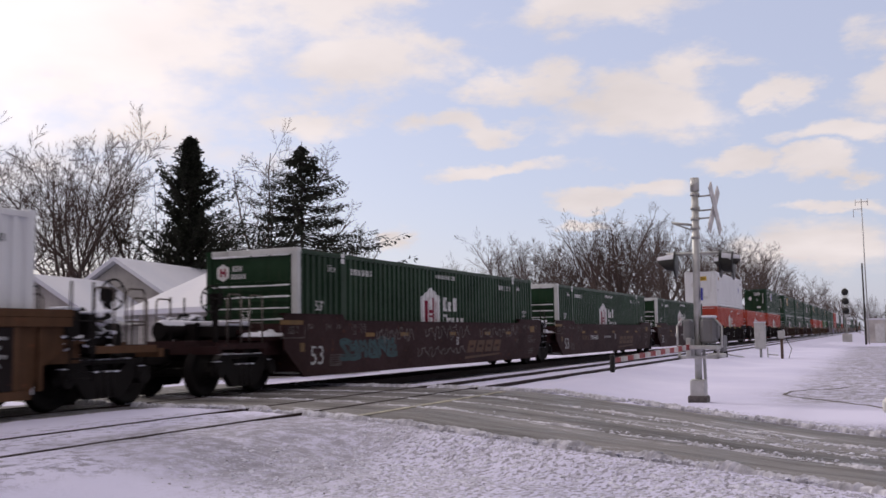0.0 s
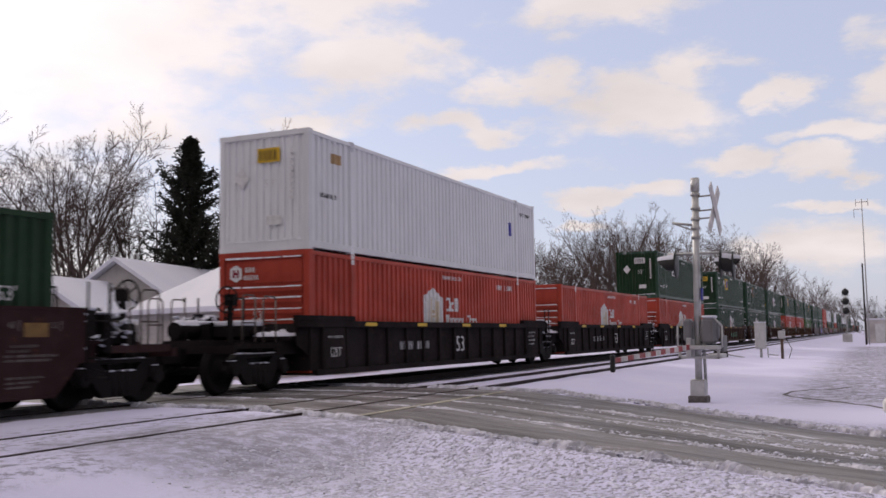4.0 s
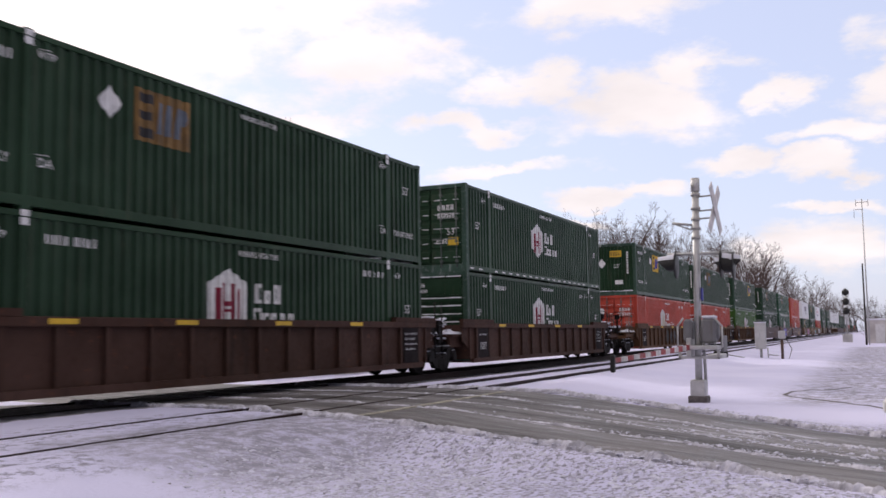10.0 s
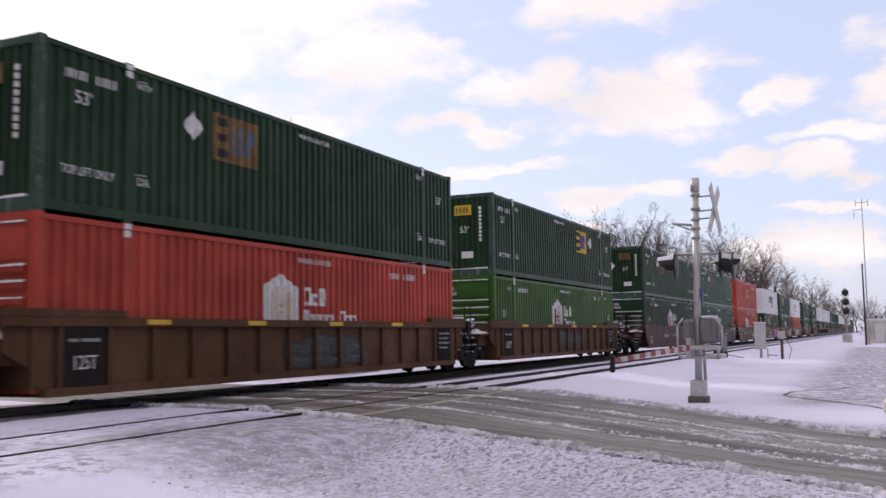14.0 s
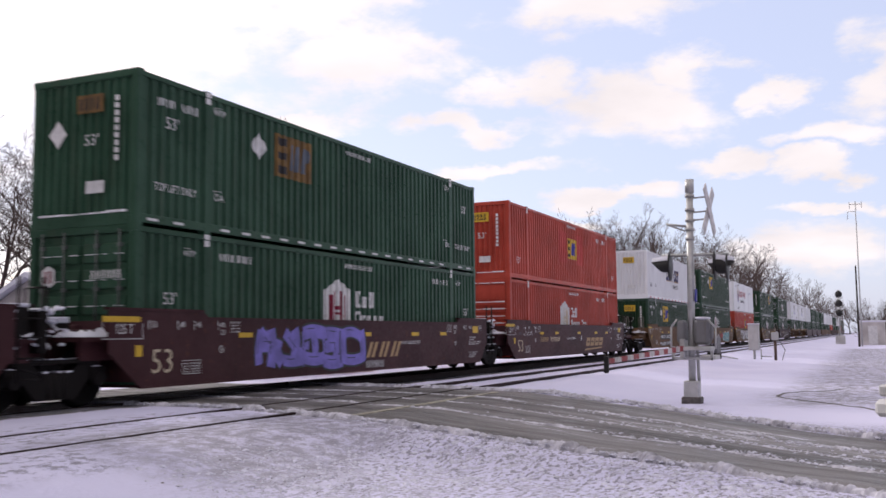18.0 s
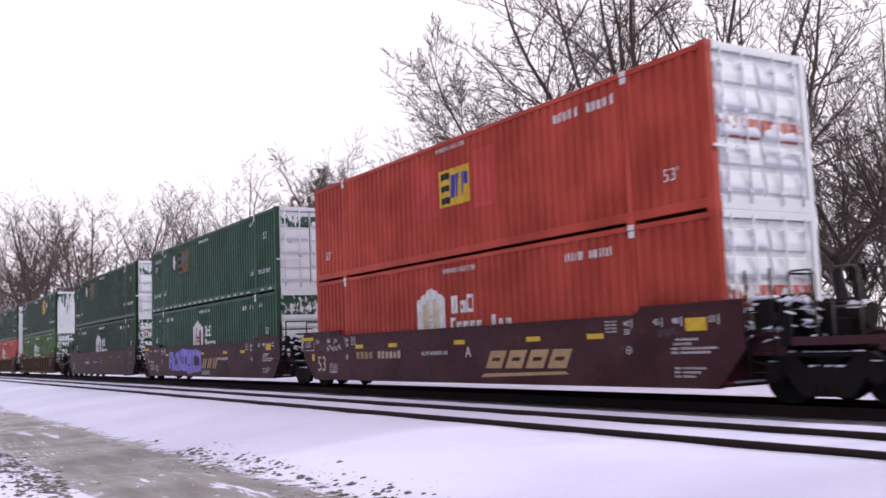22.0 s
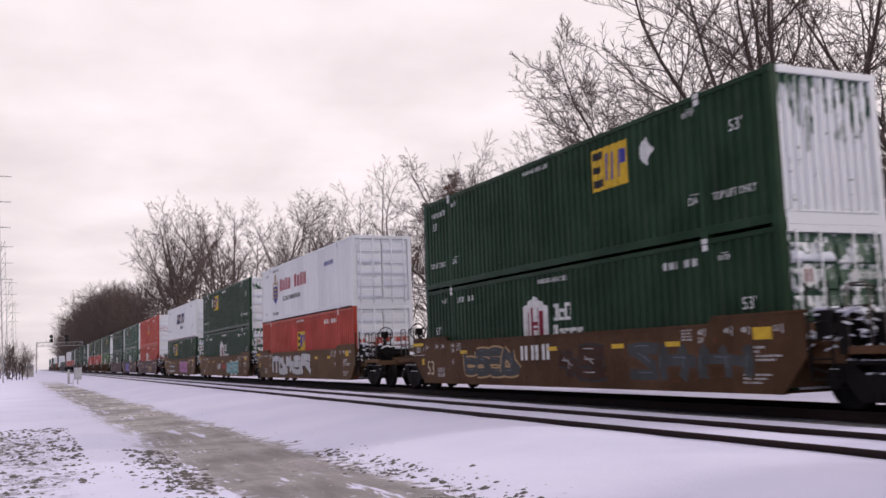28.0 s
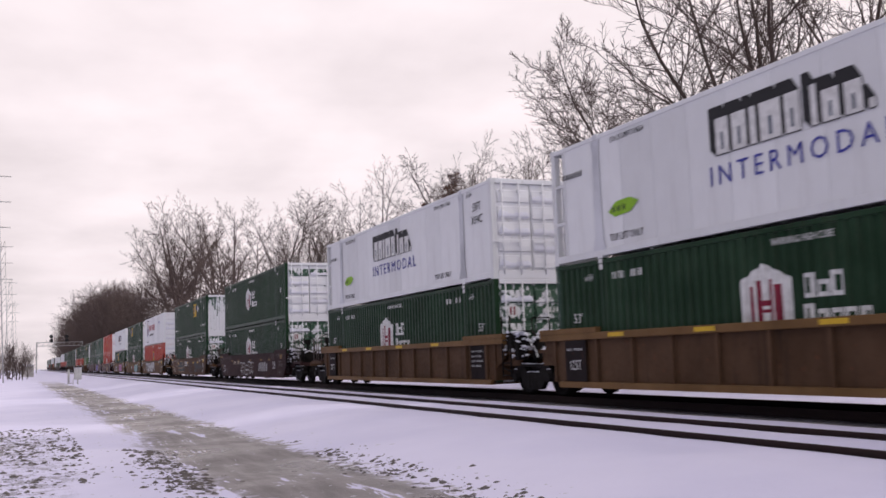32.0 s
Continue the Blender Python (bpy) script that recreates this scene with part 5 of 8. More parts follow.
    if with_arm:
        n = 15
        for i in range(n):
            a = -0.3 - i * 0.42
            h0 = 0.055 - 0.02 * i / n
            arm = part("arm_section", boxes((a - 0.42, a, 0.12, 0.15, 1.1 - h0 - 0.006 * i, 1.1 + h0 - 0.006 * i)), M["gate_red" if i % 2 == 0 else "white_red"], s)
        part("arm_lamp", boxes((-6.68, -6.6, 0.1, 0.17, 0.84, 1.1), bevel=0.015), M["blackpaint"], s)
    return s


s = crossing_signal(20.69, -9.8, 0, True, "grey crossing signal mast with crossed boards and lowered striped gate")
s.matrix_world = s.matrix_world @ pose(0, 0, 0, 1.1, 0, 0)
crossing_signal(11.6, 6.0, 180, False, "grey crossing signal mast with crossed boards across the tracks")


def relay_cabinet(x, y, w, h, label):
    c = thing("relay_cabinet", label, "cabinet", (x, y, lie(x, y)))
    part("body", boxes((-w / 2, w / 2, -w * 0.4, w * 0.4, 0.45, h), bevel=0.03), M["fieldgrey"], c)
    part("lid", boxes((-w / 2 - 0.03, w / 2 + 0.03, -w * 0.4 - 0.03, w * 0.4 + 0.03, h, h + 0.05), bevel=0.015), M["snow"], c, "snow on the lid")
    for sx in (-1, 1):
        part("leg", tubes(((sx * w * 0.35, 0, 0), (sx * w * 0.35, 0, 0.45), 0.04), seg=6), M["grey"], c)
    part("door_handle", boxes((-w / 2 - 0.03, -w / 2, -0.02, 0.02, h * 0.6, h * 0.7)), M["grey"], c)
    part("conduit", tubes(((w * 0.2, -w * 0.5, 0), (w * 0.2, -w * 0.5, 0.5), 0.03), ((w * 0.2, -w * 0.5, 0.15), (w * 1.2, -w * 1.2, 0.1), 0.03), seg=6), M["grey"], c)
    return c


relay_cabinet(50.2, -7.9, 0.62, 1.75, "grey trackside relay cabinet on legs in the snow")
p = thing("terminal_post", "short dark post with a terminal box on top", "post", (50.3, -8.9, lie(50.3, -8.9)))
part("post", tubes(((0, 0, -0.1), (0, 0, 1.1), 0.07), seg=8), M["brownwall"], p)
part("terminal_box", boxes((-0.18, 0.18, -0.16, 0.16, 1.0, 1.4), bevel=0.02), M["fieldgrey"], p)
part("cable", tubes(((0, -0.2, 1.0), (0.1, -0.45, 0.5), 0.015), ((0.1, -0.45, 0.5), (0, -0.3, 0), 0.015), seg=5), M["blackpaint"], p)
p = thing("switch_machine", "low grey trackside machine with pipes, half snowed in", "machine", (44.5, -6.6, -0.2))
part("case", boxes((-0.9, 0.9, -0.3, 0.3, 0, 0.35), bevel=0.03), M["fieldgrey"], p)
part("motor", lathe(bmesh.new(), [(0.05, -0.3), (0.22, -0.3), (0.22, 0.3), (0.05, 0.3)], (1.1, 0, 0.25), 14), M["steel"], p)
part("pipe", tubes(((-0.9, 0, 0.15), (-2.2, 0.6, 0.12), 0.05), ((1.2, -0.2, 0.3), (3.0, -0.8, 0.1), 0.03), seg=6), M["grey"], p)


def signal_mast(x, y, h, heads, label):
    s = thing("railway_signal", label, "signal", (x, y, lie(x, y)))
    part("mast", tubes(((0, 0, 0), (0, 0, h), 0.08), seg=8), M["grey"], s)
    for i in range(heads):
        z = h - 0.5 - i * 1.05
        hd = part("signal_head", lathe(bmesh.new(), [(0.05, -0.08), (0.38, -0.08), (0.38, -0.03), (0.2, -0.02), (0.2, 0.12), (0.05, 0.12)], seg=20), M["blackpaint"], s)
        hd.matrix_local = pose(-0.12, 0, z, 0, 0, 90)
        part("signal_hood", tubes(((0, 0.0, 0.02), (0, -0.32, 0.02), 0.16), seg=12), M["blackpaint"], hd)
    part("ladder", tubes(((0.15, -0.2, 0), (0.15, -0.2, h), 0.02), ((0.15, 0.2, 0), (0.15, 0.2, h), 0.02), seg=5), M["grey"], s)
    part("base_case", boxes((-0.6, 0.6, -0.5, 0.5, 0, 0.9), bevel=0.04), M["fieldgrey"], s)
    return s


signal_mast(116.0, -10.1, 6.1, 3, "black railway signal with three round heads on a mast")
p = thing("radio_mast", "thin tall radio mast with a small aerial on top", "mast", (101.0, -12.45, -0.4))
part("pole", tubes(((0, 0, 0), (0, 0, 14.3), 0.07, 0.045), seg=7), M["grey"], p)
part("aerial", tubes(((0, -0.55, 14.0), (0, 0.55, 14.0), 0.035), ((0, -0.55, 13.6), (0, -0.55, 14.3), 0.03), ((0, 0.55, 13.6), (0, 0.55, 14.3), 0.03), ((0, 0.0, 13.3), (0, 0.75, 13.3), 0.03), ((0, 0.75, 12.5), (0, 0.75, 13.3), 0.03), seg=5), M["grey"], p)
p = thing("stub_pole", "plain weathered wooden pole beside the radio mast", "pole", (100.0, -12.2, -0.4))
part("pole", tubes(((0, 0, 0), (0, 0, 7.9), 0.10, 0.07), seg=7), M["bark"], p)
p = thing("signal_bungalow", "small pale metal signal hut with snow on its roof", "hut", (112.5, -13.4, -0.4))
part("body", boxes((-1.2, 1.2, -1.3, 1.3, 0, 2.5), bevel=0.03), M["siding"], p)
part("roof", boxes((-1.3, 1.3, -1.4, 1.4, 2.5, 2.68), bevel=0.03), M["snow"], p)
part("door", boxes((-1.24, -1.19, -0.5, 0.4, 0.1, 2.1)), M["trim"], p)
p = thing("utility_pole", "weathered wooden utility pole across the tracks", "pole", (*bearing(14.2, 30), -0.45))
part("pole", tubes(((0, 0, 0), (0, 0, 12), 0.16, 0.11), seg=10), M["bark"], p)
part("crossarm", boxes((-1.2, 1.2, -0.06, 0.06, 11.2, 11.32)), M["bark"], p)
part("transformer", tubes(((0.35, 0, 8.6), (0.35, 0, 9.6), 0.25), seg=14), M["grey"], p)

# west: signal bridge, pylons, hut and posts far down the line
p = thing("signal_bridge", "distant signal bridge carrying two signal heads", "signal bridge", (-300.0, -4.65, -0.2))
for yy in (-6.2, 6.2):
    part("leg", tubes(((0, yy, 0), (0, yy, 8.9), 0.16), seg=6), M["grey"], p)
bm = boxes((-0.3, 0.3, -6.4, 6.4, 7.7, 7.85), (-0.3, 0.3, -6.4, 6.4, 8.75, 8.9))
for i in range(9):
    tube(bm, (0, -6.2 + i * 1.4, 7.8), (0, -5.5 + i * 1.4, 8.8), 0.06, seg=5)
part("truss", bm, M["grey"], p)
for yy in (-2.3, 1.9):
    part("signal_head", tubes(((0.3, yy, 9.3), (0.6, yy, 9.3), 0.55), ((0.3, yy, 10.5), (0.6, yy, 10.5), 0.55), seg=12), M["blackpaint"], p)
    part("head_post", tubes(((0.2, yy, 8.8), (0.2, yy, 11.0), 0.1), seg=6), M["blackpaint"], p)


def pylon(x, y, h):
    t = thing("pylon", "slender lattice power pylon in the distance", "pylon", (x, y, -0.4), group="pylons")
    bm = tubes(((-1.2, -1.2, 0), (-0.3, -0.3, h), 0.05), ((1.2, -1.2, 0), (0.3, -0.3, h), 0.05), ((-1.2, 1.2, 0), (-0.3, 0.3, h), 0.05), ((1.2, 1.2, 0), (0.3, 0.3, h), 0.05), seg=4)
    for i in range(12):
        a, b = 1.2 - 0.9 * i / 12, 1.2 - 0.9 * (i + 1) / 12
        tube(bm, (-a, -a, h * i / 12), (b, -b, h * (i + 1) / 12), 0.05, seg=3)
        tube(bm, (a, -a, h * i / 12), (a * 0 + b, b, h * (i + 1) / 12), 0.05, seg=3)
    part("lattice", bm, M["grey"], t)
    for z in (0.72, 0.84, 0.96):
        part("crossarm", tubes(((0, -1.7, h * z), (0, 1.7, h * z), 0.07), seg=5), M["grey"], t)


for d, yw in ((120, -91.75), (190, -91.3), (270, -90.9), (360, -90.7)):
    pylon(*bearing(yw, d), 25)
p = thing("trackside_hut", "small white hut beside the line", "hut", (*bearing(-89.95, 190), -0.5))
part("body", boxes((-1, 1, -1.0, 1.0, 0, 2.2), bevel=0.03), M["siding"], p)
part("roof", boxes((-1.1, 1.1, -1.1, 1.1, 2.2, 2.4), bevel=0.03), M["snow"], p)
relay_cabinet(-95.0, -9.0, 0.8, 1.5, "pale relay cabinet beside the tracks to the west")
p = thing("marker_post", "pale marker post beside the tracks", "post", (-92.0, -9.9, -0.3))
part("post", tubes(((0, 0, 0), (0, 0, 1.3), 0.09), seg=8), M["fieldgrey"], p)


def tyre_track():
    """A dark curved wheel rut pressed into the snow."""
    pts = [(27.5, -12.6), (25.6, -11.75), (24.3, -11.35), (23.2, -11.3), (22.8, -11.5), (22.4, -12.0), (21.2, -12.7), (20.3, -13.15), (19.6, -13.5)]
    bm = bmesh.new()
    rows = []
    for i in range((len(pts) - 1) * 8 + 1):
        f = i / 8
        k = min(int(f), len(pts) - 2)
        t = f - k
        a, b = pts[k], pts[k + 1]
        x, y = a[0] + (b[0] - a[0]) * t, a[1] + (b[1] - a[1]) * t
        d = Vector((b[0] - a[0], b[1] - a[1])).normalized()
        w = 0.07 + 0.05 * noise.noise(Vector((f * 2.3, 1, 1)))
        rows.append([bm.verts.new((x - d.y * s * w, y + d.x * s * w, lie(x, y) + (0.012 if s == 0 else -0.006))) for s in (-1, 0, 1)])
    for a, b in zip(rows, rows[1:]):
        for j in range(2):
            bm.faces.new((a[j], a[j + 1], b[j + 1], b[j]))
    bmesh.ops.recalc_face_normals(bm, faces=bm.faces[:])
    ob = new("wheel_rut", mesh_of(bm, "wheel_rut"))
    ob.data.materials.append(M["stone"])
    tagged(ob, "dark curved wheel rut in the snow", "rut", kind="structure")


tyre_track()


# ---- a car waiting at the gate ----
def waiting_car(x, y, rz):
    """Front towards +x in its own space."""
    c = thing("car", "white car with salt-stained bumper waiting on the road", "car", (x, y, -0.29), rz)
    M["carpaint"] = painted("car_paint", (0.66, 0.66, 0.66), dirt=(0.3, 0.28, 0.26), wear=0.5, rough=0.3)
    out = [(0.0, 0.30), (0.02, 0.55), (-0.12, 0.72), (-1.15, 0.92), (-1.95, 1.42), (-3.3, 1.44), (-4.05, 1.0), (-4.5, 0.95), (-4.55, 0.35)]
    bm = bmesh.new()
    n = 9
    rows = []
    for k in range(n):
        s = -1 + 2 * k / (n - 1)
        inset = 0.20 * abs(s) ** 4
        row = []
        for px, pz in out:
            tuck = 0.16 if pz > 1.1 else 0.0
            row.append(bm.verts.new((px - inset * (1 if px > -2 else -1), s * (0.88 - tuck), pz - 0.05 * abs(s) ** 3 * (pz > 0.5))))
        rows.append(row)
    for a, b in zip(rows, rows[1:]):
        for j in range(len(out)):
            bm.faces.new((a[j], a[(j + 1) % len(out)], b[(j + 1) % len(out)], b[j])).smooth = True
    bm.faces.new(rows[0])
    bm.faces.new(rows[-1][::-1])
    bmesh.ops.recalc_face_normals(bm, faces=bm.faces[:])
    body = part("body", bm, M["carpaint"], c)
    part("bumper", boxes((-0.35, 0.07, -0.84, 0.84, 0.28, 0.52), bevel=0.06), M["carpaint"], c)
    part("grille", boxes((-0.05, 0.035, -0.45, 0.45, 0.55, 0.66), bevel=0.01), M["blackpaint"], c)
    for s in (-1, 1):
        part("headlight", boxes((-0.28, 0.0, s * 0.66 - 0.16, s * 0.66 + 0.16, 0.56, 0.72), bevel=0.03), M["glassy"], c)
        part("mirror", boxes((-1.45, -1.3, s * 0.98 - 0.08, s * 0.98 + 0.08, 0.95, 1.08), bevel=0.03), M["carpaint"], c)
        part("side_window", boxes((-3.2, -1.75, s * 0.735 - 0.01, s * 0.735 + 0.01, 1.05, 1.36)), M["pane"], c)
        for wx in (-0.85, -3.55):
            w = part("wheel", lathe(bmesh.new(), [(0.2, -0.1), (0.31, -0.1), (0.33, -0.06), (0.33, 0.06), (0.31, 0.1), (0.2, 0.1)], seg=20), M["blackpaint"], c)
            w.location = (wx, s * 0.8, 0.32)
            part("rim", lathe(bmesh.new(), [(0.03, -0.11), (0.2, -0.09), (0.2, 0.09), (0.03, 0.11)], seg=16), M["aluminium"], w)
    w = part("windscreen", boxes((-0.5, 0.5, -0.62, 0.62, -0.01, 0.01)), M["pane"], c)
    w.matrix_local = pose(-1.56, 0, 1.19, 0, 32, 0)
    part("plate", boxes((0.07, 0.085, -0.2, 0.2, 0.36, 0.48)), M["decal"], c)
    return c


M["glassy"] = plain("headlight_glass", (0.5, 0.5, 0.5), 0.1)
waiting_car(15.05, -13.75, 63)

# ---- freight train ----
V0, SLOW = 15.603, 0.017


def corrugated(x0, x1, z0, z1, depth, pitch, flip=False):
    """A sheet in x and z, folded towards -y and back, with closed thickness behind."""
    bm = bmesh.new()
    prof = []
    n = max(1, round((x1 - x0) / pitch))
    p = (x1 - x0) / n
    for i in range(n):
        a = x0 + i * p
        prof += [(a, 0.0), (a + 0.36 * p, 0.0), (a + 0.5 * p, depth), (a + 0.86 * p, depth)]
    prof.append((x1, 0.0))
    lo = [bm.verts.new((x, y, z0)) for x, y in prof]
    hi = [bm.verts.new((x, y, z1)) for x, y in prof]
    for i in range(len(prof) - 1):
        bm.faces.new((lo[i], lo[i + 1], hi[i + 1], hi[i]))
    box(bm, x0, x1, depth + 0.01, depth + 0.03, z0, z1)
    return bm


def ribbed_wall():
    bm = corrugated(0.16, LIFT - 0.09, 0.2, H - 0.1, FOLD, 0.265)
    for a, b in ((LIFT + 0.09, L - LIFT - 0.09), (L - LIFT + 0.09, L - 0.16)):
        b2 = corrugated(a, b, 0.2, H - 0.1, FOLD, 0.265)
        me = mesh_of(b2, "tmp")
        bm.from_mesh(me)
        bpy.data.meshes.remove(me)
    bmesh.ops.translate(bm, verts=bm.verts[:], vec=(0, -W / 2 + 0.012, 0))
    return bm


def smooth_wall():
    return boxes((0.16, L - 0.16, -W / 2 + 0.03, -W / 2 + 0.06, 0.2, H - 0.1))


def smooth_wall_short():
    return boxes((0.62, L - 0.16, -W / 2 + 0.03, -W / 2 + 0.06, 0.2, H - 0.1))


def front_frame():
    """Open framing ahead of the set-back front wall."""
    bm = boxes((0.54, 0.64, -W / 2 + 0.002, -W / 2 + 0.1, 0.1, H - 0.06))
    for z in (0.98, 1.92):
        box(bm, 0.1, 0.6, -W / 2 + 0.02, -W / 2 + 0.08, z, z + 0.07)
    return bm


def wall_panel():
    return boxes((0.004, (L - 0.32) / 13 - 0.004, -W / 2 + 0.016, -W / 2 + 0.03, 0.21, H - 0.11), bevel=0.004)


def corner_post():
    bm = boxes((0, 0.16, -W / 2, -W / 2 + 0.16, 0.0, H), bevel=0.012)
    for z in (0, H - 0.12):
        box(bm, -0.006, 0.17, -W / 2 - 0.006, -W / 2 + 0.17, z, z + 0.12)
    return bm


def lift_post():
    bm = boxes((LIFT - 0.072, LIFT + 0.072, -W / 2, -W / 2 + 0.1, 0.0, H), bevel=0.008)
    for z in (0, H - 0.13):
        box(bm, LIFT - 0.1, LIFT + 0.1, -W / 2 - 0.008, -W / 2 + 0.16, z, z + 0.13)
    return bm


def casting_mark():
    bm = bmesh.new()
    poly(bm, [(LIFT - 0.085, H - 0.12), (LIFT + 0.085, H - 0.12), (LIFT + 0.085, H - 0.02), (LIFT - 0.085, H - 0.02)], -W / 2 - 0.011)
    poly(bm, [(LIFT - 0.08, H - 0.26), (LIFT + 0.08, H - 0.26), (LIFT + 0.08, H - 0.14), (LIFT - 0.08, H - 0.14)], -W / 2 - 0.006)
    return bm


def end_ribbed():
    bm = corrugated(-W / 2 + 0.17, W / 2 - 0.17, 0.24, H - 0.14, 0.045, 0.2)
    bmesh.ops.rotate(bm, verts=bm.verts[:], matrix=Matrix.Rotation(radians(-90), 3, "Z"))
    bmesh.ops.translate(bm, verts=bm.verts[:], vec=(0.02, 0, 0))
    return bm


def end_nose():
    bm = boxes((0.05, 0.08, -W / 2 + 0.17, W / 2 - 0.17, 0.24, H - 0.14))
    box(bm, 0.02, 0.06, -W / 2 + 0.2, W / 2 - 0.2, 2.14, 2.66)
    return bm


def frost_line(z):
    def build():
        bm = bmesh.new()
        rnd = random.Random(int(z * 100))
        y = -W / 2 + 0.22
        while y < W / 2 - 0.3:
            ln = rnd.uniform(0.1, 0.5)
            h = rnd.uniform(0.02, 0.045)
            box(bm, -0.022, 0.02, y, min(y + ln, W / 2 - 0.22), z, z + h)
            y += ln + rnd.choice((0.0, 0.0, 0.08))
        return bm
    return build


def nose_slat(z):
    def build():
        bm = bmesh.new()
        prof = [(0.05, z), (-0.012, z + 0.08), (-0.012, z + 0.17), (0.05, z + 0.21)]
        a = [bm.verts.new((x, -W / 2 + 0.2, zz)) for x, zz in prof]
        b = [bm.verts.new((x, W / 2 - 0.2, zz)) for x, zz in prof]
        for i in range(3):
            bm.faces.new((a[i], b[i], b[i + 1], a[i + 1]))
        bm.faces.new(a)
        bm.faces.new(b[::-1])
        return bm
    return build


def end_sill():
    return boxes((-0.01, 0.1, -W / 2 + 0.16, W / 2 - 0.16, 0, 0.24), bevel=0.01)


def end_header():
    return boxes((-0.01, 0.1, -W / 2 + 0.16, W / 2 - 0.16, H - 0.14, H), bevel=0.01)


def door_leaf(side):
    def build():
        a, b = (-W / 2 + 0.17, -0.015) if side < 0 else (0.015, W / 2 - 0.17)
        bm = boxes((0.05, 0.09, a, b, 0.25, H - 0.15))
        return bm
    return build


def door_panel(side):
    """One pressed panel of a door leaf, its upper edge sloping like a ledge."""
    def build():
        a, b = (-W / 2 + 0.22, -0.05) if side < 0 else (0.05, W / 2 - 0.22)
        bm = bmesh.new()
        prof = [(0.051, 0.0), (0.008, 0.03), (0.004, 0.16), (0.03, 0.36), (0.051, 0.38)]
        lo = [bm.verts.new((x, a, z)) for x, z in prof]
        hi = [bm.verts.new((x, b, z)) for x, z in prof]
        for i in range(4):
            bm.faces.new((lo[i], hi[i], hi[i + 1], lo[i + 1]))
        bm.faces.new(lo)
        bm.faces.new(hi[::-1])
        bmesh.ops.recalc_face_normals(bm, faces=bm.faces[:])
        return bm
    return build


def snow_lip(side):
    """Uneven, rounded snow along the ledge of a door panel."""
    def build():
        a, b = (-W / 2 + 0.22, -0.05) if side < 0 else (0.05, W / 2 - 0.22)
        bm = bmesh.new()
        rows = []
        n = 26
        for i in range(n + 1):
            y = a + (b - a) * i / n
            q = 0.5 + noise.noise(Vector((y * 2.6, side * 3.0, 1))) + 0.5 * noise.noise(Vector((y * 9, side * 5.0, 2)))
            q = 0.0 if i in (0, n) else max(0.0, q)
            hgt, out = 0.02 + 0.1 * q, 0.028 * min(1.0, q)
            rows.append([bm.verts.new(p) for p in ((0.03, y, 0.02), (0.0 - out, y, 0.06), (-0.004 - out, y, 0.1), (0.012 - out * 0.5, y, 0.13 + hgt), (0.045, y, 0.2 + hgt))])
        for p, q in zip(rows, rows[1:]):
            for j in range(4):
                bm.faces.new((p[j], q[j], q[j + 1], p[j + 1])).smooth = True
        bmesh.ops.recalc_face_normals(bm, faces=bm.faces[:])
        return bm
    return build


def door_frost(side):
    """A thin broken line of frost on the ledge of a door panel."""
    def build():
        a, b = (-W / 2 + 0.24, -0.07) if side < 0 else (0.07, W / 2 - 0.24)
        rnd = random.Random(side + 11)
        bm = bmesh.new()
        y = a
        while y < b - 0.04:
            ln = min(rnd.uniform(0.08, 0.35), b - y)
            box(bm, -0.012, 0.02, y, y + ln, 0.165, 0.165 + rnd.uniform(0.006, 0.02))
            y += ln + rnd.choice((0.05, 0.1, 0.2))
        return bm
    return build


def lock_rod(y):
    def build():
        bm = tubes(((-0.02, y, 0.12), (-0.02, y, H - 0.08), 0.02), seg=6)
        for z in (0.3, 0.95, 1.7, 2.5):
            box(bm, -0.035, 0.04, y - 0.05, y + 0.05, z, z + 0.07)
        box(bm, -0.05, -0.02, y - 0.02, y + 0.32, 1.05, 1.1)
        return bm
    return build


def rail_beam(z0, z1, inset=0.0):
    def build():
        return boxes((0.14, L - 0.14, -W / 2 + inset, -W / 2 + inset + 0.08, z0, z1), bevel=0.008)
    return build


def roof_sheet():
    bm = boxes((0.1, L - 0.1, -W / 2 + 0.08, W / 2 - 0.08, H - 0.06, H - 0.03))
    for i in range(40):
        x = 0.3 + i * (L - 0.6) / 39
        box(bm, x - 0.08, x + 0.08, -W / 2 + 0.12, W / 2 - 0.12, H - 0.03, H - 0.012)
    return bm


FACE = -W / 2 - 0.004


def mark(parent, text, h, x, z, mat="decal", y=FACE):
    ob = part("lettering", lettering(text, h), M[mat], parent)
    ob.location = (x, y, z)
    return ob


def arrowed(parent, text, h, x, z, mat="decal"):
    """Lift-point letters under a thin arrow."""
    mark(parent, text, h, x, z, mat)
    return part("arrow", boxes((x - h * 0.9, x + h * 0.9, FACE - 0.002, FACE, z + h * 0.84, z + h * 0.92)), M[mat], parent)


def flat(parent, name, outline, mat, y=FACE, label=""):
    bm = bmesh.new()
    poly(bm, outline, y)
    return part(name, bm, M[mat], parent, label)


def rect(x0, x1, z0, z1):
    return [(x0, z0), (x1, z0), (x1, z1), (x0, z1)]


def bar_row(parent, x0, z0, w, h, n, mat="decal", y=FACE, seed=1, slant=0.0, tall=()):
    ob = part("marking", bars(bmesh.new(), x0, z0, w, h, n, y, seed, slant, tall), M[mat], parent)
    ob["kind"] = "stuff"
    return ob


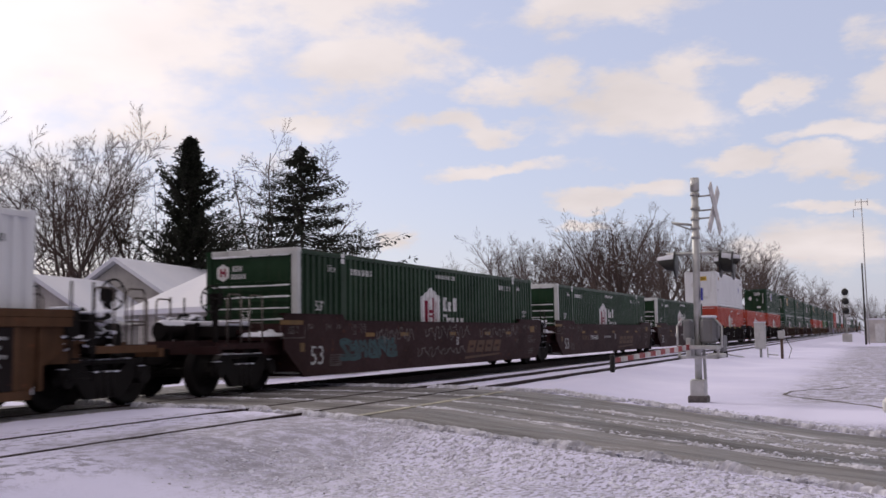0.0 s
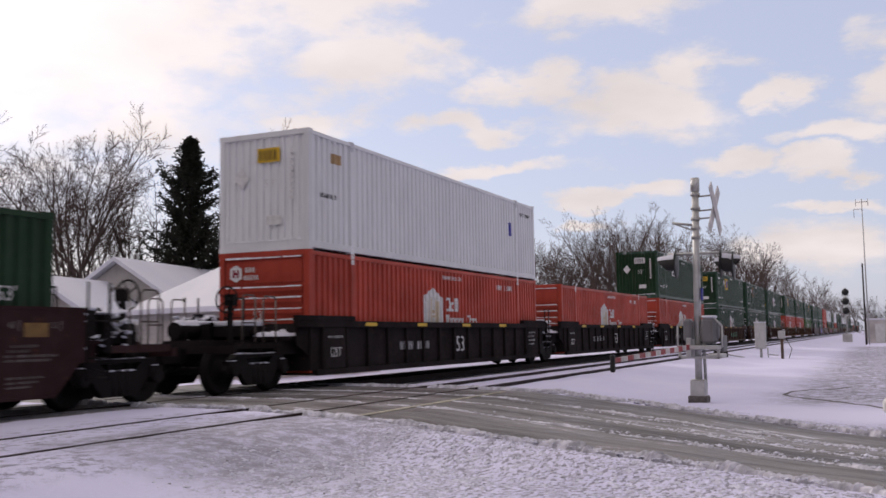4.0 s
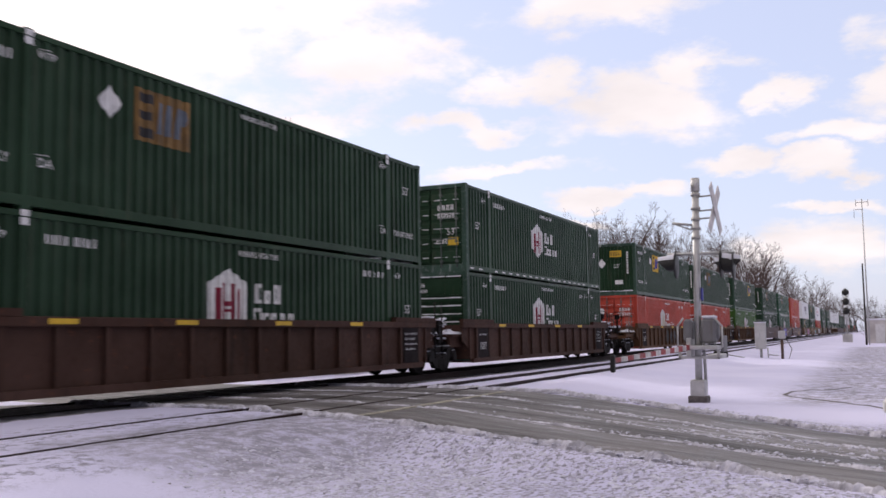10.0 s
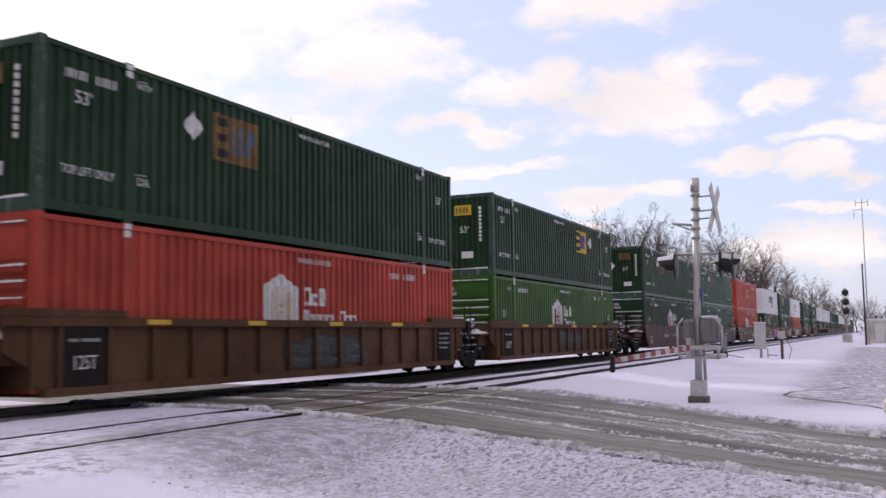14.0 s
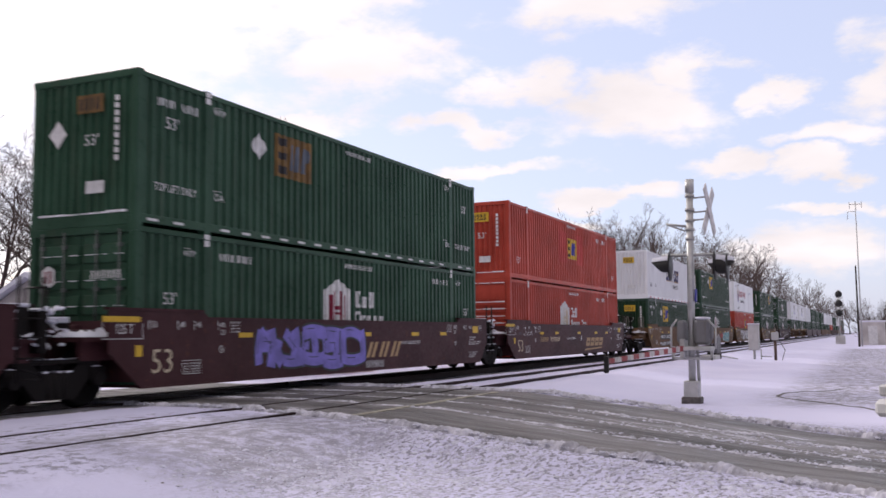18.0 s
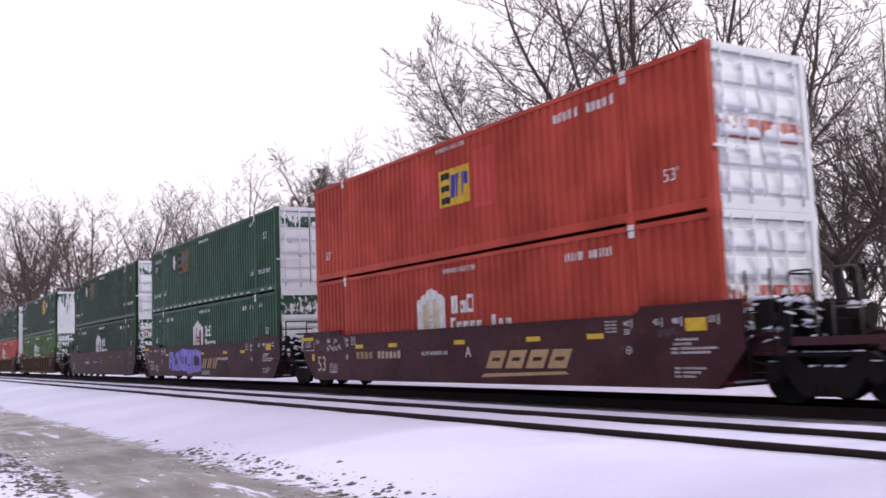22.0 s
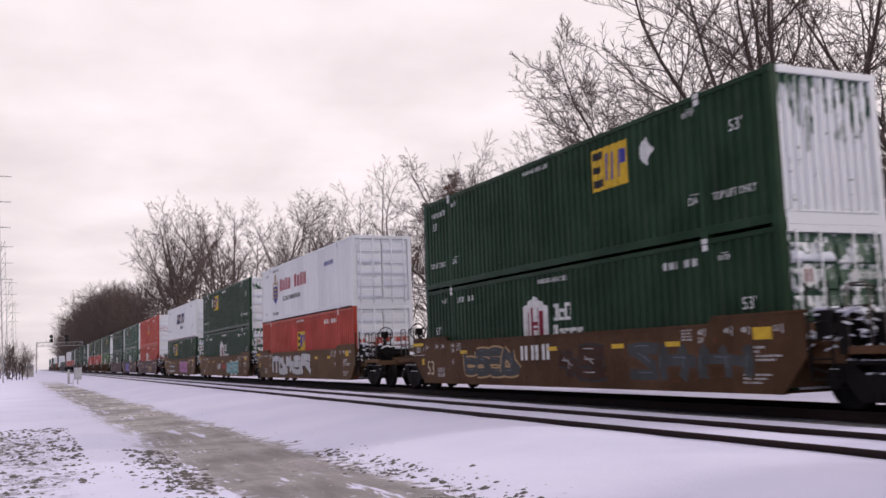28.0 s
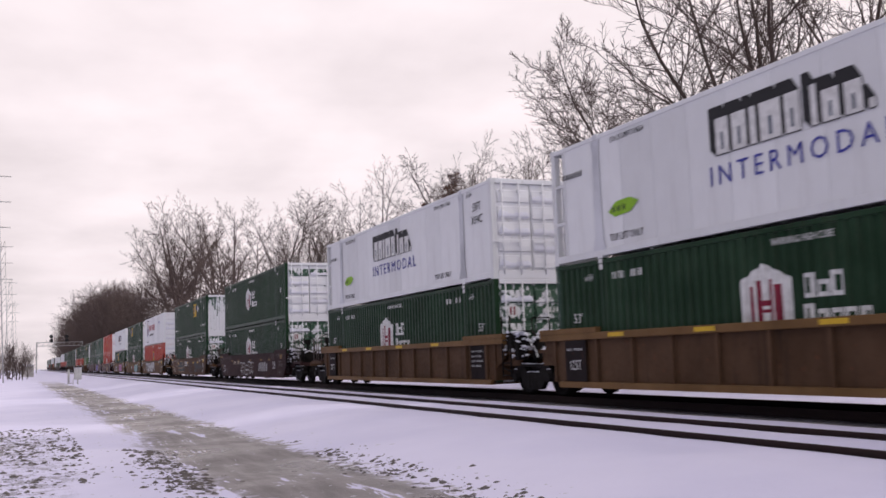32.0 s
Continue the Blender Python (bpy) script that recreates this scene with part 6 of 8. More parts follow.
def bar_set(parent, x0, z0, w, h, n, seed, tall):
    """Large plain bars, each a part of its own."""
    rnd = random.Random(seed)
    step = w / n
    for i in range(n):
        a = x0 + i * step
        if tall[i] < 0.3:
            flat(parent, "marking", rect(a, a + step * 0.3, z0, z0 + h * tall[i]), "decal")
        else:
            part("marking", hollow(bmesh.new(), a, a + step * rnd.uniform(0.74, 0.84), z0, z0 + h * tall[i], step * 0.25, FACE), M["decal"], parent)


def house_mark(c, colour, hexa=False, inc=False):
    """White house-shaped emblem with bars, and two rows of plain bars for the name."""
    x0, x1 = (6.55, 7.85) if not inc else (6.15, 7.5)
    xm = (x0 + x1) / 2
    z0 = 0.92 if hexa else 0.6
    out = [(x0, z0 + (0.33 if hexa else 0)), (xm, z0), (x1, z0 + (0.33 if hexa else 0)), (x1, 1.93), (xm, 2.26), (x0, 1.93)] if hexa else \
        [(x0, z0), (x1, z0), (x1, 1.95), (xm, 2.25), (x0, 1.95)]
    e = flat(c, "emblem", out, "decal", label="white house-shaped emblem")
    inner = "crimson" if not inc else "cream"
    bm = bmesh.new()
    y = FACE - 0.003
    for a, b in ((-0.4, -0.26), (-0.2, -0.1), (0.1, 0.2), (0.26, 0.4)):
        poly(bm, rect(xm + a, xm + b, 1.1 if hexa else 0.8, 1.85 if abs(a + b) > 0.5 else 1.95), y)
    poly(bm, rect(xm - 0.1, xm + 0.1, 1.36, 1.42), y - 0.001)
    poly(bm, rect(xm - 0.1, xm + 0.1, 1.48, 1.58), y - 0.001)
    part("emblem_stripe", bm, M[inner], e)
    xt = x1 + 0.28
    bar_set(c, xt, 1.56, 0.95 if not inc else 1.0, 0.42, 3, 5, (1.0, 0.68, 1.0))
    bar_set(c, xt - 0.05, 1.1, 1.55 if not inc else 2.5, 0.36, 5 if not inc else 9, 6, (1.0, 0.72, 0.72, 0.72, 0.72, 0.2, 1.0, 0.72, 0.72))
    mark(c, "WARNING HIGH CUBE", 0.13, 8.2, 2.58)
    if not inc:
        bar_row(c, 2.45, 2.38, 1.15, 0.17, 9, seed=7)
        arrowed(c, "WTP", 0.12, 1.5, 2.45)
        arrowed(c, "WTP", 0.12, L - 1.5, 2.45)
    else:
        bar_row(c, 12.1, 2.38, 1.5, 0.18, 10, seed=8)
    for x in (() if inc else (0.95, L - 0.9)):
        mark(c, "53'", 0.24, x, 1.55)
    if not inc and not hexa:
        bar_row(c, 12.75, 2.38, 1.15, 0.17, 9, seed=9)


def panel_plate(c, x0, z0, w, h, ground="yellow", y=FACE):
    ink = "slate" if ground == "dullyellow" else "blue"
    p = flat(c, "emblem_panel", rect(x0, x0 + w, z0, z0 + h), ground, y, "rectangular emblem panel")
    bm = bmesh.new()
    y -= 0.003
    k = w / 1.5
    for r in ((0.08, 0.5, 0.74, 0.92), (0.08, 0.44, 0.42, 0.58), (0.08, 0.5, 0.08, 0.26)):
        poly(bm, rect(x0 + r[0] * k, x0 + r[1] * k, z0 + r[2] * h, z0 + r[3] * h), y)
    part("emblem_stripe", bm, M["blackmark"], p)
    bm = bmesh.new()
    for a, b in ((0.56, 0.70), (0.78, 0.92), (1.06, 1.18)):
        poly(bm, [(x0 + a * k, z0 + 0.2 * h), (x0 + b * k, z0 + 0.2 * h), (x0 + (b + 0.05) * k, z0 + 0.82 * h), (x0 + (a + 0.05) * k, z0 + 0.82 * h)], y)
    poly(bm, [(x0 + 1.24 * k, z0 + 0.82 * h), (x0 + 1.22 * k, z0 + 0.48 * h), (x0 + 1.36 * k, z0 + 0.5 * h), (x0 + 1.42 * k, z0 + 0.65 * h), (x0 + 1.36 * k, z0 + 0.82 * h)], y)
    part("emblem_stripe", bm, M[ink], p)


def panel_mark(c, ground="yellow", right=False, centre=False):
    if centre:
        for a, b in ((6.1, 7.35), (8.9, 9.85)):
            flat(c, "paint_patch", rect(a, b, 1.05, 2.4), "patchred", FACE, "brighter red repainted patch")
        panel_plate(c, 7.45, 1.25, 1.35, 0.9, ground, FACE - 0.003)
        bar_row(c, 12.0, 2.35, 1.9, 0.2, 9, seed=3)
        mark(c, "WARNING HIGH CUBE", 0.12, 8.0, 2.66)
    else:
        x0 = L - 5.95 if right else 4.45
        panel_plate(c, x0, 1.55, 1.5, 0.98, ground)
        xd = L - 3.8 if right else 3.82
        flat(c, "diamond_sign", [(xd - 0.27, 2.1), (xd, 1.78), (xd + 0.27, 2.1), (xd, 2.42)], "decal", label="white diamond sign")
        mark(c, "WARNING HIGH CUBE", 0.12, 8.2 if not right else 7.6, 2.6)
        for x in (2.4, L - 2.3):
            arrowed(c, "WTP", 0.13, x, 2.52)
            arrowed(c, "DA", 0.16, x, 0.76)
        bar_row(c, 0.6, 2.32, 1.15, 0.17, 9, seed=4)
        mark(c, "TOP LIFT ONLY", 0.16, L - 1.1, 0.75)
        mark(c, "TOP LIFT ONLY", 0.16, 1.08, 0.75)
    for x in (0.95, L - 0.95):
        mark(c, "53'", 0.24, x, 2.0 if not centre else 0.72)


def slant_mark(c):
    for dx, mat, y in ((0.06, "goldmark", FACE), (0.0, "navy", FACE - 0.003)):
        for k in range(5):
            a = 5.75 + dx + 0.84 * k
            part("marking", hollow(bmesh.new(), a, a + (0.7 if k not in (2,) else 0.34), 1.38 - dx, 2.16 - dx, 0.2 if k != 2 else 0.17, y, 0.35), M[mat], c)
    mark(c, "INTERMODAL", 0.28, 8.75, 0.98, "blackmark")
    mark(c, "53ft", 0.26, 0.95, 0.85, "blackmark")
    for x in (1.9, L - 2.2):
        arrowed(c, "WTP", 0.14, x, 2.45, "blackmark")
        arrowed(c, "DA", 0.16, x + 0.4, 0.85, "blackmark")
    for i in range(14):
        x = 0.5 + i * 1.14
        flat(c, "reflector", rect(x, x + 0.36, 0.05, 0.13), "redmark")


def block_mark(c):
    for x, w, h in ((6.2, 0.4, 0.7), (6.66, 0.42, 0.7), (7.14, 0.2, 0.7), (7.4, 0.56, 0.7), (8.02, 0.38, 0.7), (8.62, 0.17, 0.7), (8.86, 0.4, 0.54), (9.34, 0.4, 0.54), (9.82, 0.15, 0.16)):
        z = 1.53
        flat(c, "block_shade", [(x - 0.16, z + 0.12), (x, z - 0.02), (x + w, z - 0.02), (x + w, z + h), (x + w - 0.16, z + h + 0.24), (x - 0.16, z + h + 0.24)], "blackmark")
        flat(c, "block_face", rect(x + 0.015, x + w - 0.015, z, z + h), "decal", FACE - 0.003)
        if w > 0.3:
            flat(c, "block_slot", rect(x + w * 0.42, x + w * 0.58, z + h * 0.12, z + h * 0.6), "slate", FACE - 0.006)
    part("lettering", lettering("INTERMODAL", 0.4, 1.38), M["blue"], c).location = (8.15, FACE, 1.12)
    flat(c, "leaf_emblem", [(2.45, 1.0), (2.7, 0.86), (3.3, 0.9), (3.62, 1.1), (3.3, 1.22), (2.75, 1.2)], "leafgreen", label="green leaf-shaped emblem")
    bar_row(c, 2.6, 0.97, 0.6, 0.14, 3, "blackmark", FACE - 0.003, 4)
    mark(c, "TOP LIFT ONLY", 0.17, 3.1, 0.4, "blackmark")
    mark(c, "TOP LIFT ONLY", 0.17, 12.6, 0.4, "blackmark")
    mark(c, "STACK LIMIT 3 HIGH", 0.13, 12.7, 2.62, "blackmark")
    mark(c, "STACK LIMIT 3 HIGH", 0.13, 3.3, 2.62, "blackmark")
    mark(c, "53FT", 0.26, 15.2, 2.2, "blackmark")
    mark(c, "XHC", 0.26, 15.2, 1.82, "blackmark")
    arrowed(c, "WTP", 0.13, 14.7, 2.6, "blackmark")
    bar_row(c, 0.55, 2.05, 0.9, 0.14, 8, "blackmark", seed=12)
    for x in (LIFT, L - LIFT):
        flat(c, "post_cover", [(x - 0.28, 0.18), (x + 0.28, 0.18), (x + 0.16, 0.5), (x + 0.14, 2.5), (x + 0.2, 2.74), (x - 0.2, 2.74), (x - 0.14, 2.5), (x - 0.16, 0.5)], "greypaint", -W / 2 - 0.0025, "pale grey post cover")


def crest_mark(c):
    flat(c, "shield_emblem", [(2.75, 1.1), (3.1, 0.9), (3.45, 1.1), (3.5, 1.75), (3.1, 1.85), (2.7, 1.75)], "blue", label="blue shield emblem with gold trim")
    for i, (x, z, w, h) in enumerate(((2.55, 1.15, 0.13, 0.9), (3.52, 1.15, 0.13, 0.9), (2.85, 1.9, 0.5, 0.16), (2.95, 2.1, 0.3, 0.34))):
        flat(c, "emblem_trim", rect(x, x + w, z, z + h), "goldmark", FACE - 0.002)
    for i in range(3):
        flat(c, "emblem_trim", rect(2.85, 3.35, 1.2 + 0.2 * i, 1.28 + 0.2 * i), "yellow", FACE - 0.003)
    bar_row(c, 4.1, 1.5, 5.2, 0.62, 9, "redmark", seed=15)
    mark(c, "GLOBAL TRANSPORTATION", 0.24, 6.4, 1.05, "blackmark")
    mark(c, "TOP LIFT ONLY", 0.17, 3.1, 0.36, "blackmark")
    mark(c, "STACK LIMIT 3 HIGH", 0.13, 3.2, 2.62, "blackmark")
    arrowed(c, "WTP", 0.15, 1.35, 2.45, "blackmark")
    mark(c, "53'", 0.17, 1.0, 0.4, "blackmark")
    bar_row(c, 12.2, 2.0, 1.4, 0.2, 8, "blue", seed=16)


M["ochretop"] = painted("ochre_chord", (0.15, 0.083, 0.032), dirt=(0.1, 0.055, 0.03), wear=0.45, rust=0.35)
M["rime"] = snow_caked("rimed_rubber", (0.02, 0.019, 0.019), 0.45)
M["frost"] = plain("frost", (0.74, 0.75, 0.77), 0.8, 0, 0.15)
M["navy"] = plain("navy_marking", (0.02, 0.025, 0.10), 0.5)
M["patchred"] = painted("red_patch", (0.43, 0.062, 0.052), dirt=(0.38, 0.05, 0.05), wear=0.4)
M["greypaint"] = painted("grey_paint", (0.46, 0.47, 0.50), dirt=(0.3, 0.3, 0.3), wear=0.25)
SAID = {"house": "with a white house emblem", "househex": "with a white six-sided emblem", "houseinc": "with a white house emblem",
        "panel": "with a yellow emblem panel", "panelw": "with a white emblem panel", "panelf": "with a faded brownish emblem panel", "panelr": "with a yellow emblem panel", "panelc": "with a yellow emblem on a bright red patch",
        "slant": "with slanted navy lettering bars", "block": "with black block lettering", "crest": "with a shield emblem and red lettering", "": "without lettering"}
NAMED = {"green": "dark green", "green2": "green", "lime": "bright green", "red": "red", "white": "white"}


def post_mat(colour, mat, left, snow, detail, near, first):
    """Corner posts: bare metal frames, scuffed front posts, a snowy far post at the rear."""
    if near and first and left == "alu":
        return M["dirtywhite"]
    if near and first and detail and colour == "green":
        return M["scuffed"]
    if snow and first and not near:
        return M["caked_" + {"lime": "green", "green2": "green"}.get(colour, colour)]
    return mat


def container(u, level, colour, logo, left, right, snow=True, detail=True, dashes=False):
    ribbed = logo not in ("block", "crest")
    c = thing("shipping_container", f"{NAMED[colour]} {'corrugated' if ribbed else 'smooth'} container {SAID[logo]}" if detail else
              f"{NAMED[colour]} corrugated shipping container far along the train", "container", (u, 0, DECK + level * H), group="containers on the train")
    if ribbed:
        FOLDED.add(c.name)
    mat = M[colour]
    turn = pose(L, 0, 0, 0, 0, 180)
    wall = shared("ribbed_wall", ribbed_wall) if ribbed else shared("smooth_wall", smooth_wall)
    if logo == "block":
        wall = shared("smooth_wall_short", smooth_wall_short)
    part("side_wall", wall, mat, c)
    part("side_wall", wall, mat, c).matrix_local = pose(0, 0, 0) @ Matrix.Diagonal((1, -1, 1, 1))
    gap = 0.46 if logo == "block" else 0.0
    for i in range(0 if ribbed else 13):
        part("wall_panel", shared("wall_panel", wall_panel), mat, c).matrix_local = pose(0.16 + gap + i * (L - 0.32 - gap) / 13, 0, 0) @ Matrix.Diagonal(((L - 0.32 - gap) / (L - 0.32), 1, 1, 1))
    if gap:
        for s in (1, -1):
            part("front_frame", shared("front_frame", front_frame), mat, c).matrix_local = Matrix.Diagonal((1, s, 1, 1))
    for m in (Matrix(), turn):
        part("top_rail", shared("top_rail", rail_beam(H - 0.13, H - 0.03)), mat, c).matrix_local = m
        part("bottom_rail", shared("bottom_rail", rail_beam(0.045, 0.21)), mat, c).matrix_local = m
        for flip in (1, -1):
            pm = m @ Matrix.Diagonal((1, 1, 1, 1)) if flip == 1 else m @ pose(L, 0, 0) @ Matrix.Diagonal((-1, 1, 1, 1))
            part("corner_post", shared("corner_post", corner_post), post_mat(colour, mat, left, snow, detail, m == Matrix(), flip == 1), c).matrix_local = pm
            part("lift_post", shared("lift_post", lift_post), mat, c).matrix_local = pm
            if detail and m == Matrix():
                part("casting_mark", shared("casting_mark", casting_mark), M["decal"] if colour != "white" else M["greypaint"], c).matrix_local = pm
    part("roof", shared("roof_sheet", roof_sheet), mat, c)
    for kind, m, caked in ((left, Matrix(), False), (right, turn, snow)):
        tone = {"lime": "green", "green2": "green"}.get(colour, colour)
        skin = M["snow_" + tone] if caked else mat
        frame_mat = M["dirtywhite"] if kind == "alu" else (M["snow_" + tone] if caked else M["scuffed"] if detail and colour == "green" else mat)
        part("end_sill", shared("end_sill", end_sill), frame_mat, c).matrix_local = m
        part("end_header", shared("end_header", end_header), frame_mat, c).matrix_local = m
        if kind == "door":
            for s in (-1, 1):
                leaf = part("door", shared(f"door_leaf{s}", door_leaf(s)), M[("swept_" if level == 0 and tone == "green" else "snow_") + tone] if caked else mat, c, "snow-caked door" if caked else "")
                leaf.matrix_local = m
                for i in range(5 if detail else 0):
                    thick = caked and (i != 2 if colour == "red" else colour == "white" or (level == 1 and i != 4))
                    pn = part("door_panel", shared(f"door_panel{s}", door_panel(s)), M[("caked_" if thick else "swept_") + tone] if caked else mat, leaf)
                    pn.location = (0, 0, 0.3 + i * 0.475)
                    if not caked:
                        part("frost_line", shared(f"door_frost{s}", door_frost(s)), M["frost"], leaf).location = (0, 0, 0.3 + i * 0.475)
                    if caked and (i + s + level) % 3 and not (level == 0 and tone == "green" and i == 3):
                        part("snow_lip", shared(f"snow_lip{s}", snow_lip(s)), M["snow"], leaf).location = (0, 0, 0.3 + i * 0.475)
            for y in (-0.95, -0.4, 0.4, 0.95):
                part("lock_rod", shared(f"lock_rod{y}", lock_rod(y)), M["caked_" + tone] if caked else M["rod"], c).matrix_local = m
        elif kind == "ribbed":
            part("end_wall", shared("end_ribbed", end_ribbed), M["drip_" + tone] if caked else mat, c, "snow-caked end wall" if caked else "").matrix_local = m @ pose(0.56 if gap and not caked else 0, 0, 0)
            if detail and not gap:
                part("frost_line", shared("frost2", frost_line(0.235)), M["frost"], c).matrix_local = m
        else:
            part("end_wall", shared("end_nose", end_nose), M["swept_" + tone] if caked else skin, c).matrix_local = m
            for i in range(7) if detail else (4, 5, 6):
                z = 0.28 + 0.262 * i
                part("end_slat", shared(f"nose_slat{i}", nose_slat(z)), M["caked_" + tone] if caked else mat, c).matrix_local = m
                if detail and i > 2:
                    part("frost_line", shared(f"frost{i}", frost_line(z + 0.17)), M["frost"], c).matrix_local = m
            part("frost_line", shared("frost9", frost_line(H - 0.17)), M["frost"], c).matrix_local = m
        if not detail:
            continue
        face = m @ pose(-0.02, 0, 0, 0, 0, -90)
        if kind in ("nose", "alu") and not caked:
            ob = flat(c, "emblem", [(-0.95, 2.26), (-0.78, 2.17), (-0.61, 2.26), (-0.61, 2.5), (-0.78, 2.59), (-0.95, 2.5)], "decal", 0.0)
            ob.matrix_local = face
            part("emblem_stripe", boxes((-0.87, -0.81, -0.004, -0.002, 2.28, 2.48), (-0.75, -0.69, -0.004, -0.002, 2.28, 2.48), (-0.81, -0.75, -0.004, -0.002, 2.35, 2.41)), M["crimson"], c).matrix_local = face
            bar_row(c, -0.5, 2.4, 0.3, 0.14, 3, y=0.0, seed=3).matrix_local = face
            bar_row(c, -0.54, 2.22, 0.44, 0.13, 5, y=0.0, seed=4).matrix_local = face
            ob = mark(c, "53'", 0.2, 0, 0, y=0)
            ob.matrix_local = face @ pose(-0.1, -0.02, 1.36)
        elif kind == "ribbed" and not caked and not gap:
            ob = flat(c, "emblem_panel", rect(-0.15, 0.5, 2.15, 2.5), "decal" if logo == "panelw" else "dullyellow" if logo == "panelf" else "yellow", 0.0)
            ob.matrix_local = face
            bar_row(c, -0.1, 2.2, 0.54, 0.25, 4, "blackmark", -0.003, 5).matrix_local = face
            ob = flat(c, "diamond_sign", [(-0.85, 1.8), (-0.62, 1.53), (-0.4, 1.8), (-0.62, 2.07)], "decal", 0.0)
            ob.matrix_local = face
            mark(c, "53'", 0.22, 0, 0, y=0).matrix_local = face @ pose(0.22, 0, 1.62)
            ob = flat(c, "plate", rect(0.1, 0.55, 0.62, 0.85), "decal", 0.0)
            ob.matrix_local = face
            bm = bmesh.new()
            for i in range(9):
                poly(bm, rect(0.78, 0.88, 1.2 + i * 0.14, 1.3 + i * 0.14), 0)
            part("marking", bm, M["decal"], c).matrix_local = face
        elif kind == "door" and level == 0 and colour in ("green", "green2"):
            ob = flat(c, "emblem", [(-0.92, 1.85), (-0.76, 1.77), (-0.6, 1.85), (-0.6, 2.12), (-0.76, 2.2), (-0.92, 2.12)], "decal", -0.02)
            ob.matrix_local = face
            part("emblem_stripe", boxes((-0.84, -0.79, -0.026, -0.024, 1.87, 2.1), (-0.73, -0.68, -0.026, -0.024, 1.87, 2.1)), M["crimson"], c).matrix_local = face
            bar_row(c, 0.3, 1.92, 0.75, 0.17, 6, y=-0.02, seed=4).matrix_local = face
        elif kind == "door" and not caked:
            ob = flat(c, "emblem", [(-0.85, 1.85), (-0.7, 1.77), (-0.55, 1.85), (-0.55, 2.12), (-0.7, 2.2), (-0.85, 2.12)], "decal", -0.01)
            ob.matrix_local = face
            bar_row(c, 0.3, 2.02, 0.62, 0.2, 4, y=-0.01, seed=3).matrix_local = face
            bar_row(c, 0.3, 1.76, 0.62, 0.2, 6, y=-0.01, seed=4).matrix_local = face
            mark(c, "53'", 0.22, 0, 0, y=0).matrix_local = face @ pose(0.78, -0.01, 1.3)
            flat(c, "warning_sign", rect(0.66, 1.02, 0.86, 1.12), "yellow", -0.01).matrix_local = face
            bar_row(c, 0.25, 0.92, 0.4, 0.18, 4, y=-0.01, seed=9).matrix_local = face
    if detail and dashes:
        for i in range(22):
            x = 0.3 + i * 0.72
            if abs(x + 0.15 - LIFT) > 0.3 and abs(x + 0.15 - L + LIFT) > 0.3:
                flat(c, "reflector", rect(x, x + 0.3, 0.09, 0.14), "decal")
    if detail and colour == "white" and not logo:
        flat(c, "blue_sign", rect(L - 2.75, L - 2.45, 1.5, 2.0), "blue", label="small blue sign")
        flat(c, "placard", rect(1.0, 1.5, 2.2, 2.45), "goldmark", label="worn yellowish placard")
        bar_row(c, L - 1.6, 2.35, 1.1, 0.14, 9, "blackmark", seed=5)
        bar_row(c, 0.5, 1.3, 0.8, 0.12, 7, "blackmark", seed=6)
    if detail:
        if logo in ("house", "househex", "houseinc"):
            house_mark(c, colour, logo == "househex", logo == "houseinc")
        elif logo.startswith("panel"):
            panel_mark(c, "decal" if logo == "panelw" else "dullyellow" if logo == "panelf" else "yellow", logo == "panelr", logo == "panelc")
        elif logo == "slant":
            slant_mark(c)
        elif logo == "block":
            block_mark(c)
        elif logo == "crest":
            crest_mark(c)
    return c


# ---- well cars ----
SIDE = -1.45


def plate_smooth():
    bm = bmesh.new()
    out = [(0.05, 0.28), (L - 0.05, 0.28), (L + 0.55, 0.92), (L + 0.55, 1.70), (L - 1.75, 1.70), (L - 1.95, 1.56), (1.95, 1.56), (1.75, 1.70), (-0.75, 1.70), (-0.75, 0.92)]
    prism(bm, out, SIDE, SIDE + 0.04)
    return bm


def chord_smooth():
    return boxes((1.9, L - 1.9, SIDE - 0.015, SIDE + 0.13, 1.53, 1.575), (-0.75, 1.78, SIDE - 0.015, SIDE + 0.13, 1.67, 1.715), (L - 1.78, L + 0.55, SIDE - 0.015, SIDE + 0.13, 1.67, 1.715),
                 (0.05, L - 0.05, SIDE - 0.012, SIDE + 0.1, 0.28, 0.32))


def plate_ribbed():
    bm = bmesh.new()
    out = [(0.15, 0.28), (L - 0.15, 0.28), (L + 0.1, 0.75), (L + 0.55, 1.0), (L + 0.55, 1.55), (-0.6, 1.55), (-0.6, 1.0), (-0.1, 0.75)]
    prism(bm, out, SIDE + 0.10, SIDE + 0.14)
    return bm


def chord_ribbed():
    bm = boxes((-0.7, L + 0.65, SIDE, SIDE + 0.14, 1.40, 1.56), bevel=0.012)
    for r in ((-0.7, 1.9, SIDE - 0.004, SIDE + 0.14, 1.56, 1.68), (L - 1.9, L + 0.65, SIDE - 0.004, SIDE + 0.14, 1.56, 1.68), (0.15, L - 0.15, SIDE + 0.02, SIDE + 0.14, 0.28, 0.42)):
        box(bm, *r)
    return bm


def rib():
    bm = bmesh.new()
    prism(bm, [(-0.05, 0.42), (0.05, 0.42), (0.05, 1.40), (-0.05, 1.40)], SIDE + 0.02, SIDE + 0.1)
    return bm


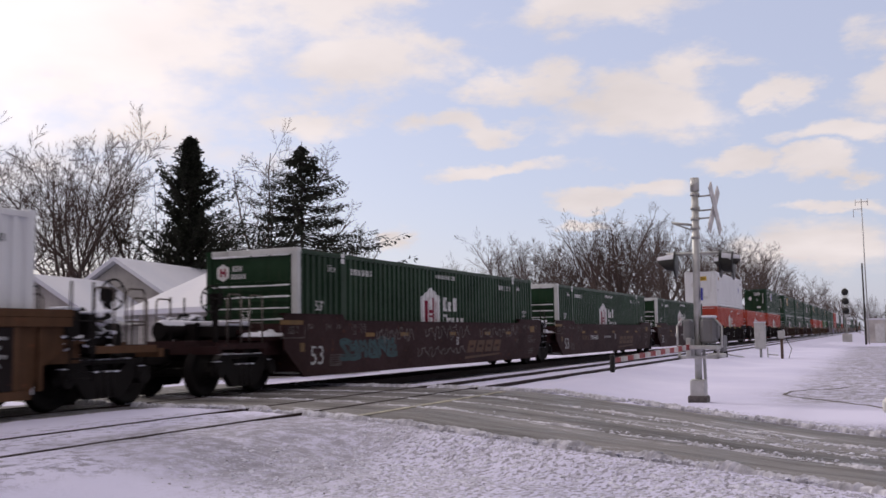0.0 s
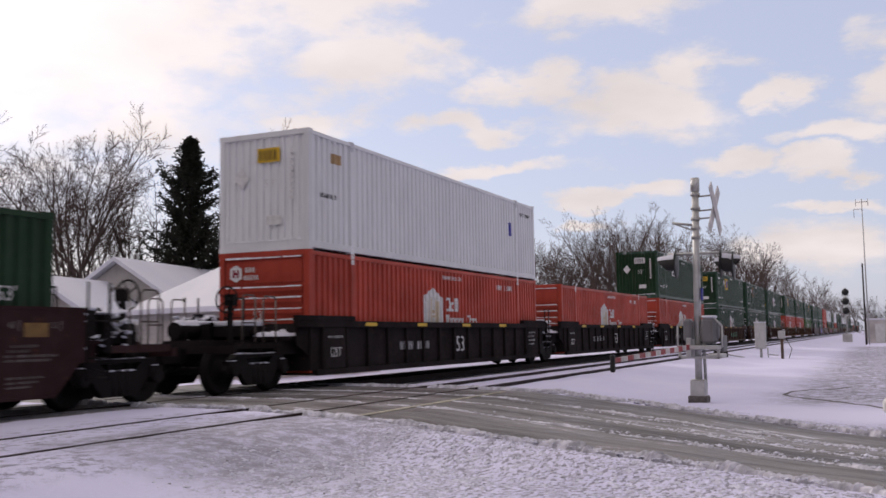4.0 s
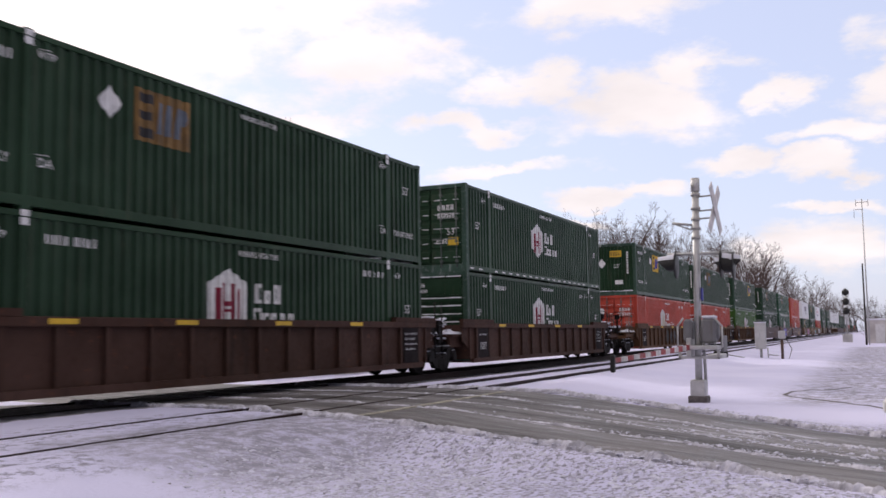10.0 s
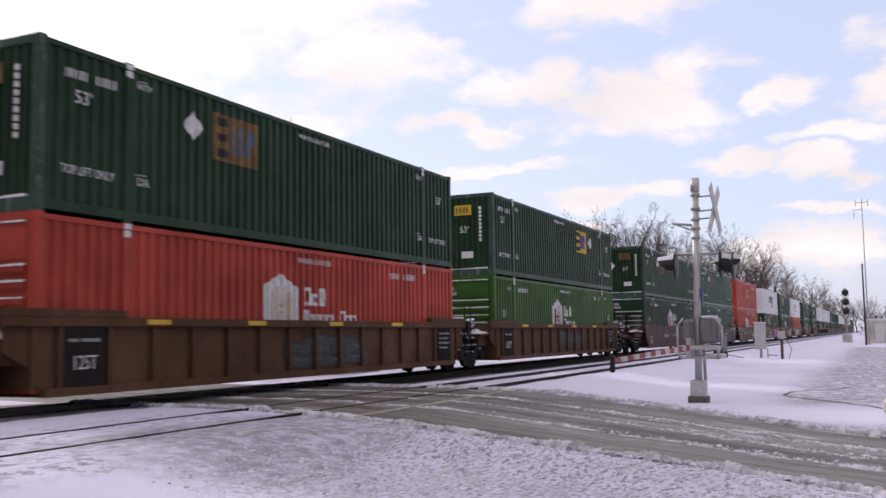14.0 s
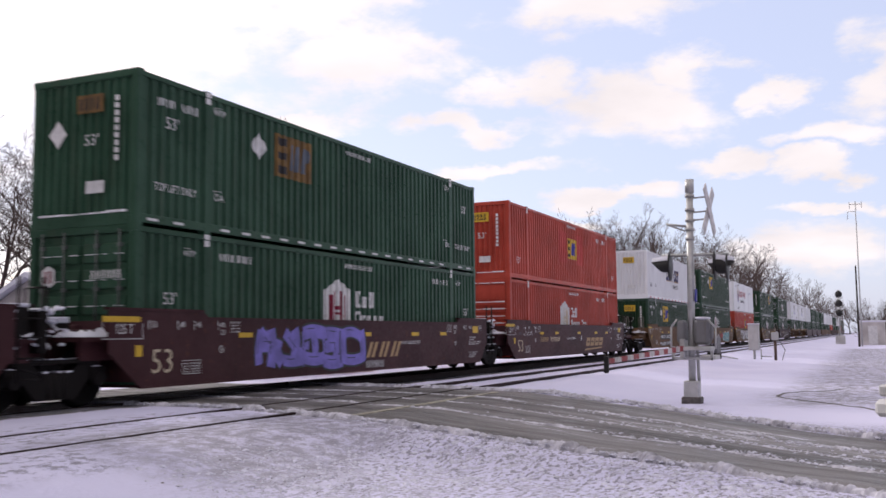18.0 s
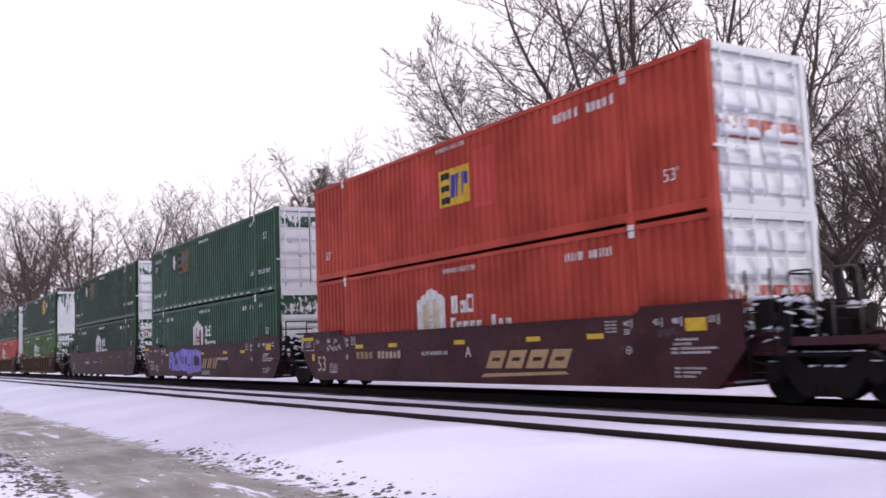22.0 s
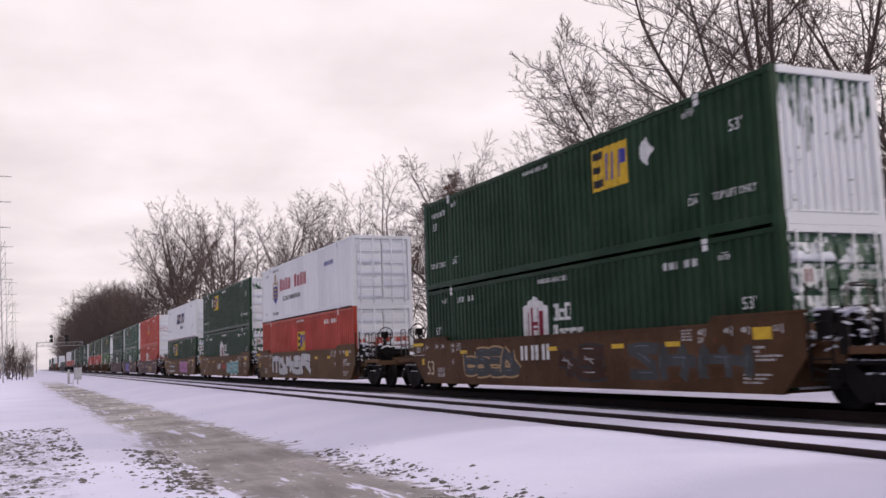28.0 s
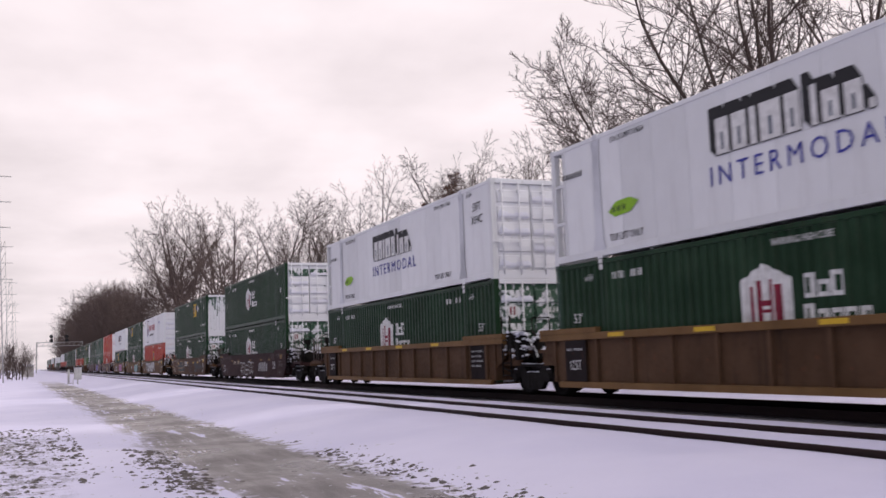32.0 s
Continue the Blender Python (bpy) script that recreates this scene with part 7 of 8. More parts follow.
def end_platform():
    bm = boxes((L + 0.1, L + 1.15, -1.25, 1.25, 1.12, 1.2), (L + 0.02, L + 0.1, -1.4, 1.4, 0.4, 1.5), (L + 0.1, L + 1.9, -0.32, 0.32, 0.72, 1.05))
    for y in (-1.1, -0.4, 0.4, 1.1):
        box(bm, L + 0.1, L + 1.1, y - 0.05, y + 0.05, 0.8, 1.12)
    tube(bm, (L + 0.3, -0.9, 1.3), (L + 1.0, -0.2, 1.32), 0.05)
    tube(bm, (L + 0.35, 0.7, 1.28), (L + 1.2, 0.5, 1.3), 0.06)
    tube(bm, (L + 0.5, -0.2, 1.3), (L + 0.5, 0.5, 1.3), 0.13)
    return bm


def joint_gear():
    """Boxes, struts and hoses over the joint between two units."""
    bm = boxes((L + 0.62, L + 0.95, -1.3, -0.95, 1.2, 1.68), (L + 1.12, L + 1.3, -1.32, -1.0, 0.95, 1.62), (L + 0.7, L + 1.5, -0.5, 0.5, 1.2, 1.45), (L + 1.35, L + 1.6, -0.9, -0.3, 0.95, 1.5), bevel=0.015)
    for a, b, r in (((L + 0.95, -1.15, 1.6), (L + 1.5, -0.8, 1.15), 0.035), ((L + 1.2, -1.1, 1.65), (L + 1.62, -1.0, 1.2), 0.03), ((L + 0.7, -1.1, 1.72), (L + 1.4, -0.9, 1.72), 0.03), ((L + 1.4, -0.9, 1.72), (L + 1.65, -0.85, 1.4), 0.03),
                    ((L + 0.55, -1.38, 0.75), (L + 1.1, -1.38, 0.62), 0.02), ((L + 1.0, -0.6, 1.5), (L + 1.68, -0.2, 1.5), 0.045)):
        tube(bm, a, b, r, seg=6)
    return bm


def gear_snow():
    return boxes((L + 0.61, L + 0.96, -1.31, -0.94, 1.68, 1.74), (L + 1.11, L + 1.31, -1.33, -0.99, 1.62, 1.67), (L + 0.7, L + 1.5, -0.5, 0.5, 1.45, 1.56), (L + 1.34, L + 1.61, -0.91, -0.29, 1.5, 1.57), bevel=0.02)


def gear_lumps():
    """Clots of snow sticking all over the joint gear."""
    rnd = random.Random(19)
    bm = bmesh.new()
    for _ in range(84):
        x, y = L + rnd.uniform(0.45, 1.68), -1.34 + 0.95 * rnd.random() ** 1.6
        z = rnd.choice((1.22, 1.24, 1.46, 1.5, 1.3, 1.05, 1.63)) + rnd.uniform(-0.02, 0.05)
        rx, ry, rz = rnd.uniform(0.025, 0.13), rnd.uniform(0.03, 0.08), rnd.uniform(0.012, 0.04)
        tilt = rnd.gauss(0, 0.35)
        rings = []
        for lift, wide in ((-0.6, 0.8), (0.1, 1.0), (0.75, 0.6)):
            rings.append([bm.verts.new((x + rx * wide * math.cos(a) * rnd.uniform(0.85, 1.15), y + ry * wide * math.sin(a), z + rz * lift + tilt * rx * wide * math.cos(a))) for a in (0, 0.9, 1.8, 2.7, 3.6, 4.5, 5.4)])
        top = bm.verts.new((x, y, z + rz))
        for p, q in zip(rings, rings[1:]):
            for i in range(7):
                bm.faces.new((p[i], p[(i + 1) % 7], q[(i + 1) % 7], q[i])).smooth = True
        for i in range(7):
            bm.faces.new((rings[2][i], rings[2][(i + 1) % 7], top)).smooth = True
    return bm


def hose(k):
    """An air hose looping over the joint, white with rime on its upper side."""
    def build():
        bm = bmesh.new()
        pts = []
        for i in range(11):
            t = i / 10
            pts.append((L + 0.75 + 0.95 * t, -1.12 + 0.16 * k + 0.1 * math.sin(3 * t), 1.32 + 0.34 * math.sin(3.1416 * t) * (1 - 0.25 * k) - 0.3 * t * (k == 1)))
        for a, b in zip(pts, pts[1:]):
            tube(bm, a, b, 0.028, seg=6, caps=False)
        return bm
    return build


def truck_snow():
    """Broken clots of snow on the ledges of a truck."""
    rnd = random.Random(23)
    bm = bmesh.new()
    x = -0.75
    while x < 0.7:
        ln = rnd.uniform(0.05, 0.2)
        box(bm, x, x + ln, -1.12, -0.99, 0.335, 0.345 + rnd.uniform(0.005, 0.03))
        x += ln + rnd.uniform(0.04, 0.22)
    for x in (-0.26, 0.02, 0.2):
        box(bm, x, x + rnd.uniform(0.06, 0.14), -1.13, -1.0, 0.12, 0.15)
    for s in (-1, 1):
        box(bm, s * 0.89 - 0.1, s * 0.89 + 0.06, -1.14, -1.0, 0.2, 0.218)
    box(bm, -0.3, 0.3, -0.26, 0.26, 0.42, 0.45)
    return bm


def snow_heap():
    """Lumpy snow on the end platform."""
    bm = bmesh.new()
    rnd = random.Random(11)
    nx, ny = 12, 22
    vs = [[bm.verts.new((L + 0.12 + i * 1.0 / nx, -1.2 + j * 2.4 / ny, 1.205 + (0 if i in (0, nx) or j in (0, ny) else 0.05 + 0.13 * max(0, noise.noise(Vector((i * 0.5, j * 0.45, 3)))) + rnd.uniform(0, 0.03)))) for j in range(ny + 1)] for i in range(nx + 1)]
    for i in range(nx):
        for j in range(ny):
            bm.faces.new((vs[i][j], vs[i + 1][j], vs[i + 1][j + 1], vs[i][j + 1])).smooth = True
    return bm


def ladder():
    bm = tubes(((L + 0.62, SIDE + 0.02, 0.5), (L + 0.62, SIDE + 0.02, 2.15), 0.022), ((L + 1.1, SIDE + 0.02, 0.5), (L + 1.1, SIDE + 0.02, 2.15), 0.022), seg=6)
    for z in (0.55, 0.88, 1.2, 1.5):
        tube(bm, (L + 0.62, SIDE + 0.02, z), (L + 1.1, SIDE + 0.02, z), 0.016, seg=6)
    return bm


def grab_iron():
    bm = tubes(((L + 0.75, -0.55, 1.2), (L + 0.75, -0.55, 2.1), 0.02), ((L + 0.75, 0.0, 1.2), (L + 0.75, 0.0, 2.1), 0.02), ((L + 0.75, -0.55, 2.1), (L + 0.75, 0.0, 2.1), 0.02), ((L + 0.75, -0.55, 1.65), (L + 0.75, 0, 1.65), 0.016), seg=6)
    return bm


def brake_wheel():
    bm = bmesh.new()
    for i in range(20):
        a, b = 6.28319 * i / 20, 6.28319 * (i + 1) / 20
        tube(bm, (0, 0.28 * math.cos(a), 0.28 * math.sin(a)), (0, 0.28 * math.cos(b), 0.28 * math.sin(b)), 0.02, seg=5, caps=False)
    for i in range(5):
        a = 6.28319 * i / 5
        tube(bm, (0, 0, 0), (0, 0.28 * math.cos(a), 0.28 * math.sin(a)), 0.014, seg=5)
    tube(bm, (-0.12, 0, 0), (0.04, 0, 0), 0.05)
    box(bm, -0.16, -0.07, -0.045, 0.045, -0.9, 0.05)
    box(bm, -0.2, -0.06, -0.12, 0.12, -0.12, 0.12)
    return bm


def end_rail(k):
    """A bent-rod handrail standing on the end stub."""
    def build():
        x0 = L + 1.3 + 0.75 * k
        bm = bmesh.new()
        for a, b in (((x0, 0.98), (x0, 2.0)), ((x0, 2.0), (x0 + 0.06, 2.08)), ((x0 + 0.06, 2.08), (x0 + 0.4, 2.08)), ((x0 + 0.4, 2.08), (x0 + 0.46, 2.0)), ((x0 + 0.46, 2.0), (x0 + 0.46, 0.98)), ((x0, 1.5), (x0 + 0.46, 1.5))):
            tube(bm, (a[0], -1.26, a[1]), (b[0], -1.26, b[1]), 0.019, seg=6)
        return bm
    return build


def air_tank():
    bm = bmesh.new()
    tube(bm, (L + 1.2, -0.72, 1.36), (L + 2.3, -0.72, 1.36), 0.19, seg=14)
    for x in (L + 1.35, L + 2.1):
        box(bm, x, x + 0.07, -0.93, -0.51, 1.1, 1.36)
    return bm


def tank_snow():
    bm = bmesh.new()
    rows = []
    for i in range(15):
        x = L + 1.22 + i * 0.076
        w = 0.16 + 0.03 * noise.noise(Vector((x * 4, 1, 1)))
        rows.append([bm.verts.new((x, -0.72 + w * t, 1.36 + 0.19 * math.sqrt(max(0, 1 - (w * t / 0.2) ** 2)) + (0.0 if abs(t) == 1 or i in (0, 14) else 0.05 + 0.03 * noise.noise(Vector((x * 6, t, 2)))))) for t in (-1, -0.5, 0, 0.5, 1)])
    for p, q in zip(rows, rows[1:]):
        for j in range(4):
            bm.faces.new((p[j], q[j], q[j + 1], p[j + 1])).smooth = True
    bmesh.ops.recalc_face_normals(bm, faces=bm.faces[:])
    return bm


def coupler():
    bm = boxes((L + 1.9, L + 3.3, -0.12, 0.12, 0.72, 0.98), (L + 3.2, L + 3.68, -0.2, 0.2, 0.68, 1.02))
    tube(bm, (L + 2.0, -0.35, 0.75), (L + 3.5, -0.22, 0.4), 0.035)
    tube(bm, (L + 2.1, -0.9, 0.9), (L + 3.3, -0.3, 0.9), 0.025)
    return bm


def sidesill_end():
    """Stub platform over the end truck of a car."""
    return boxes((L + 1.15, L + 2.9, -0.5, 0.5, 0.98, 1.14), (L + 2.8, L + 2.92, -1.35, 1.35, 0.86, 1.02), (L + 1.15, L + 2.8, -1.3, -1.2, 0.95, 1.08), (L + 1.15, L + 2.8, 1.2, 1.3, 0.95, 1.08))


def bolster():
    return boxes((-0.2, 0.2, -1.0, 1.0, -0.05, 0.25), (-0.32, 0.32, -0.28, 0.28, 0.2, 0.42))


def side_frame():
    bm = bmesh.new()
    prism(bm, [(-1.15, 0.02), (-0.95, 0.24), (-0.5, 0.27), (-0.32, 0.12), (0.32, 0.12), (0.5, 0.27), (0.95, 0.24), (1.15, 0.02), (1.1, -0.08), (0.72, 0.02), (0.42, -0.32), (-0.42, -0.32), (-0.72, 0.02), (-1.1, -0.08)], -1.12, -0.98)
    prism(bm, [(-0.95, 0.24), (-0.5, 0.27), (0.5, 0.27), (0.95, 0.24), (0.8, 0.34), (-0.8, 0.34)], -1.14, -0.96)
    for i in (-1, 0, 1):
        tube(bm, (i * 0.17, -1.06, -0.3), (i * 0.17, -1.06, 0.13), 0.075)
    for x in (-0.89, 0.89):
        tube(bm, (x, -1.2, 0), (x, -0.96, 0), 0.12, seg=12)
        box(bm, x - 0.17, x + 0.17, -1.15, -0.97, -0.02, 0.2)
    return bm


def wheelset():
    bm = bmesh.new()
    lathe(bm, [(0.09, -1.1), (0.09, -0.8), (0.2, -0.79), (0.2, -0.76), (0.34, -0.74), (0.42, -0.79), (0.478, -0.79), (0.48, -0.68), (0.51, -0.66), (0.505, -0.64), (0.4, -0.645), (0.3, -0.7), (0.12, -0.66), (0.09, -0.5),
               (0.09, 0.5), (0.12, 0.66), (0.3, 0.7), (0.4, 0.645), (0.505, 0.64), (0.51, 0.66), (0.48, 0.68), (0.478, 0.79), (0.42, 0.79), (0.34, 0.74), (0.2, 0.76), (0.2, 0.79), (0.09, 0.8), (0.09, 1.1)], seg=28)
    return bm


WHEELS = {-1: [], 1: []}


def truck(car, x):
    t = part("truck", shared("bolster", bolster), M["steel"], car)
    t.location = (x, 0, 0.5)
    s = part("side_frame", shared("side_frame", side_frame), M["steel"], t)
    part("side_frame", shared("side_frame", side_frame), M["steel"], t).rotation_euler = (0, 0, radians(180))
    part("truck_snow", shared("truck_snow", truck_snow), M["snow"], t, "snow lying on the truck")
    for e in (-1, 1):
        w = part("wheelset", shared("wheelset", wheelset), M["steel"], t)
        w.location = (e * 0.89, 0, 0)
        WHEELS[e].append(w)
    return t


def ribbon(bm, pts, w, y):
    """A flat stroke of even width along a line in x and z."""
    n = len(pts)
    rows = []
    for i in range(n):
        p, q = pts[max(0, i - 1)], pts[min(n - 1, i + 1)]
        dx, dz = q[0] - p[0], q[1] - p[1]
        k = math.hypot(dx, dz) or 1.0
        rows.append([bm.verts.new((pts[i][0] - s * dz / k * w / 2, y, pts[i][1] + s * dx / k * w / 2)) for s in (-1, 1)])
    for a, b in zip(rows, rows[1:]):
        bm.faces.new((a[0], b[0], b[1], a[1]))


def ring_mark(x, z, y):
    bm = bmesh.new()
    ribbon(bm, [(x + 0.068 * math.cos(i * 0.3307), z + 0.068 * math.sin(i * 0.3307)) for i in range(20)], 0.013, y)
    return bm


def scrawl(car, x0, x1, z0, z1, n, mat, seed, y, w=0.022):
    """One running, looping line of spray."""
    rnd = random.Random(seed)
    pts, zm, hz = [], (z0 + z1) / 2, (z1 - z0) / 2
    amp = [rnd.uniform(0.35, 1.0) for _ in range(n + 2)]
    for i in range(n * 8 + 1):
        f = i / (n * 8)
        t = f * n * 6.28319
        a = amp[int(f * n)]
        pts.append((x0 + (x1 - x0) * f + 0.28 * (x1 - x0) / n * math.sin(t + 0.8), zm + hz * a * math.cos(t * 0.5 + math.sin(t * 0.25))))
    bm = bmesh.new()
    ribbon(bm, pts, w, y)
    part("spray_stroke", bm, M[mat], car)


def graffiti(car, x0, x1, z0, z1, n, fill, edge="blackmark", seed=1, base=None):
    """Interlocking sprayed forms, each of a few thick bent strokes with a rim and a thin shine."""
    y = base if base is not None else SIDE - 0.004
    step = (x1 - x0) / n
    rim, body, stroke = bmesh.new(), bmesh.new(), bmesh.new()
    rnd = random.Random(seed)
    tall = z1 - z0
    w = min(0.27 * tall, 0.4 * step)
    forms = [((-0.45, -0.5), (-0.5, 0.0), (-0.38, 0.5)), ((0.4, -0.5), (0.5, 0.0), (0.42, 0.5)), ((-0.45, 0.42), (0.0, 0.55), (0.45, 0.36)), ((-0.45, -0.42), (0.0, -0.55), (0.5, -0.4)),
             ((-0.4, 0.05), (0.0, 0.12), (0.4, -0.04)), ((-0.42, 0.45), (0.05, 0.0), (0.48, -0.5)), ((0.0, -0.55), (0.08, 0.0), (-0.05, 0.55))]
    for i in range(n):
        cx, cz = x0 + step * (i + 0.5), (z0 + z1) / 2 + rnd.uniform(-0.03, 0.03) * tall
        lean = rnd.uniform(-0.25, 0.25)
        for k, form in enumerate(rnd.sample(forms, 4)):
            a, b, c = [Vector((cx + p[0] * step * 1.15 + lean * p[1] * tall * 0.4 + rnd.gauss(0, 0.04 * step), cz + p[1] * (tall - w) * 0.84 + rnd.gauss(0, 0.02 * tall))) for p in form]
            pts = []
            for j in range(9):
                t = j / 8
                q = a * ((1 - t) ** 2) + b * (2 * t * (1 - t)) + c * (t * t) + (b - (a + c) / 2) * (2 * t * (1 - t)) * 0.2
                pts.append((q.x, q.y))
            d = 0.0022 * i + 0.0001 * k
            ww = w * rnd.uniform(0.75, 1.05)
            ribbon(rim, pts, ww + (0.1 if tall > 0.7 else 0.06), y - d)
            ribbon(body, pts, ww, y - 0.0009 - d)
            ribbon(stroke, [(px - ww * 0.22, pz + ww * 0.2) for px, pz in pts[2:6]], 0.02, y - 0.0016 - d)
    part("spray_rim", rim, M[edge], car)["kind"] = "stuff"
    part("spray_paint", body, M[fill], car, "sprayed graffiti forms")["kind"] = "stuff"
    part("spray_stroke", stroke, M["slate" if fill == "soot" else "silver" if edge in ("blackmark", "slate") else edge], car)["kind"] = "stuff"


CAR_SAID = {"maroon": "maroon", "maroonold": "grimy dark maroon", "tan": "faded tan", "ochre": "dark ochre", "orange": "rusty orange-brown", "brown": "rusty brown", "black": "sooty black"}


def end_fittings(car, m, detail):
    """Handrails on both sides and an air tank over the end truck."""
    if not detail:
        return
    for k in (0, 1):
        for s in (1, -1):
            part("handrail", shared(f"end_rail{k}", end_rail(k)), M["handrail"], car).matrix_local = m @ Matrix.Diagonal((1, s, 1, 1))
    part("air_tank", shared("air_tank", air_tank), M["steel"], car).matrix_local = m
    part("tank_snow", shared("tank_snow", tank_snow), M["snow"], car, "snow on the air tank").matrix_local = m


def well_car(u, style, colour, first, last, detail=True):
    mat = M[colour]
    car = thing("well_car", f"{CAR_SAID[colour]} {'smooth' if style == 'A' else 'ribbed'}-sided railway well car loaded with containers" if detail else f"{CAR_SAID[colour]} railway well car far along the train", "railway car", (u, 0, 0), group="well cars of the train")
    turn = pose(L, 0, 0, 0, 0, 180)
    for m in (Matrix(), turn):
        if style == "A":
            part("side_sheet", shared("plate_smooth", plate_smooth), mat, car).matrix_local = m
            part("top_chord", shared("chord_smooth", chord_smooth), mat, car).matrix_local = m
        else:
            part("side_sheet", shared("plate_ribbed", plate_ribbed), mat, car).matrix_local = m
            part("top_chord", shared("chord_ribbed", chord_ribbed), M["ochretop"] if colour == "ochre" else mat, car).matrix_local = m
            if m == Matrix():
                bays = 11 if colour == "ochre" else 14
                for i in range(bays + 1):
                    part("rib", shared("rib", rib), mat, car).location = (0.45 + i * (L - 0.9) / bays, 0, 0)
        part("end_platform", shared("end_platform", end_platform), mat, car).matrix_local = m
        part("lying_snow", shared("snow_heap", snow_heap), M["snow"], car, "snow lying on the end platform").matrix_local = m
        part("ladder", shared("ladder", ladder), M["steel"], car).matrix_local = m
        if detail:
            part("joint_gear", shared("joint_gear", joint_gear), M["steel"], car).matrix_local = m
            part("gear_snow", shared("gear_snow", gear_snow), M["snow"], car, "snow on the joint gear").matrix_local = m
            lumps = part("gear_lumps", shared("gear_lumps", gear_lumps), M["snow"], car, "clots of snow on the joint gear")
            lumps.matrix_local, lumps["kind"] = m, "stuff"
            for k in (0, 1):
                part("hose", shared(f"hose{k}", hose(k)), M["rime"], car, "rimed air hose").matrix_local = m
        if detail:
            part("grab_iron", shared("grab_iron", grab_iron), M["steel"], car).matrix_local = m
    if detail:
        part("floor_plate", shared("floor_plate", lambda: boxes((0.1, L - 0.1, -1.36, 1.36, 0.29, 0.335))), mat, car)
    if last:
        truck(car, L + 1.72)
        part("coupler", shared("coupler", coupler), M["steel"], car)
        part("end_stub", shared("sidesill_end", sidesill_end), mat, car)
        end_fittings(car, Matrix(), detail)
    else:
        truck(car, L + 1.70)
    if last:
        b = part("brake_wheel", shared("brake_wheel", brake_wheel), M["steel"], car)
        b.location = (L + 2.25, -0.75, 2.0)
        part("brake_stand", shared("brake_stand", lambda: boxes((L + 1.9, L + 2.15, -1.1, -0.4, 1.0, 1.35), (L + 1.2, L + 2.0, -0.95, -0.55, 1.1, 1.6), bevel=0.03)), M["steel"], car)
    if first:
        truck(car, -1.72)
        part("coupler", shared("coupler", coupler), M["steel"], car).matrix_local = turn
        part("end_stub", shared("sidesill_end", sidesill_end), mat, car).matrix_local = turn
        end_fittings(car, turn, detail)
        b = part("brake_wheel", shared("brake_wheel", brake_wheel), M["steel"], car)
        b.location, b.rotation_euler = (-2.3, -0.7, 2.0), (0, 0, radians(180))
    if not detail:
        return car
    y = SIDE - 0.005
    if style == "A":
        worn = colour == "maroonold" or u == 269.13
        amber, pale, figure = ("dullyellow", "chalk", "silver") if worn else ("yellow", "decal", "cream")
        for x in (2.9, 4.85, 8.1, L - 5.2, L - 3.25):
            flat(car, "reflector", rect(x, x + 0.47, 1.17, 1.27), amber, y)
        flat(car, "reflector", rect(L - 0.69, L - 0.22, 1.24, 1.46), amber, y)
        flat(car, "reflector", rect(-0.92, 0.0, 1.46, 1.56), amber, y)
        mark(car, "53", 0.46, 0.6, 0.73, "blackmark" if colour == "tan" else figure, y)
        flat(car, "sticker", rect(-0.12, 0.06, 0.85, 1.05), amber, y, "yellow sticker")
        part("notice_border", boxes((1.15, 1.68, y - 0.002, y, 0.74, 0.752), (1.15, 1.68, y - 0.002, y, 0.49, 0.502), (1.15, 1.162, y - 0.002, y, 0.502, 0.74), (1.668, 1.68, y - 0.002, y, 0.502, 0.74)), M[pale], car)
        part("panel_border", boxes((-0.92, 0.07, y - 0.002, y, 1.16, 1.172), (0.058, 0.07, y - 0.002, y, 1.172, 1.45), (-0.92, -0.908, y - 0.002, y, 1.172, 1.45)), M[pale], car)
        mark(car, "125 T", 0.18, -0.4, 1.33, pale, y)
        for t, x in (("53", 0.36), ("48", 1.14), ("45", 1.62), ("40", 2.36), ("20", 2.36), ("40", L - 2.14), ("20", L - 2.14), ("45", L - 1.38), ("48", L - 0.92), ("53", L - 0.1)):
            mark(car, t, 0.11, x, 1.42 if t == "40" else 1.27 if t == "20" else 1.42, pale, y)
            if t != "20":
                e = x + (0.13 if x > 8 else -0.14)
                flat(car, "load_tick", rect(e, e + 0.02, 1.33, 1.5), pale, y)
        for x in (2.33, L - 2.1):
            part("ring", ring_mark(x, 0.94, y), M[pale], car)
            mark(car, "110", 0.05, x, 0.94, pale, y)
        for k, text in enumerate(("NO. 24 BRAKE BEAMS", "33 INCH WHEELS")):
            mark(car, text, 0.05, L - 0.68 - 0.1 * k, 1.1 - 0.075 * k, pale, y)
        bar_row(car, L - 1.05, 0.93, 1.05, 0.045, 24, pale, y=y, seed=4)
        bar_row(car, L - 1.05, 0.86, 0.9, 0.045, 21, pale, y=y, seed=3)
        for k in range(3):
            bar_row(car, L - 1.0, 0.6 - 0.07 * k, 0.72 - 0.12 * k, 0.04, 18 - 3 * k, pale, y=y, seed=5 + k)
        for k in range(4):
            bar_row(car, L - 2.72, 1.46 - 0.062 * k, 0.32, 0.035, 9, pale, y=y, seed=15 + k)
            bar_row(car, 2.62, 1.46 - 0.062 * k, 0.32, 0.035, 9, pale, y=y, seed=25 + k)
        for k in range(4):
            bar_row(car, 1.2, 0.52 + 0.052 * k, 0.44, 0.03, 12, pale, y=y, seed=6 + k)
    else:
        for x in (2.4, 5.4, 8.6, 11.8):
            flat(car, "reflector", rect(x, x + 0.62, 1.44, 1.53), "yellow", y)
        flat(car, "data_panel", rect(0.5, 1.42, 0.43, 1.39), "black", SIDE + 0.015, "black data panel")
        mark(car, "125T", 0.24, 0.95, 0.8, "decal", SIDE + 0.01)
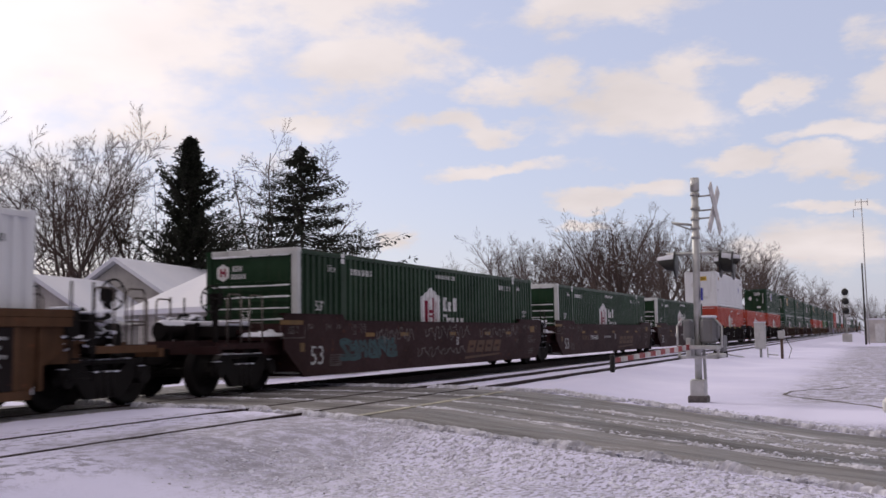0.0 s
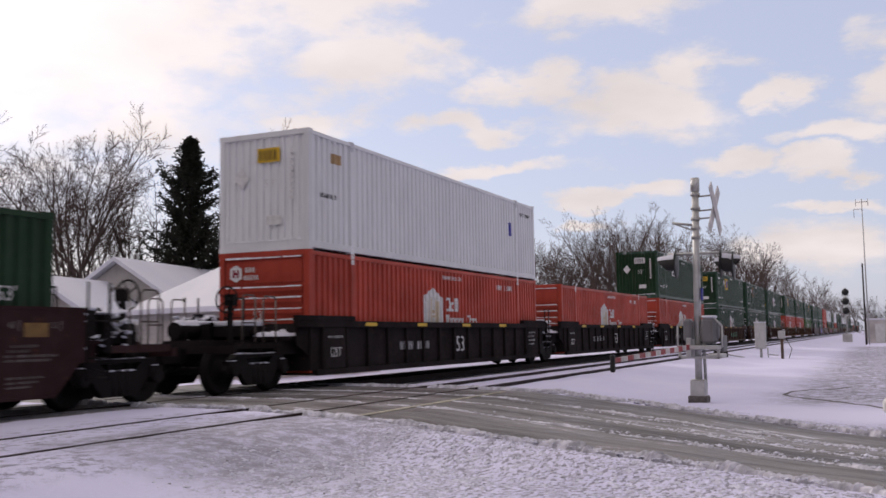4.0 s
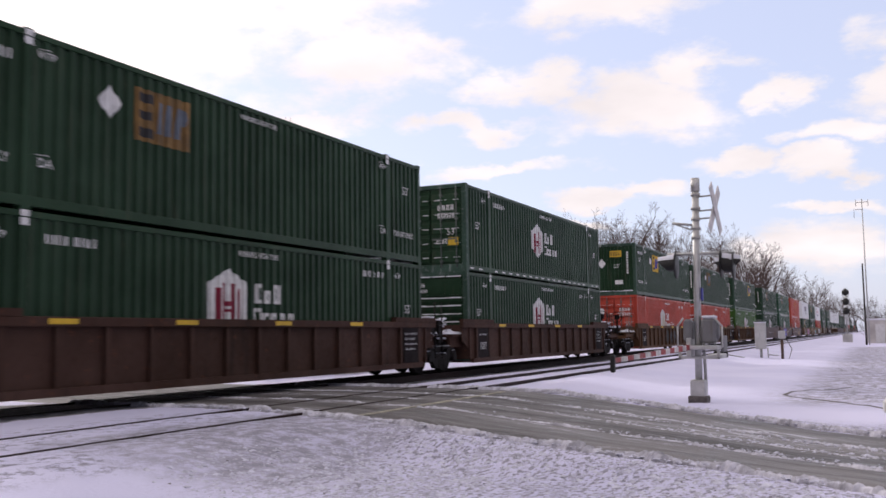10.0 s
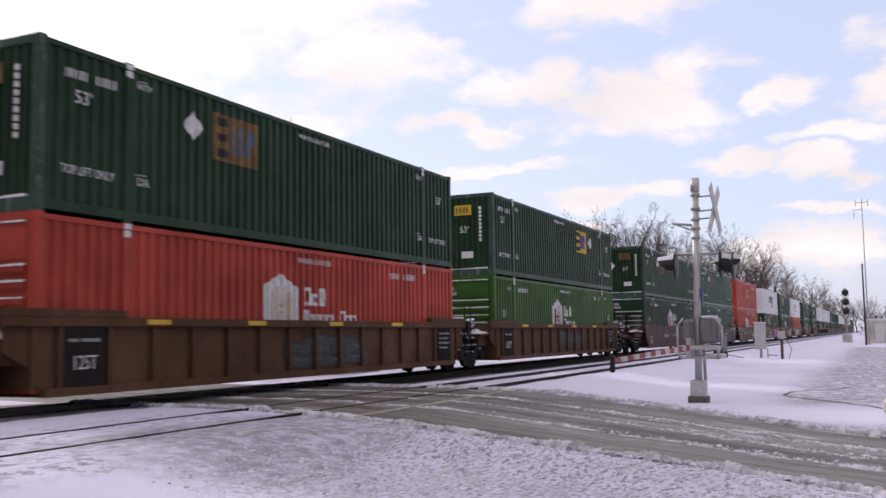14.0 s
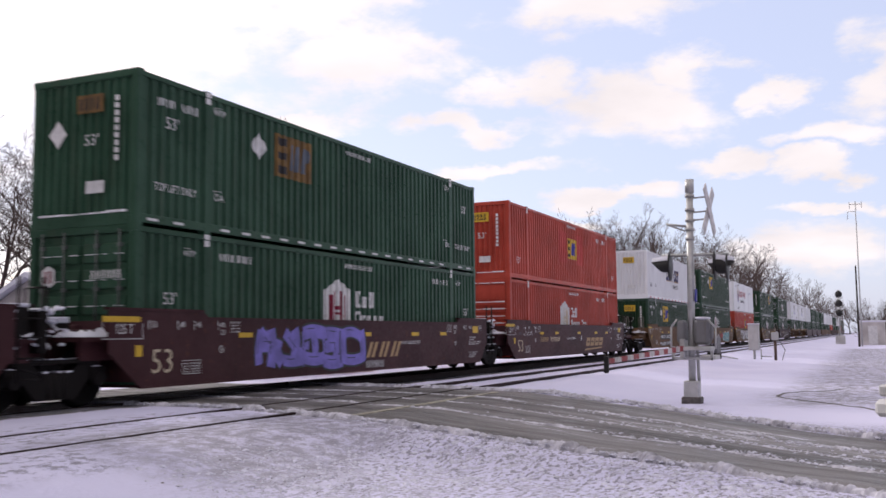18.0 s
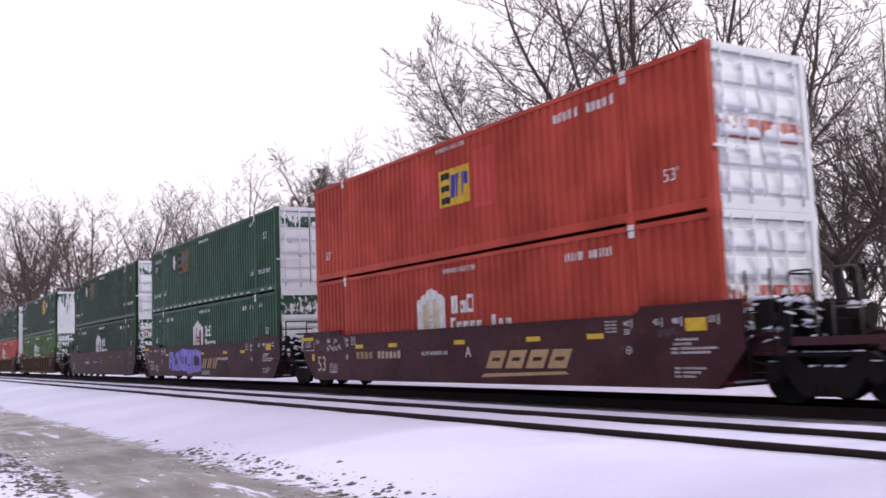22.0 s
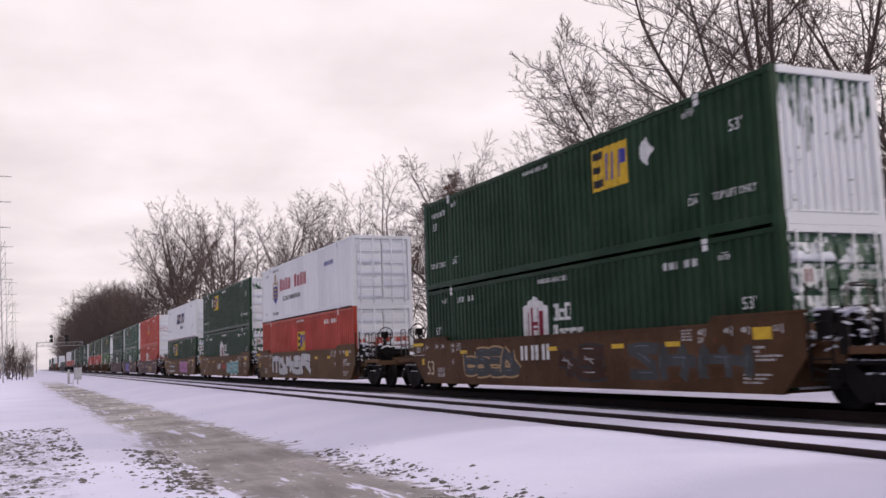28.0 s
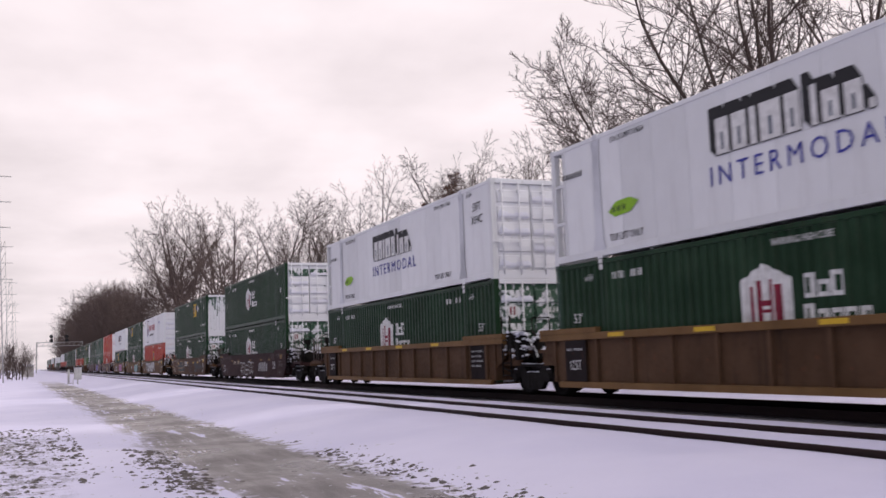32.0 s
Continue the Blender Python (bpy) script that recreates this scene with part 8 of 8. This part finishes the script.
        bar_row(car, 0.6, 1.15, 0.7, 0.06, 12, "silver", SIDE + 0.01, 41)
        flat(car, "data_panel", rect(L - 1.42, L - 0.5, 0.43, 1.39), "black", SIDE + 0.015, "black data panel")
        for k in range(4):
            bar_row(car, L - 1.35, 1.2 - 0.14 * k, 0.75 - 0.12 * (k % 2), 0.06, 13, "silver", SIDE + 0.01, 42 + k)
    return car


# ---- the consist: offset of each car's container at the clip's start ----
C = {"h": ("house", "nose", "door"), "i": ("houseinc", "nose", "door"), "e": ("panel", "ribbed", "door"), "w": ("panelw", "ribbed", "door"), "y": ("panelf", "ribbed", "door"), "x": ("househex", "door", "door"),
     "r": ("panelr", "ribbed", "ribbed"), "c": ("panelc", "ribbed", "door"), "s": ("slant", "ribbed", "door"), "p": ("block", "ribbed", "door"), "k": ("crest", "ribbed", "door"),
     "g": ("house", "door", "nose"), "d": ("houseinc", "door", "door"), "b": ("", "ribbed", "door"), "a": ("house", "alu", "door"), "f": ("househex", "nose", "door")}
CONSIST = [(-5.3, "B", "orange", 0, 1, "white b", ""),
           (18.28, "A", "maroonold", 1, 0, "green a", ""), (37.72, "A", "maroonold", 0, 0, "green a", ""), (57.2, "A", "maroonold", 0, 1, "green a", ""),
           (80.91, "B", "black", 1, 0, "red i", "white b"), (100.37, "B", "black", 0, 0, "red i", ""), (119.96, "B", "black", 0, 1, "red i", "green w"),
           (143.45, "B", "brown", 1, 0, "green h", "green e"), (162.92, "B", "brown", 0, 0, "green h", "green y"), (182.48, "B", "brown", 0, 1, "green h", "green x"),
           (206.26, "B", "orange", 1, 0, "red d", "green e"), (225.94, "B", "orange", 0, 0, "red i", "green y"), (245.64, "B", "orange", 0, 1, "lime h", "green r"),
           (269.13, "A", "maroon", 1, 0, "green h", "green y"), (288.55, "A", "maroon", 0, 0, "green2 g", "green2 y"), (308.05, "A", "maroon", 0, 1, "red i", "red c"),
           (331.77, "A", "tan", 1, 0, "green e", "white s"), (351.34, "A", "tan", 0, 0, "green h", "green e"), (370.91, "A", "tan", 0, 1, "red c", "white k"),
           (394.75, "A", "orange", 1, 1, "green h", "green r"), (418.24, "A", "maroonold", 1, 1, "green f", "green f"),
           (441.92, "B", "ochre", 1, 0, "green h", "white p"), (461.51, "B", "ochre", 0, 0, "green h", "white p")]
FAR = []
for i, (lo, up) in enumerate((("green h", "green e"), ("red i", ""), ("green h", "white b"), ("green a", ""), ("green h", "green e"), ("red i", "green e"), ("green h", ""), ("white b", "green e"), ("green h", "green e"))):
    FAR.append((-24.9 - 19.55 * i - 4.1 * (i // 3 + (1 if i % 3 == 2 else 0) * 0), "A" if i % 2 else "B", ("orange", "maroon", "brown")[i // 3], 0, 0, lo, up))
for i, (lo, up) in enumerate((("green h", "white b"), ("green h", "green e"), ("green h", "green e"), ("green h", "green e"), ("green h", "white b"), ("green h", "white b"), ("red i", "white b"), ("green h", "green e"),
                              ("green h", "green e"), ("green h", ""), ("green h", "white b"), ("red i", "green e"), ("green h", "green e"), ("green h", "green e"))):
    FAR.append((481.1 + 19.55 * i + 4.1 * (i // 3), "A", ("maroon", "tan", "brown", "orange")[i // 3 % 4], 0, 0, lo, up))
TRAIN = []


def build_train():
    for detail, rows in ((True, CONSIST), (False, FAR)):
        for i, (u, style, colour, first, last, lo, up) in enumerate(rows):
            car = well_car(u, style, colour, first, last, detail)
            TRAIN.append((car, u, 0.0))
            for level, spec in ((0, lo), (1, up)):
                if spec:
                    col, key = spec.split()
                    logo, le, ri = C[key]
                    TRAIN.append((container(u, level, col, logo, le, ri, True, detail, detail and i in (9, 14) and level == 1), u, DECK + level * H))
            if not detail:
                continue
            y = SIDE - 0.005
            if i == 1:
                graffiti(car, 1.6, 4.6, 0.55, 1.2, 6, "dimteal", "maroonold", 21)
                for k, (a, b, lo, hi) in enumerate(((3.4, 5.6, 0.95, 1.45), (6.3, 9.6, 1.0, 1.5), (10.4, 13.8, 1.05, 1.4), (5.8, 9.2, 0.55, 0.85))):
                    scrawl(car, a, b, lo, hi, 15, "chalk", 31 + k, y - 0.02, 0.03)
            if i in (1, 2, 3, 13, 15):
                old = i != 15
                gold, white = ("dullgold", "silver") if old else ("goldmark", "decal")
                for k in range(4):
                    a = 9.4 + 0.74 * k
                    part("marking", hollow(bmesh.new(), a, a + 0.6, 0.62, 1.0, 0.15, y, 0.6), M[gold], car)
                flat(car, "swoosh", [(9.2, 0.42), (12.3, 0.5), (12.2, 0.56), (9.3, 0.5)], gold, y)
                if i != 1:
                    mark(car, "LD LMT 118,300 PER UNIT", 0.1, 7.2, 0.98, white, y)
                    bar_row(car, 2.95, 0.88, 1.05, 0.2, 4, gold, y, 6)
                    bar_row(car, 4.25, 0.88, 1.3, 0.2, 6, white if old else "cream", y, 6)
                mark(car, "A" if i == 15 else "B", 0.26, 8.7, 0.98, white, y)
            if i == 14:
                graffiti(car, 3.6, 8.05, 0.36, 1.5, 5, "lilac", "soot", 5)
                bar_row(car, 8.3, 0.62, 2.0, 0.42, 3, "goldmark", y, 5, 0.6)
                bar_row(car, 8.3, 0.36, 1.0, 0.2, 8, "silver", y, 7)
                mark(car, "LD LMT 118,400 PER UNIT", 0.1, 10.9, 0.98, "decal", y)
            if i == 15:
                scrawl(car, 0.95, 1.95, 1.1, 1.3, 7, "decal", 8, y - 0.003)
                scrawl(car, 0.4, 0.85, 1.12, 1.32, 7, "slate", 9, y - 0.003, 0.012)
                scrawl(car, L - 1.35, L - 0.92, 1.12, 1.32, 7, "slate", 9, y - 0.003, 0.012)
            if i == 16:
                flat(car, "data_panel", rect(2.6, 5.8, 0.78, 1.12), "blackmark", y, "black number panel")
                bar_row(car, 2.75, 0.85, 2.9, 0.2, 11, "decal", y - 0.003, 9, 0.15)
                graffiti(car, 8.8, 12.7, 0.36, 1.4, 4, "pink", "slate", 6)
                graffiti(car, 2.4, 5.6, 0.4, 0.66, 6, "silver", "slate", 7)
            if i == 17:
                graffiti(car, 10.0, 13.6, 0.34, 1.3, 6, "teal", "decal", 8)
                bar_row(car, 8.2, 0.72, 1.6, 0.4, 3, "redmark", y, 9)
                bar_row(car, 6.5, 0.7, 1.2, 0.4, 5, "decal", y, 10, 0.3)
            if i == 18:
                graffiti(car, 3.0, 10.2, 0.36, 1.5, 5, "silver", "blackmark", 9)
            if i == 19:
                graffiti(car, 3.2, 6.6, 0.45, 1.4, 4, "soot", "goldmark", 10)
                bar_row(car, 6.7, 0.95, 1.7, 0.4, 3, "decal", y, 11)
                graffiti(car, 11.6, 15.3, 0.4, 1.35, 3, "soot", "orange", 12)
                graffiti(car, 8.6, 10.6, 0.4, 1.3, 2, "brown", "blackmark", 13)
            if i == 20:
                graffiti(car, 5.5, 9.3, 0.34, 1.15, 5, "brown", "silver", 14)
                bar_row(car, 3.6, 1.0, 1.7, 0.22, 9, "cream", y, 12)
                bar_row(car, 10.5, 0.6, 2.2, 0.5, 5, "silver", y, 13, 0.3)
                mark(car, "53", 0.4, 14.2, 0.9, "decal", y)
            if i == 7:
                for k in range(4):
                    a = 0.45 + (5 + k) * (L - 0.9) / 14
                    graffiti(car, a + 0.22, a + 0.86, 0.55, 1.15, 1, "mint", "brown", 15 + k, SIDE + 0.09)
            if i in (10, 11, 12):
                graffiti(car, 7.0, 10.5, 0.45, 1.3, 4, "soot", "blackmark", 15 + i, SIDE + 0.09)
            if i == 4 or i == 5 or i == 6:
                mark(car, "53", 0.5, 8.62, 0.88, "decal", SIDE + 0.09)
                bar_row(car, 4.5, 0.8, 1.9, 0.24, 9, "silver", SIDE + 0.09, 21)


build_train()


# ---- what moves ----
def motions():
    times = [0.0] + [2.0 * i for i in range(1, 16)] + [32.0]
    for ob, u, z in TRAIN:
        walk(ob, [(t, pose(u - V0 * t + SLOW * t * t, 0, z)) for t in times])
    # every wheelset rolls alike: one set of keys for the leading, one for the trailing axle
    for e in (-1, 1):
        lead = WHEELS[e][0]
        rows = []
        for k in range(0, 32 * FPS + 1):
            t = k / FPS
            turn = -math.degrees((V0 * t - SLOW * t * t) / 0.48)
            rows.append((t, pose(e * 0.89, 0, 0, 0, turn, 0)))
        walk(lead, rows)
        keys = lead.animation_data
        for w in WHEELS[e][1:]:
            w.rotation_mode = "QUATERNION"
            own = w.animation_data_create()
            own.action, own.action_slot = keys.action, keys.action_slot


motions()
